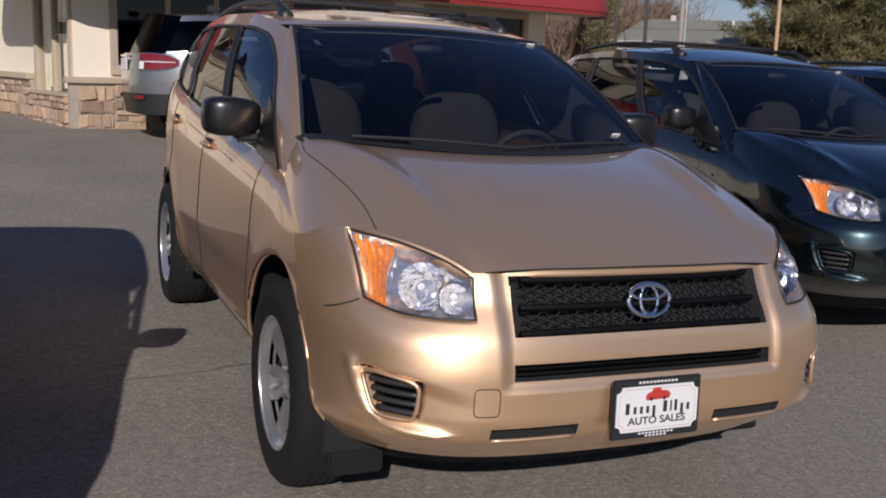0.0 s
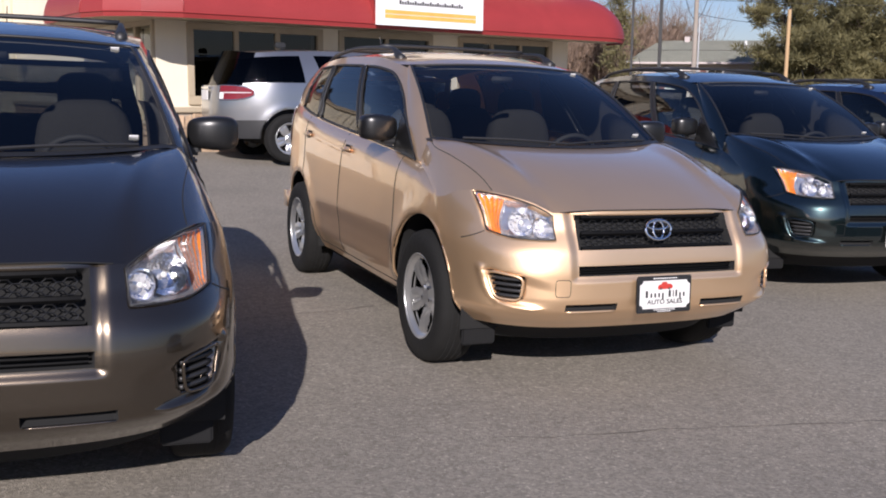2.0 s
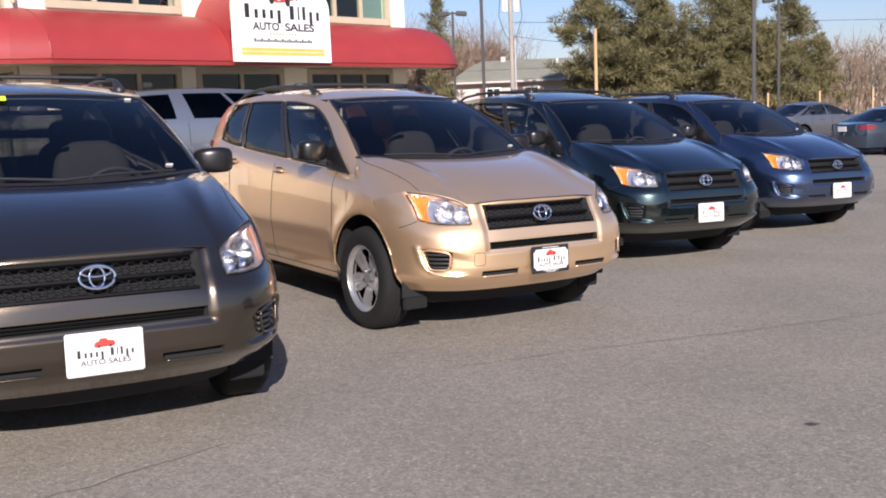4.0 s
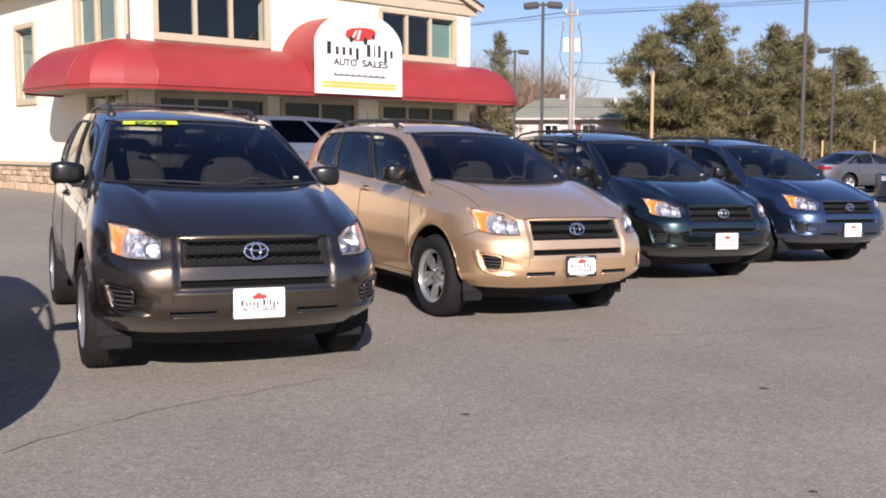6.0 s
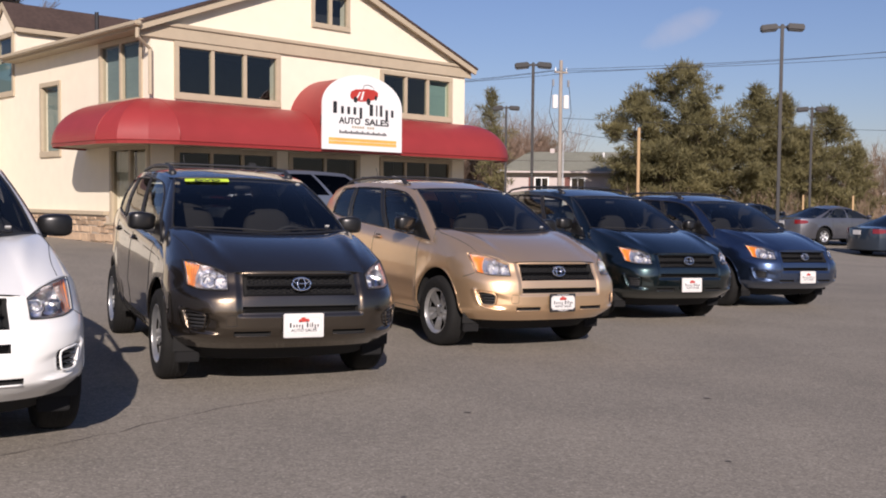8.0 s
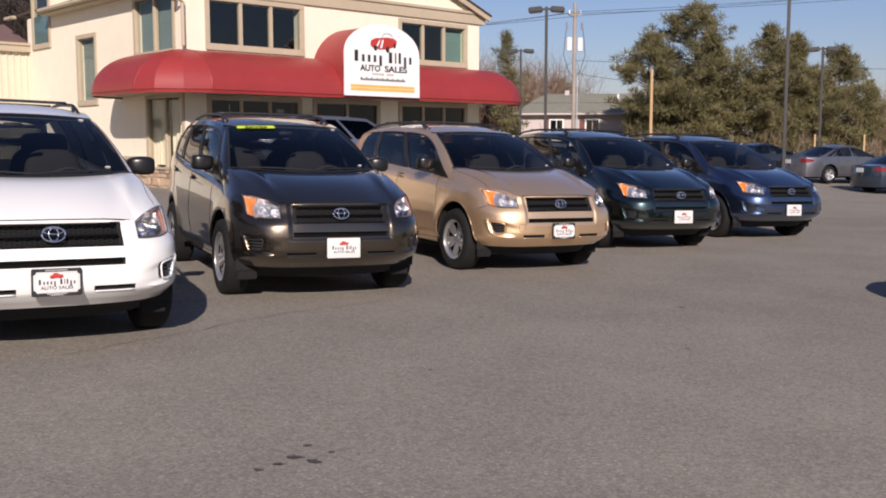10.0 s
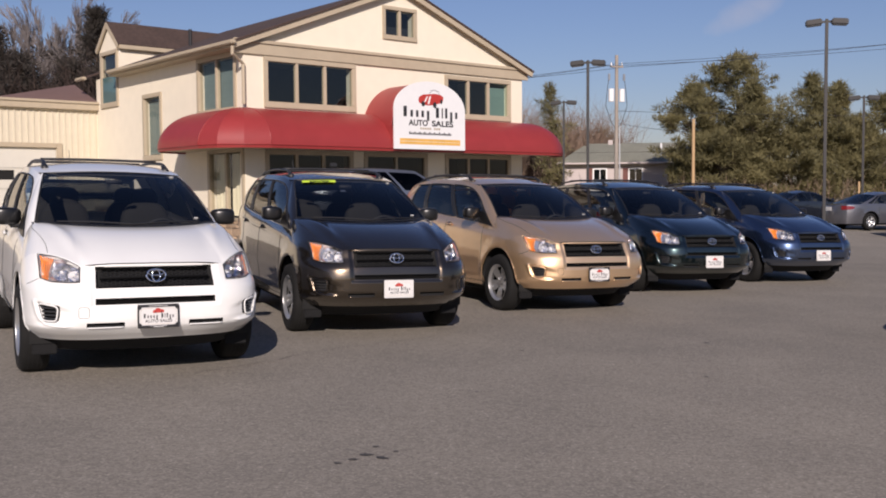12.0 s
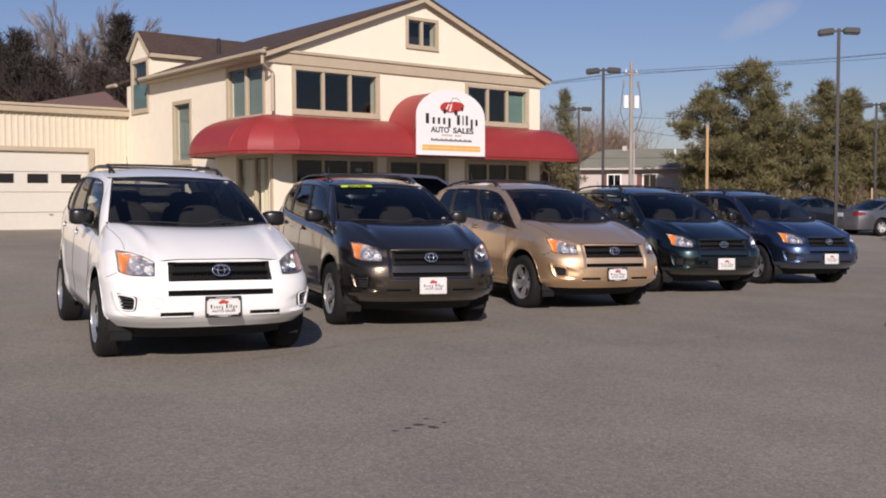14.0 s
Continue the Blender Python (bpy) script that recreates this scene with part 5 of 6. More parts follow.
    part("cabin_floor", boxes((-3.3, -0.76, 0.40, -0.2, 0.76, 0.44)), M_DASH, car)
    for y in (-0.37, 0.37):
        seat(car, -1.15, y)
        seat(car, -2.05, y)
        part("sun_visor", boxes((-1.25, y - 0.2, 1.575, -1.08, y + 0.2, 1.59), bevel=0.005), M_LINER, car)
    part("rear_mirror", boxes((-0.985, -0.075, 1.50, -0.965, 0.075, 1.54), bevel=0.009), M_DASH, car, smooth=True)
    ring = [(0, 0.185 * math.cos(2 * math.pi * i / 28), 0.185 * math.sin(2 * math.pi * i / 28)) for i in range(28)]
    sw = part("steering_wheel", join(path_tube(ring, 0.016, 8, True), path_tube([(0, -0.18, 0), (0.03, 0, -0.02), (0, 0.18, 0)], 0.02, 6), path_tube([(0.03, 0, 0), (0, 0, -0.18)], 0.02, 6)), M_DASH, car, smooth=True)
    sw.matrix_local = pose(-0.72, 0.37, 1.02, 0, 24, 0)
    for y in (-0.40, 0.40):
        part("registration_sticker", boxes((-0.003, -0.018, -0.012, 0.003, 0.018, 0.012)), M_PLATEWHITE, car).matrix_local = Matrix.Translation(screen_at(0.80 if y > 0 else -2, 0.08) if y > 0 else screen_at(0.86, 0.93)) @ pose(0, 0, 0, 0, 45, 0)
    plate(car)
    emblem(car)
    return car


def repaint(car, colour):
    for o in car.children_recursive:
        for slot in o.material_slots:
            if slot.material == P_GOLD:
                slot.link = "OBJECT"
                slot.material = colour


ROW = ((0.175, 3.670, -63.25, P_GOLD, "gold metallic crossover with black grille and dealer plate"),
       (-3.848, -0.960, -61.4, P_WHITE, "white crossover with black mirrors and roof rails"),
       (-2.083, 1.467, -67.2, P_PYRITE, "dark bronze metallic crossover with a lime windscreen sticker"),
       (2.361, 6.384, -68.6, P_GREEN, "very dark green crossover with amber turn signals"),
       (4.745, 8.503, -67.0, P_BLUE, "navy blue metallic crossover parked at the row's end"))
first = None
for cx, cy, yaw, colour, label in ROW:
    place = LOT @ pose(cx, cy, 0, 0, 0, yaw)
    if first is None:
        car = first = crossover(place, label)
    else:
        car = copy_thing(first, place)
        tagged(car, label)
        repaint(car, colour)
    if colour not in (P_GOLD, P_WHITE):
        for o in car.children:
            if o.name.startswith("dealer_plate"):
                o.material_slots[0].link = "OBJECT"
                o.material_slots[0].material = M_PLATERIM
    if colour is P_PYRITE:
        st = part("price_sticker", grid(lambda u, v: tuple(screen_at(-0.86 + 0.62 * u, 0.865 + 0.075 * v) + Vector((0.008, 0, 0.012))), 8, 2), M_LIME, car, "lime green sticker on the glass")
        c = screen_at(-0.55, 0.885) + Vector((0.008, 0, 0.012))
        up = (screen_at(-0.55, 0.94) - screen_at(-0.55, 0.865)).normalized()
        across = (screen_at(-0.45, 0.9025) - screen_at(-0.65, 0.9025)).normalized()
        nn = across.cross(up).normalized()
        up = nn.cross(across)
        mm = Matrix((across, up, nn)).transposed().to_4x4()
        words("DVD", 0.058, M_SIGNBLACK, st, Matrix.Translation(c + nn * 0.004) @ mm, width=0.22, depth=0.001, bold=0.002)

# ---- the other parked cars ----
P_SILVER = paint("silver_metallic_paint", (0.33, 0.33, 0.335), 0.85, 0.30)
M_TINT = glass("dark_tinted_glass", (0.03, 0.03, 0.035), 1.28)
P_GREY = paint("grey_metallic_paint", (0.15, 0.15, 0.165), 0.7, 0.36)
P_TEAL = paint("dark_teal_metallic_paint", (0.024, 0.041, 0.066), 0.6, 0.30)
P_NIGHT = paint("near_black_blue_paint", (0.012, 0.015, 0.022), 0.3, 0.34)
wheel_model = [o for o in first.children if o.name.startswith("wheel") and o.children][0]


def wheel_copy(parent, m, r):
    for o in (wheel_model, *wheel_model.children):
        c = o.copy()
        scene.collection.objects.link(c)
        if o is wheel_model:
            top = c
            c.parent, c.matrix_local = parent, m @ Matrix.Diagonal((r / R_TYRE, 1, r / R_TYRE, 1))
        else:
            c.parent = top


def plain_car(m, colour, label, tall, L, W, H, wb, ro, belt, wr=0.32, clad=None):
    """A saloon or a large crossover, its origin on the ground under the rear axle."""
    car = thing("suv" if tall else "saloon", m, label, "car")
    fo = L - wb - ro
    bow, foot, round_off = (0.26, 0.37, 3.4) if tall else (0.22, 0.24, 2.0)
    X0, X1 = -ro, wb + fo
    hy = W / 2
    nosez = belt - (0.16 if tall else 0.20)
    top = curve((X0, belt - (0.02 if tall else 0.03)), (X0 + 0.6, belt), (wb - 0.5, belt - 0.03), (wb + 0.3, nosez + 0.06), (X1 - 0.15, nosez), (X1, nosez - 0.06))

    def bend(k):
        """How far the tail bows out at k of its half-width."""
        return 1 - abs(k) ** round_off

    def plan(x):
        t0, t1 = max(0, (X0 + 0.75 - x) / 0.75), max(0, (x - X1 + 0.9) / 0.9)
        return hy * (1 - (0.25 if tall else 0.20) * t0**2.3 - 0.24 * t1**2.4)

    def sy(x, z):
        f = (z - foot) / (top(x) - foot)
        y = plan(x) * (0.955 + 0.045 * math.sin(math.pi * min(max(f * 0.92 + 0.04, 0), 1)) ** 0.6)
        for c in (0, wb):
            y += 0.012 * math.exp(-(((math.hypot(x - c, z - wr) - wr - 0.09) / 0.07) ** 2))
        return y

    def side(u, v):
        x = X0 + (X1 - X0) * u
        z = foot + (top(x) - foot) * v
        return (x, sy(x, z), z)
    vs, fs = grid(side, 130, 26, flip=True)
    ra = wr + 0.075
    near = {i for i, p in enumerate(vs) if any(math.hypot(p[0] - c, p[2] - wr) < ra for c in (0, wb))}
    keep = [f for f in fs if not all(i in near for i in f)]
    out = list(vs)
    for f in keep:
        for i in f:
            if i in near:
                x, y, z = vs[i]
                c = 0 if abs(x) < abs(x - wb) else wb
                k = ra / max(math.hypot(x - c, z - wr), 0.05)
                out[i] = (c + (x - c) * k, y, wr + (z - wr) * k)
    for s in (1, -1):
        for c in (0, wb):
            wheel_copy(car, pose(c, s * (hy - 0.12), wr, 0, 0, 0 if s > 0 else 180), wr)
            part("wheel_well", grid(lambda u, v, c=c, s=s: (c + (ra + 0.02) * math.cos(math.pi * u), s * (hy - 0.45 + 0.42 * v), wr + (ra + 0.02) * math.sin(math.pi * u)), 14, 1), M_CAVITY, car)
    # ends, deck and bonnet
    def end(x, bow, sg):
        def f(u, v):
            z = foot + (top(x) - foot) * v
            y = (2 * u - 1) * sy(x, z)
            return (x + sg * (bow + 0.05 * math.sin(math.pi * v)) * bend(2 * u - 1), y, z)
        return f
    shell = bmesh.new()
    for vs, fs in ((out, keep), mirrored((out, keep)), grid(end(X0, bow, -1), 40, 26), grid(end(X1, 0.22, 1), 40, 26, flip=True)):
        made = [shell.verts.new(p) for p in vs]
        for f in fs:
            shell.faces.new([made[i] for i in f])
    bmesh.ops.remove_doubles(shell, verts=shell.verts, dist=0.002)
    bmesh.ops.recalc_face_normals(shell, faces=shell.faces)
    body = part("body_shell", shell, [colour, M_BLACK], car, smooth=True)
    if clad:
        for f in body.data.polygons:
            f.material_index = int(f.center.z < clad)
    part("deck", grid(lambda u, v: (lambda x, k: (x + (-bow * bend(k) if u == 0 else 0.22 * bend(k) if u == 1 else 0), k * sy(x, top(x)), top(x) + 0.045 * (1 - k * k) * smooth(0, 0.12, u) * smooth(1, 0.93, u)))(X0 + (X1 - X0) * u, 2 * v - 1), 40, 40, flip=True), colour, car, smooth=True)
    # greenhouse
    if tall:
        b0, b1, r0, r1 = X0 + 0.05, wb - 0.22, X0 + 0.28, wb - 1.05
        spans = ((0.0, 0.27), (0.36, 0.63), (0.655, 0.95))
    else:
        b0, b1, r0, r1 = X0 + 0.50, wb - 0.20, X0 + 1.45, wb - 1.12
        spans = ((0.10, 0.18), (0.20, 0.54), (0.57, 0.95))
    yt = hy * 0.74
    zr = H - 0.06

    def up(a, w):
        xb, xt = b0 + (b1 - b0) * a, r0 + (r1 - r0) * a
        zt = zr - (0.05 if tall else 0.09) * (2 * a - 1) ** 2
        p, q = Vector((xb, sy(xb, top(xb)) - 0.01, top(xb))), Vector((xt, yt - 0.03 * (2 * a - 1) ** 2, zt))
        r = p.lerp(q, w)
        r.y += 0.03 * math.sin(math.pi * w)
        return r
    cols = sorted({0, 1, *[round(a + (b - a) * i / 8, 4) for a, b in spans for i in range(9)]})
    rows = [0, 0.06] + [0.06 + 0.80 * i / 6 for i in range(1, 7)] + [0.93, 1]
    vs = [tuple(up(a, w)) for a in cols for w in rows]
    k = len(rows)
    body, panes = [], [[] for _ in spans]
    for i in range(len(cols) - 1):
        for j in range(k - 1):
            am, wm = (cols[i] + cols[i + 1]) / 2, (rows[j] + rows[j + 1]) / 2
            q = (i * k + j, i * k + j + 1, (i + 1) * k + j + 1, (i + 1) * k + j)
            pick = [n for n, (a, b) in enumerate(spans) if a < am < b and 0.06 < wm < 0.86]
            (panes[pick[0]] if pick else body).append(q)

    def sub(faces, s):
        used = sorted({i for f in faces for i in f})
        idx = {i: n for n, i in enumerate(used)}
        q = ([vs[i] for i in used], [tuple(idx[i] for i in f) for f in faces])
        return mirrored(q) if s < 0 else q
    for s in (1, -1):
        part("pillar_frame", sub(body, s), colour, car, smooth=True)
        for f in panes:
            part("side_window", sub(f, s), M_TINT if tall else M_SIDEGLASS, car, smooth=True).visible_shadow = False
        bm = boxes((-0.06, -0.11, -0.07, 0.05, 0.11, 0.07), bevel=0.04)
        part("door_mirror", bm, colour, car, smooth=True).matrix_local = pose(wb - 0.55, s * (hy + 0.06), belt + 0.06)
        # tail lamp wraps the corner
        back, along, lamp_z, lamp_h = (0.34, 0.19, belt - 0.125, 0.108) if tall else (0.26, 0.26, belt - 0.125, 0.075)

        def lamp(u, v, d, s=s):
            """On the tail lamp: across the tail and round to the side, and up; d proud of the skin."""
            z = lamp_z + lamp_h * (2 * v - 1) * (1 - 0.70 * max(u, 0) ** 5)
            w = u * (back + along)
            if w < back:
                q = 1 - back + w
                return (X0 - (bow + 0.05 * math.sin(math.pi * (z - foot) / (top(X0) - foot))) * bend(q) - d, s * q * (sy(X0, z) + d), z)
            x = X0 - d + (w - back) * (along + d) / along
            return (x, s * (sy(max(x, X0), z) + d), z)

        def lens(u0, u1, v0, v1, d):
            return grid(lambda u, v: lamp(u0 + (u1 - u0) * u, v0 + (v1 - v0) * v, d), 24, 6, flip=s > 0)
        tl = part("tail_lamp", lens(0, 1, 0, 1, 0.012), M_RED, car, "red tail lamp round the corner", smooth=True)
        if tall:
            part("reversing_lamp", lens(0.02, 0.20, 0.06, 0.52, 0.018), M_PLATEWHITE, tl, smooth=True)
            part("lamp_stripe", lens(0.22, 0.94, 0.47, 0.53, 0.018), M_PLATEWHITE, tl, smooth=True)
            part("lamp_trim", path_tube([lamp(*q, 0.014) for q in [(i / 16, 0) for i in range(17)] + [(1 - i / 16, 1) for i in range(17)]], 0.008, 5, True), M_CHROME, tl, smooth=True)
            part("reflector", grid(lambda u, v: (lambda q, z: (X0 - bow * bend(q) - 0.075, s * q * sy(X0, z), z))(0.62 + 0.20 * u, 0.57 + 0.045 * v), 6, 2, flip=s > 0), M_RED, car, smooth=True)
        for hx in (wb * 0.33, wb * 0.68):
            part("door_handle", boxes((hx - 0.09, s * (sy(hx, belt - 0.14) + 0.014) - 0.01, belt - 0.155, hx + 0.09, s * (sy(hx, belt - 0.14) + 0.014) + 0.01, belt - 0.125), bevel=0.008), colour, car)
        for hx in (wb * 0.15, wb * 0.50, wb * 0.86):
            part("panel_seam", path_tube([(hx, s * (sy(hx, z) + 0.001), z) for z in [0.30 + (belt - 0.34) * i / 8 for i in range(9)]], 0.004, 4), M_GAP, car)

    def cross(a, lift, bow):
        def f(u, v):
            p = up(a, v)
            kk = 2 * u - 1
            return (p.x + bow * bend(kk), kk * p.y, p.z + lift * (1 - kk * kk) * v)
        return f
    part("windscreen", grid(cross(1, 0.045, 0.10), 32, 8), M_SIDEGLASS, car, smooth=True).visible_shadow = False
    part("rear_window", grid(cross(0, 0.045, -bow + 0.02), 32, 8, flip=True), M_TINT if tall else M_SIDEGLASS, car, smooth=True).visible_shadow = False
    part("roof", grid(lambda u, v: (lambda p, kk: (p.x + ((0.10 - (0.08 + bow) * (1 - u)) * bend(kk) if u in (0, 1) else 0), kk * p.y, p.z + 0.045 * (1 - kk * kk)))(up(u, 1), 2 * v - 1), 24, 32, flip=True), colour, car, smooth=True)
    part("underbody", boxes((X0 + (0.5 if tall else 0.15), -hy + 0.2, 0.18 if not tall else 0.26, X1 - 0.2, hy - 0.2, 0.5)), M_CAVITY, car)
    part("cabin", boxes((b0 + 0.3, -hy + 0.15, 0.5, b1 - 0.2, hy - 0.15, belt - 0.12)), M_DARK, car)
    for x in (wb * 0.22, wb * 0.58):
        for y in (-0.36, 0.36):
            part("seat", boxes((x - 0.08, y - 0.24, belt - 0.3, x + 0.08, y + 0.24, belt + 0.12), (x - 0.06, y - 0.12, belt + 0.14, x + 0.05, y + 0.12, belt + 0.30), bevel=0.04), M_DASH, car, smooth=True)
    p = part("plate", boxes((X0 - bow - 0.065, -0.16, belt - 0.24, X0 - bow - 0.05, 0.16, belt - 0.09), bevel=0.003), M_PLATEWHITE, car, "small white rear plate")
    if tall:
        part("chrome_strip", boxes((X0 - bow - 0.06, -0.2, belt - 0.07, X0 - bow - 0.01, 0.2, belt - 0.04), bevel=0.008), M_CHROME, car)
        part("antenna", boxes((0.10, -0.03, H - 0.005, 0.28, 0.03, H + 0.09), bevel=0.02), M_BLACK, car)
    return car


def parked(x, y, yaw, *a, **k):
    return plain_car(Matrix.Translation((0, 0, 0)) @ pose(x, y, ground_z(x, y), 0, 0, yaw), *a, **k)


parked(-4.12, 13.78, 33, P_SILVER, "silver crossover with privacy glass, parked along the office", True, 4.78, 1.98, 1.76, 3.02, 0.72, 1.18, wr=0.37, clad=0.64)
parked(14.5, 29.6, 20, P_GREY, "grey metallic saloon in the far row", False, 4.58, 1.755, 1.47, 2.64, 0.98, 0.98)
parked(15.5, 25.7, 20, P_TEAL, "dark teal metallic saloon in the far row", False, 4.58, 1.755, 1.47, 2.64, 0.98, 0.98)
parked(12.6, 33.0, 20, P_NIGHT, "dark blue saloon half hidden in the far row", False, 4.58, 1.755, 1.47, 2.64, 0.98, 0.98)
parked(7.6, 0.5, 178, P_NIGHT, "dark saloon whose nose shades the lot", False, 4.58, 1.755, 1.47, 2.64, 0.98, 0.98)

# ---- the garage wing and the wall dormer ----
M_PANEDARK = mat("teal_dark_glass", (0.07, 0.13, 0.13), 0.08, vary=0.2, size=1)
G = thing("garage_wing", B.matrix_world @ pose(0, 9.0, 0), "low cream garage wing with ribbed siding and white door", "building")
GT, GL = 4.20, -17.0


def garage():
    d0, d1, dt = -5.4, -1.78, 2.90
    part("wall", boxes((d1, 0, 0.2, W0, 0.2, GT), (GL, 0, 0.2, d0, 0.2, GT), (d0, 0, dt, d1, 0.2, GT)), M_SIDING, G)
    for i in range(90):
        x = W0 - 0.09 - 0.18 * i
        if x < GL:
            break
        z0 = dt + 0.14 if d0 - 0.15 < x < d1 + 0.15 else 0.45
        part("siding_rib", boxes((x - 0.022, -0.025, z0, x + 0.022, 0.0, GT - 0.16)), M_SIDING, G)
    part("roof_edge", boxes((GL, -0.16, GT - 0.16, W0, 0.02, GT + 0.02), (GL, -0.20, GT + 0.02, W0, 0.02, GT + 0.10), bevel=0.012), M_TRIM, G)
    part("back_wall", boxes((GL, 8.8, 0.2, W0 + 9, 9.0, GT), (GL, 0.2, 0.2, GL + 0.2, 8.8, GT)), M_SIDING, G)
    # low brown roof
    bm = bmesh.new()
    pts = [(GL, -0.1, GT + 0.10), (GL, 9.1, GT + 0.10), (-3.5, 9.1, GT + 0.10), (-3.5, -0.1, GT + 0.10)]
    bm.faces.new([bm.verts.new(p) for p in pts])
    for pts in ([(-3.5, -0.1, GT + 0.10), (-3.5, 9.1, GT + 0.10), (W0, 9.1, 5.0), (W0, 1.83, 5.0)], [(-3.5, -0.1, GT + 0.10), (W0, 1.83, 5.0), (W0, -0.1, GT + 0.10)]):
        bm.faces.new([bm.verts.new(p) for p in pts])
    bmesh.ops.remove_doubles(bm, verts=bm.verts, dist=0.001)
    part("roof", bm, M_ROOFBROWN, G)
    # sectional door
    part("door_trim", boxes((d1, -0.05, 0.3, d1 + 0.16, 0.0, dt + 0.14), (d0 - 0.16, -0.05, 0.3, d0, 0.0, dt + 0.14), (d0, -0.05, dt, d1, 0.0, dt + 0.14), bevel=0.01), M_TRIM, G)
    dr = part("garage_door", boxes((d0, 0.10, 0.3, d1, 0.13, dt)), M_GDOOR, G, "white sectional garage door with small windows")
    for r in range(4):
        z = 0.5 + 0.6 * r
        wins = [(x, z + 0.16, x + 0.62, z + 0.44) for x in [d1 - 0.22 - 0.62 - 0.98 * k for k in range(4)]] if r == 2 else []
        wins = [w for w in wins if w[0] > d0 + 0.05]
        pn = windowed_wall(d1 - d0 - 0.02, z + 0.008, z + 0.592, [(w[0] - d0, w[1] + 0.10, w[2] - d0, w[3] + 0.10) for w in wins] if wins else [], t=0.05)
        put(part("door_section", pn, M_GDOOR, dr), pose(d0 + 0.01, 0.05, 0))
        for w in wins:
            part("door_pane", boxes((w[0], 0.095, w[1] + 0.10, w[2], 0.099, w[3] + 0.10)), M_CAVITY, dr)
    part("door_handle", boxes((d1 - 1.2, 0.03, 1.0, d1 - 1.08, 0.05, 1.05), bevel=0.006), M_GREY, dr)


garage()


def dormer():
    y0, y1, ze, zp = 7.20, 8.70, 5.78, 6.52
    ym = (y0 + y1) / 2
    wall = windowed_wall(y1 - y0, EAVE, ze, [(0.22, EAVE, y1 - y0 - 0.22, 5.62)])
    put(part("dormer_wall", wall, M_STUCCO, B), Matrix.Translation((W0, y0, 0)) @ Matrix(((0, 1, 0, 0), (1, 0, 0, 0), (0, 0, 1, 0), (0, 0, 0, 1))))
    flip = Matrix.Translation((W0 - 0.004, 0, 0)) @ pose(0, 0, 0, 0, 0, -90)
    window_unit(B, flip @ pose(-(y1 - 0.22), -0.0, 4.22), y1 - y0 - 0.44, 1.40, 1)
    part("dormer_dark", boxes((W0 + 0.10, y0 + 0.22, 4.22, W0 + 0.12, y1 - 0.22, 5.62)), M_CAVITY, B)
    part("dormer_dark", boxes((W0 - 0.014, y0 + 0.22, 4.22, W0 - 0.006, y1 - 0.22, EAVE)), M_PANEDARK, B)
    for yy in (y0, y1 - 0.2):
        part("dormer_cheek", boxes((W0 + 0.25, yy, EAVE, W0 + 3.2, yy + 0.2, ze)), M_STUCCO, B)
    bm = bmesh.new()
    a = [bm.verts.new(p) for p in ((W0, y0, ze), (W0, y1, ze), (W0, ym, zp - 0.08))]
    bm.faces.new(a)
    part("dormer_gable", bm, M_STUCCO, B)
    for sg in (-1, 1):
        L = math.hypot(ym - y0 + 0.08, zp - ze)
        ang = math.degrees(math.atan2(zp - ze, ym - y0 + 0.08))
        m = Matrix.Translation((0, ym + sg * (ym - y0 + 0.08), ze)) @ pose(0, 0, 0, -sg * ang, 0, 0)
        a, b = sorted((0, -sg * L))
        put(part("dormer_roof", boxes((W0 - 0.08, a, 0.02, W0 + 4.4, b, 0.08)), M_SHINGLE, B), m)
        put(part("dormer_rake", boxes((W0 - 0.09, a, -0.08, W0 - 0.04, b, 0.05)), M_TRIM, B), m)
    part("dormer_trim", boxes((W0 - 0.05, y0 - 0.15, ze - 0.08, W0 + 3.0, y0 - 0.02, ze + 0.04), bevel=0.01), M_TRIM, B)
    part("vent_pipe", tube(bmesh.new(), (0.9, 5.6, 5.4), (0.9, 5.6, 6.2), 0.05), M_BLACK, B)


dormer()

# ---- poles and wires ----


def lot_lamp(x, y, h, turn):
    z = ground_z(x, y)
    lamp = thing("lot_lamp", pose(x, y, z, 0, 0, turn), "tall dark bronze lot lamp with two shoebox heads", "street lamp", "lot lamps")
    top = h - z
    part("concrete_foot", tube(bmesh.new(), (0, 0, -0.3), (0, 0, 0.25), 0.28, n=20), M_MORTAR, lamp)
    part("pole", boxes((-0.058, -0.058, 0.25, 0.058, 0.058, top), bevel=0.012), M_POLE, lamp)
    for s in (-1, 1):
        part("arm", boxes((min(0, s * 0.3), -0.03, top - 0.14, max(0, s * 0.3), 0.03, top - 0.06)), M_POLE, lamp)
        hd = part("lamp_head", boxes((s * 0.46 - 0.29, -0.20, -0.14, s * 0.46 + 0.29, 0.20, 0.09), bevel=0.04), M_POLE, lamp)
        hd.matrix_local = pose(0, 0, top - 0.06, 0, s * 5, 0)
        part("lamp_glass", boxes((s * 0.48 - 0.22, -0.14, -0.148, s * 0.48 + 0.22, 0.14, -0.138)), M_GREY, hd)
    return lamp


lot_lamp(4.62, 33.56, 7.12, -12)
lot_lamp(12.75, 28.1, 7.85, -15)
lot_lamp(20.0, 42.24, 6.35, -18)
lot_lamp(5.27, 48.7, 6.8, -10)


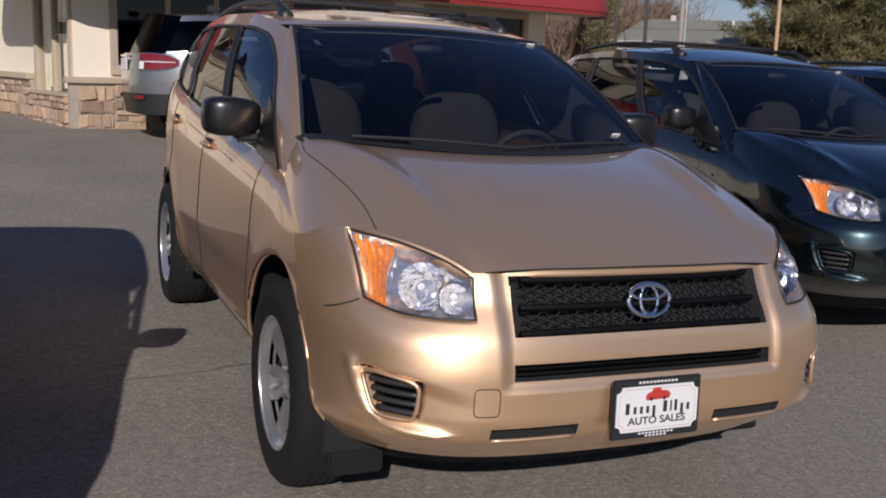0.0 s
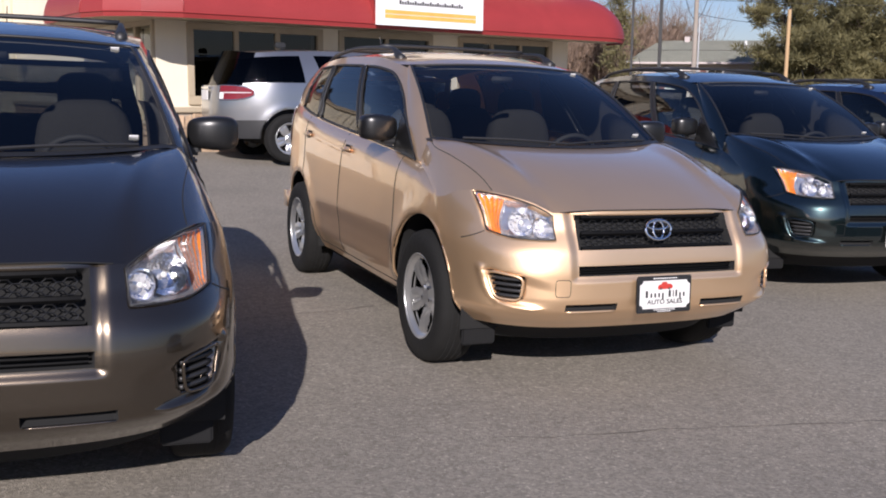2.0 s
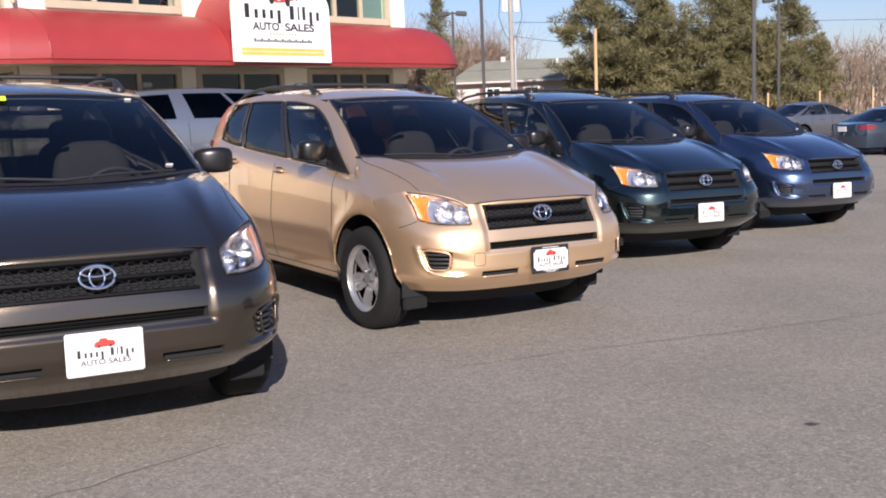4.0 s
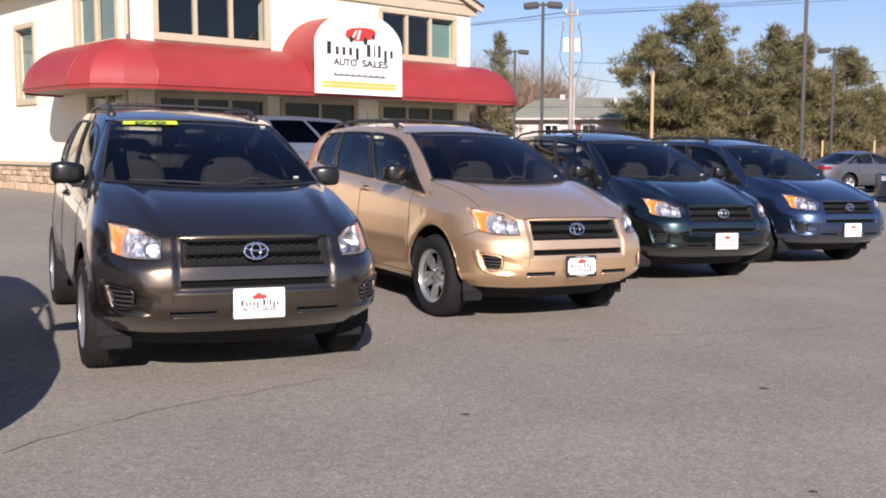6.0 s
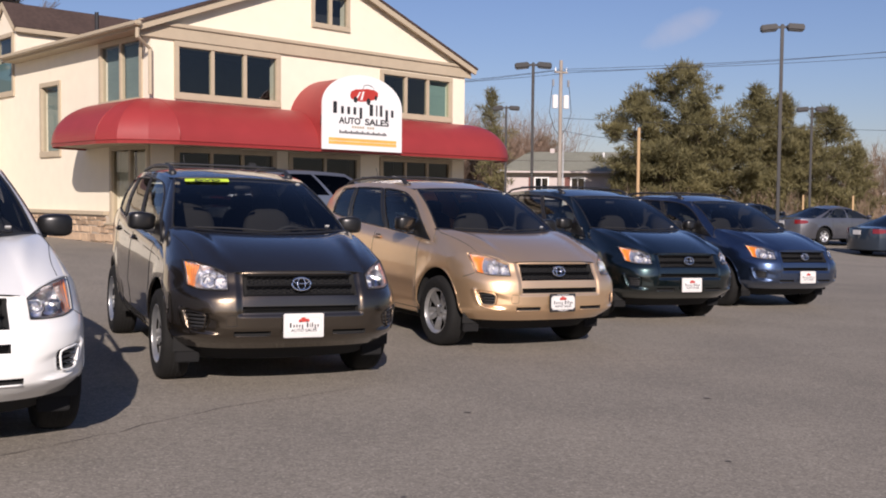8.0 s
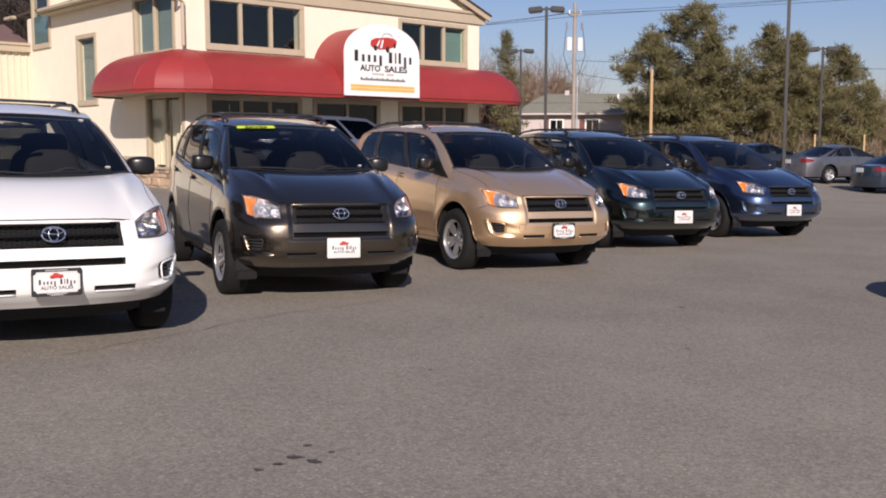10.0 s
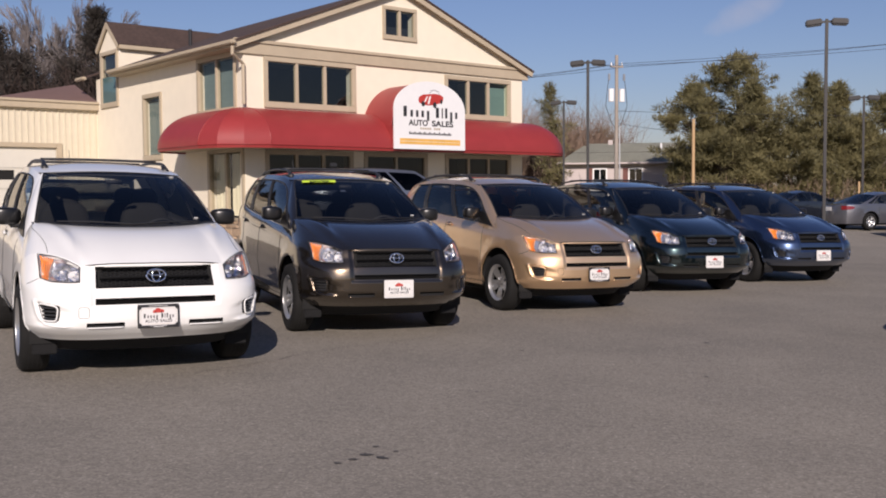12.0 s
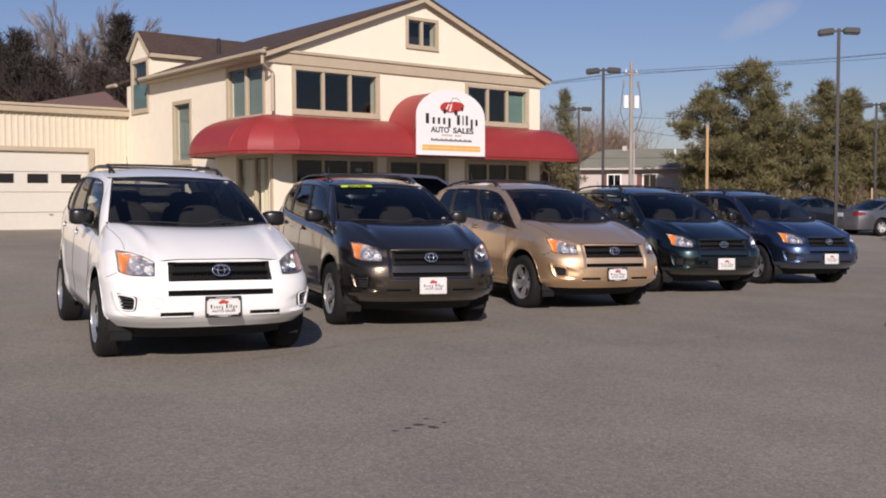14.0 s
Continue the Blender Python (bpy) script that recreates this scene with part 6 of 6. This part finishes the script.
def utility_pole(x, y, h):
    p = thing("utility_pole", pose(x, y, ground_z(x, y), 0, 0, 20), "weathered wooden utility pole with grey transformer cans", "utility pole")
    part("pole", tube(bmesh.new(), (0, 0, 0), (0, 0, h), 0.135, 0.095, 12), M_WOODPOLE, p)
    part("crossarm", boxes((-0.42, -0.05, h - 0.73, 0.42, 0.05, h - 0.63)), M_WOODPOLE, p)
    for s in (-0.36, 0.0, 0.36):
        part("insulator", tube(bmesh.new(), (s, 0, h - 0.62), (s, 0, h - 0.42), 0.05, 0.03, 8), M_GREY, p)
    for s in (-1, 1):
        part("transformer", tube(bmesh.new(), (s * 0.36, 0.0, h - 2.75), (s * 0.36, 0.0, h - 2.0), 0.17, n=18), M_WHITE, p)
        part("cutout", boxes((s * 0.5 - 0.06, -0.05, h - 1.5, s * 0.5 + 0.06, 0.05, h - 1.1), bevel=0.02), M_GREY, p)
        part("drop_wire", path_tube([(s * 0.5, 0, h - 1.2), (s * 0.62, 0, h - 2.0), (s * 0.72, 0, h - 3.0), (s * 0.40, 0, h - 3.9), (s * 0.1, 0, h - 4.3)], 0.02, 5), M_WIRE, p)
    part("conduit", tube(bmesh.new(), (0.15, -0.12, 0), (0.15, -0.12, h - 4.2), 0.045, n=8), M_GREY, p)


utility_pole(8.6, 50.3, 9.5)
yp = thing("yellow_post", pose(12.65, 48.03, ground_z(12.65, 48.03)), "pale yellow wooden service post", "post")
part("post", tube(bmesh.new(), (0, 0, 0), (0, 0, 5.6), 0.095, 0.088, 10), M_YELLOWPOST, yp)


def wire(a, b, sag, r=0.012):
    a, b = Vector(a), Vector(b)
    pts = [tuple(a.lerp(b, t) - Vector((0, 0, sag * 4 * t * (1 - t)))) for t in [i / 20 for i in range(21)]]
    tagged(part("overhead_wire", path_tube(pts, r, 4), M_WIRE), "black overhead power line hung between poles", "wire", "overhead wires")


for za, zb, zc, sx in ((8.95, 10.7, 7.1, -0.7), (9.10, 11.2, 7.35, 0.0), (8.95, 11.5, 7.6, 0.7)):
    wire((8.6 + sx, 50.3 + 0.3 * sx, za), (40.0 + sx, 45.0, zb), 0.35)
    wire((8.6 + sx, 50.3 + 0.3 * sx, za), (-8.0 + sx, 49.0, zc), 0.2)
wire((8.6, 50.3, 5.6), (12.65, 48.03, 4.9), 0.1)
wire((8.6, 50.3, 6.3), (70.0, 52.0, 6.6), 0.6)
wire((5.0, 62.0, 4.3), (70.0, 66.0, 6.0), 0.4)

# ---- the house behind ----
H = thing("house", pose(7.4, 67.6, 0, 0, 0, -10), "white-sided house with a grey-green shingle roof", "house")
part("wall", boxes((0, 0, 0.2, 15, 7, 3.75)), M_HOUSE, H)
bm = bmesh.new()
q = [(-0.5, -0.6, 3.72), (15.5, -0.6, 3.72), (14.0, 3.5, 5.35), (1.6, 3.5, 5.35), (-0.5, 7.6, 3.72), (15.5, 7.6, 3.72)]
qs = [bm.verts.new(p) for p in q]
for f in ((0, 1, 2, 3), (5, 4, 3, 2), (4, 0, 3), (1, 5, 2)):
    bm.faces.new([qs[i] for i in f])
bmesh.ops.solidify(bm, geom=list(bm.faces), thickness=0.12)
part("roof", bm, M_HOUSEROOF, H)
part("fascia", boxes((-0.5, -0.68, 3.60, 15.5, -0.60, 3.73)), M_HOUSE, H)
for x in (2.2, 4.9, 8.3, 11.4):
    w = part("window", boxes((x, -0.06, 1.9, x + 1.1, 0.0, 3.3)), M_WHITE, H)
    part("pane", boxes((x + 0.1, -0.075, 2.0, x + 0.52, -0.062, 3.2), (x + 0.58, -0.075, 2.0, x + 1.0, -0.062, 3.2)), M_PANELOW, w)
    part("shutter", boxes((x - 0.42, -0.05, 1.9, x - 0.04, 0.0, 3.3), ), M_SHUTTER, w)
part("chimney", boxes((3.3, 3.2, 4.6, 3.65, 3.6, 5.6)), M_HOUSE, H)
part("roof_vent", tube(bmesh.new(), (7.4, 2.2, 4.7), (7.4, 2.2, 5.25), 0.09, n=8), M_WHITE, H)

FB = thing("far_building", pose(41.0, 76.0, 0, 0, 0, -28), "long low pale building far off beyond the brush", "building")
part("wall", boxes((0, 0, -1, 16, 8, 2.2)), M_HOUSE, FB)
part("roof", boxes((-0.4, -0.4, 2.2, 16.4, 8.4, 2.5)), M_WHITE, FB)

# ---- trees ----


def clumps(rng, cents, per, size):
    """Small needle slivers laid round the middles of clumps, as one mesh; cents: (place, radius)."""
    n = len(cents) * per
    c = np.repeat(np.array([q[0] for q in cents]), per, axis=0)
    r = np.repeat(np.array([q[1] for q in cents]), per)[:, None]
    o = rng.normal(0, 1, (n, 3))
    o /= np.linalg.norm(o, axis=1)[:, None]
    p = c + o * r * rng.uniform(0.35, 1.15, (n, 1)) * np.array([1, 1, 0.62])
    # needles point outwards from the tuft and a little up
    d = o + rng.normal(0, 0.45, (n, 3)) + np.array([0, 0, 0.45])
    d /= np.linalg.norm(d, axis=1)[:, None]
    e = np.cross(d, rng.normal(0, 1, (n, 3)))
    e /= np.linalg.norm(e, axis=1)[:, None]
    s = size * rng.uniform(0.6, 1.5, (n, 1))
    v = np.stack([p - e * s * 0.085, p + e * s * 0.085, p + d * s], 1).reshape(-1, 3)
    return [tuple(q) for q in v.tolist()], [(3 * i, 3 * i + 1, 3 * i + 2) for i in range(n)]


def conifer(x, y, seed, material, label, leaders, per=80, size=0.30, clump=0.38, droop=0.12, power=2.3):
    """leaders: (dx, dy, height, reach, bare foot, fullness); the crown is widest where fullness says, 0 foot to 1 top."""
    rng = np.random.default_rng(seed)
    tree = thing("pine_tree", pose(x, y, ground_z(x, y)), label, "tree", "evergreens")
    stems, limbs_m, cent = [], [], []
    for dx, dy, h, r, bare, full in leaders:
        fork = Vector((0, 0, h * 0.12))
        tip = Vector((dx, dy, h))
        lead = lambda t: Vector((dx * min(t * 2.2, 1), dy * min(t * 2.2, 1), h * t))
        stems.append(path_tube([(0, 0, -0.2)] + [tuple(lead(t)) for t in (0.1, 0.25, 0.45, 0.7, 0.98)], lambda q, h=h: 0.02 * h * (1.05 - q), 8))
        wave = [(rng.uniform(0.10, 0.26), rng.uniform(2, 6), rng.uniform(0, 6.3), rng.integers(1, 4)) for _ in range(5)]
        count = int(10 * h * (r / 3) ** 0.5)
        for i in range(count):
            t = bare + (1 - bare) * (i + rng.uniform(0, 1)) / count
            az = rng.uniform(0, 2 * math.pi)
            f = (t - bare) / (1 - bare)
            prof = (f / full) ** 0.45 * 0.45 + 0.55 if f < full else max(1 - ((f - full) / (1 - full)) ** power, 0)
            lump = 1 + sum(a * math.sin(k * f * 3 + m * az + ph) for a, k, ph, m in wave) * 0.6
            ln = max(r * prof * lump * rng.uniform(0.50, 1.12), 0.25)
            a = lead(t * 0.97)
            up = ln * (rng.uniform(0.20, 0.60) if f > 0.35 else rng.uniform(-droop, 0.28))
            b = a + Vector((math.cos(az) * ln, math.sin(az) * ln, up))
            sag = Vector((0, 0, -0.06 * ln))
            limbs_m.append(path_tube([tuple(a), tuple(a.lerp(b, 0.55) + sag), tuple(b)], lambda q, ln=ln: 0.010 + 0.016 * ln * 0.4 * (1 - q), 4))
            k = max(2, int(ln / 0.55))
            for g in range(k):
                q = 0.42 + 0.58 * (g + rng.uniform(0.1, 1)) / k if ln > 1.2 else 0.2 + 0.8 * (g + 0.5) / k
                side = rng.normal(0, 0.16 * ln * q, 2)
                cent.append((tuple(a.lerp(b, q) + sag * (1 - abs(2 * q - 1)) + Vector((side[0], side[1], rng.normal(0.04, 0.10)))), clump * rng.uniform(0.6, 1.25)))
    part("trunk", join(*stems), M_BARK, tree, smooth=True)
    part("limb_work", join(*limbs_m), M_BARK, tree)
    part("crown", clumps(rng, cent, per, size), material, tree)
    return tree


conifer(17.3, 57.0, 11, M_NEEDLE, "broad olive-green pine with a forked uneven crown", ((0.4, 0, 10.6, 3.0, 0.18, 0.55), (-2.6, 0.2, 8.7, 2.3, 0.25, 0.5), (1.6, -0.6, 7.4, 3.0, 0.16, 0.45), (-1.0, -1.0, 5.4, 3.4, 0.28, 0.4)))
conifer(22.4, 56.2, 12, M_NEEDLE, "olive-green pine with an uneven top beside the lot", ((0, 0, 9.2, 2.3, 0.10, 0.35), (1.9, 0.4, 8.6, 2.5, 0.12, 0.35), (-0.9, -0.8, 5.4, 2.9, 0.12, 0.35)))
conifer(27.6, 57.5, 14, M_NEEDLE, "broad olive-green pine in the tree row", ((0, 0, 7.9, 3.0, 0.08, 0.35), (-2.0, -0.6, 6.4, 2.6, 0.1, 0.35)))
conifer(31.0, 60.0, 15, M_NEEDLE, "low brownish pine beyond the lamps", ((0, 0, 5.6, 1.7, 0.05, 0.25),), power=1.2)
conifer(19.8, 60.5, 16, M_NEEDLE, "low olive-green pine at the back of the row", ((0, 0, 6.0, 3.0, 0.04, 0.35),))
conifer(14.6, 58.6, 13, M_NEEDLE, "low dark evergreen shrub before the house", ((0, 0, 4.2, 1.9, 0.10, 0.4),))
conifer(5.9, 63.0, 17, M_NEEDLE, "narrow evergreen among leafless trees", ((0, 0, 9.2, 1.5, 0.10, 0.4),), per=36)
conifer(12.2, 79.0, 18, M_NEEDLE, "small evergreen behind the house roof", ((0, 0, 7.0, 1.9, 0.10, 0.4),), per=30)
for k, (x, y, h, r) in enumerate(((-24.0, 40.0, 9.3, 4.6), (-25.9, 41.0, 9.5, 4.8), (-19.0, 40.5, 10.3, 4.0), (-28.2, 39.5, 9.8, 5.0), (-22.2, 38.8, 7.6, 4.6), (-20.8, 41.5, 7.8, 4.6), (-17.4, 41.0, 8.8, 5.0), (-15.6, 41.0, 8.0, 4.6))):
    conifer(x, y, 21 + k, M_SPRUCE, "dark brownish spruce behind the garage roof", ((0, 0, h, r, 0.3, 0.05),), per=48, size=0.26, clump=0.42, droop=0.35, power=0.95)


def bare_tree(x, y, h, seed, material=None, label="leafless tree with fine grey twigs", spread=0.5, twigs=4, girth=0.012, least=0.013):
    rng = random.Random(seed)
    tree = thing("bare_tree", pose(x, y, ground_z(x, y)), label, "tree", "bare trees")
    meshes, fine = [], []

    def grow(p, d, ln, r, depth):
        mid = p + d * ln * 0.5 + Vector((rng.uniform(-1, 1), rng.uniform(-1, 1), 0)) * ln * 0.04
        e = p + d * ln
        (meshes if depth < 3 else fine).append(path_tube([tuple(p), tuple(mid), tuple(e)], lambda q: max(r * (1 - 0.4 * q), least), 5 if depth < 2 else 3))
        if depth >= 5:
            return
        for _ in range(rng.choice((2, 3, 3)) if depth < 4 else twigs):
            nd = (d + Vector((rng.gauss(0, 1), rng.gauss(0, 1), rng.gauss(0.25, 0.5))) * spread).normalized()
            grow(p.lerp(e, rng.uniform(0.55, 1.0)), nd, ln * rng.uniform(0.60, 0.82), r * 0.55, depth + 1)
    grow(Vector((0, 0, -0.1)), Vector((0.03, 0, 1)), h * 0.27, girth * h, 0)
    part("trunk", join(*meshes), material or M_TWIG, tree)
    tagged(part("twig_work", join(*fine), material or M_TWIG, tree), "fine leafless twigs", kind="stuff")
    return tree


for k, (x, y, h) in enumerate(((-27.8, 50.0, 15.5), (-26.4, 51.0, 16.0), (-25.2, 49.5, 15.5), (-24.0, 51.0, 16.0), (-22.9, 50.0, 14.5), (-29.2, 51.0, 13.5), (-20.9, 50.5, 13.0), (-27.1, 52.5, 16.0), (-25.8, 53.0, 16.5), (-24.6, 52.5, 16.0), (-23.4, 53.0, 15.5), (-28.4, 53.5, 15.0), (-22.0, 53.0, 14.0))):
    bare_tree(x, y, h, 30 + k, M_TWIGPALE, "tall leafless tree with upright pale twigs", spread=0.20, twigs=12, girth=0.012, least=0.014)
for k, (x, y, h) in enumerate(((5.2, 70.0, 9.0), (6.8, 73.0, 9.6), (8.4, 72.0, 10.0), (10.2, 76.0, 9.6), (3.4, 69.0, 8.6), (11.8, 77.5, 8.6), (4.4, 72.5, 9.6), (7.4, 69.5, 9.2), (9.4, 74.0, 10.0), (6.0, 75.0, 9.8))):
    bare_tree(x, y, h, 40 + k, M_TWIG, spread=0.36, twigs=7, least=0.016)
bare_tree(22.0, 64.0, 9.4, 50, M_TWIGTAN, spread=0.4)
for k, (x, y, h) in enumerate(((31.5, 65.0, 8.6), (34.0, 66.0, 9.0), (36.8, 65.0, 8.4))):
    bare_tree(x, y, h, 54 + k, M_TWIGTAN, spread=0.42)
bare_tree(40.5, 66.0, 11.0, 51, spread=0.45)
bare_tree(46.0, 70.0, 10.0, 52, spread=0.5)


def brush(name, x0, y0, x1, y1, h, n, seed, material, label):
    """A thicket of leafless stems, too many to count."""
    rng = random.Random(seed)
    ms = []
    for _ in range(n):
        t = rng.random()
        x, y = x0 + (x1 - x0) * t + rng.gauss(0, 0.8), y0 + (y1 - y0) * t + rng.gauss(0, 1.0)
        z = ground_z(x, y)
        p = Vector((x, y, z))
        d = Vector((rng.gauss(0, 0.22), rng.gauss(0, 0.22), 1)).normalized()
        ln = h * rng.uniform(0.5, 1.05)
        e = p + d * ln
        ms.append(path_tube([tuple(p), tuple(p.lerp(e, 0.5)), tuple(e)], lambda q: 0.026 * (1.1 - q), 3))
        for _ in range(5):
            s = p.lerp(e, rng.uniform(0.3, 0.9))
            f = s + (d + Vector((rng.gauss(0, 0.6), rng.gauss(0, 0.6), rng.gauss(0, 0.3)))).normalized() * ln * 0.3
            ms.append(path_tube([tuple(s), tuple(f)], lambda q: 0.013 * (1.2 - q), 3))
    tagged(part(name, join(*ms), material), label, "brush", kind="stuff")


brush("tan_brush", 29.5, 63.5, 47.0, 60.0, 5.8, 1100, 61, M_TWIGTAN, "tan leafless brush along the lot's far edge")
brush("grey_brush", 1.0, 73.5, 13.0, 78.5, 8.6, 1500, 62, M_TWIG, "grey-brown leafless brush behind the house")
brush("brown_brush", -29.0, 37.5, -14.0, 38.5, 7.0, 700, 63, M_TWIGDARK, "brown leafless brush behind the garage")
brush("verge_brush", 14.0, 54.0, 31.0, 57.0, 2.4, 240, 64, M_TWIGTAN, "low dry brush at the foot of the pines")

# far edge: dry verge and fence stakes
tagged(part("verge", grid(lambda u, v: (-60 + 160 * u, 50.5 + 40 * v, ground_z(-60 + 160 * u, 50.5 + 40 * v) + 0.05), 60, 12), M_GRASS, smooth=True), "dry winter grass verge beyond the lot", "grass", kind="structure")
for k in range(9):
    x, y = 24.0 + 2.6 * k, 52.5 - 1.1 * k
    f = tagged(part("fence_stake", boxes((x - 0.05, y - 0.05, ground_z(x, y), x + 0.05, y + 0.05, ground_z(x, y) + 2.1)), M_YELLOWPOST), "pale wooden fence stake at the lot edge", "post", "fence stakes")

# ---- marks on the asphalt ----
M_OIL = mat("dark_oil_stain", (0.060, 0.055, 0.050), 0.7, vary=0.3, size=20)
M_CRACK = mat("crack_filler", (0.10, 0.09, 0.08), 0.9, vary=0.3, size=20)


def blot(x, y, r, seed, long=1.0):
    rng = random.Random(seed)
    bm = bmesh.new()
    ring = []
    for i in range(14):
        t = 2 * math.pi * i / 14
        k = r * 0.72 * rng.uniform(0.5, 1.1)
        px, py = x + k * long * math.cos(t), y + k * math.sin(t)
        ring.append(bm.verts.new((px, py, ground_z(px, py) + 0.004)))
    bm.faces.new(ring)
    tagged(part("oil_stain", bm, M_OIL), "small dark oil stain on the asphalt", "stain", "oil stains")


for k, (x, y, r, lg) in enumerate(((-1.66, -3.70, 0.05, 1.3), (-1.57, -3.76, 0.045, 1.5), (-1.62, -3.52, 0.028, 1.2), (-1.50, -3.62, 0.03, 1.1), (-1.80, -3.88, 0.03, 1.2), (-1.72, -3.80, 0.03, 1.6), (-0.53, 0.08, 0.035, 1.4), (1.38, 0.78, 0.04, 1.4), (-1.0, -1.9, 0.025, 1.2), (0.9, -1.1, 0.03, 1.3))):
    blot(x, y, r, 70 + k, lg)


def crack(pts, seed):
    rng = random.Random(seed)
    line = []
    for a, b in zip(pts, pts[1:]):
        n = max(2, int(math.dist(a, b) / 0.12))
        line += [(a[0] + (b[0] - a[0]) * i / n + rng.gauss(0, 0.012), a[1] + (b[1] - a[1]) * i / n + rng.gauss(0, 0.012)) for i in range(n)]
    vs, fs = [], []
    for i, (x, y) in enumerate(line):
        w = rng.uniform(0.001, 0.005)
        j, k = line[max(i - 1, 0)], line[min(i + 1, len(line) - 1)]
        d = Vector((k[0] - j[0], k[1] - j[1])).normalized()
        for s in (-1, 1):
            px, py = x - d.y * w * s, y + d.x * w * s
            vs.append((px, py, ground_z(px, py) + 0.0035))
        if i:
            fs.append((2 * i - 2, 2 * i - 1, 2 * i + 1, 2 * i))
    tagged(part("asphalt_crack", (vs, fs), M_CRACK), "thin dark crack across the asphalt", "crack", "asphalt cracks")


crack([(-3.4, -1.6), (-2.67, -0.6), (-2.17, 0.13), (-1.2, 1.0)], 81)
crack([(-0.2, 2.1), (0.7, 2.38), (2.4, 2.9), (4.4, 3.6)], 82)
crack([(-2.6, 3.4), (-1.3, 4.3), (-0.7, 4.9)], 83)
crack([(1.6, -3.4), (3.0, -0.6), (4.6, 1.4)], 84)
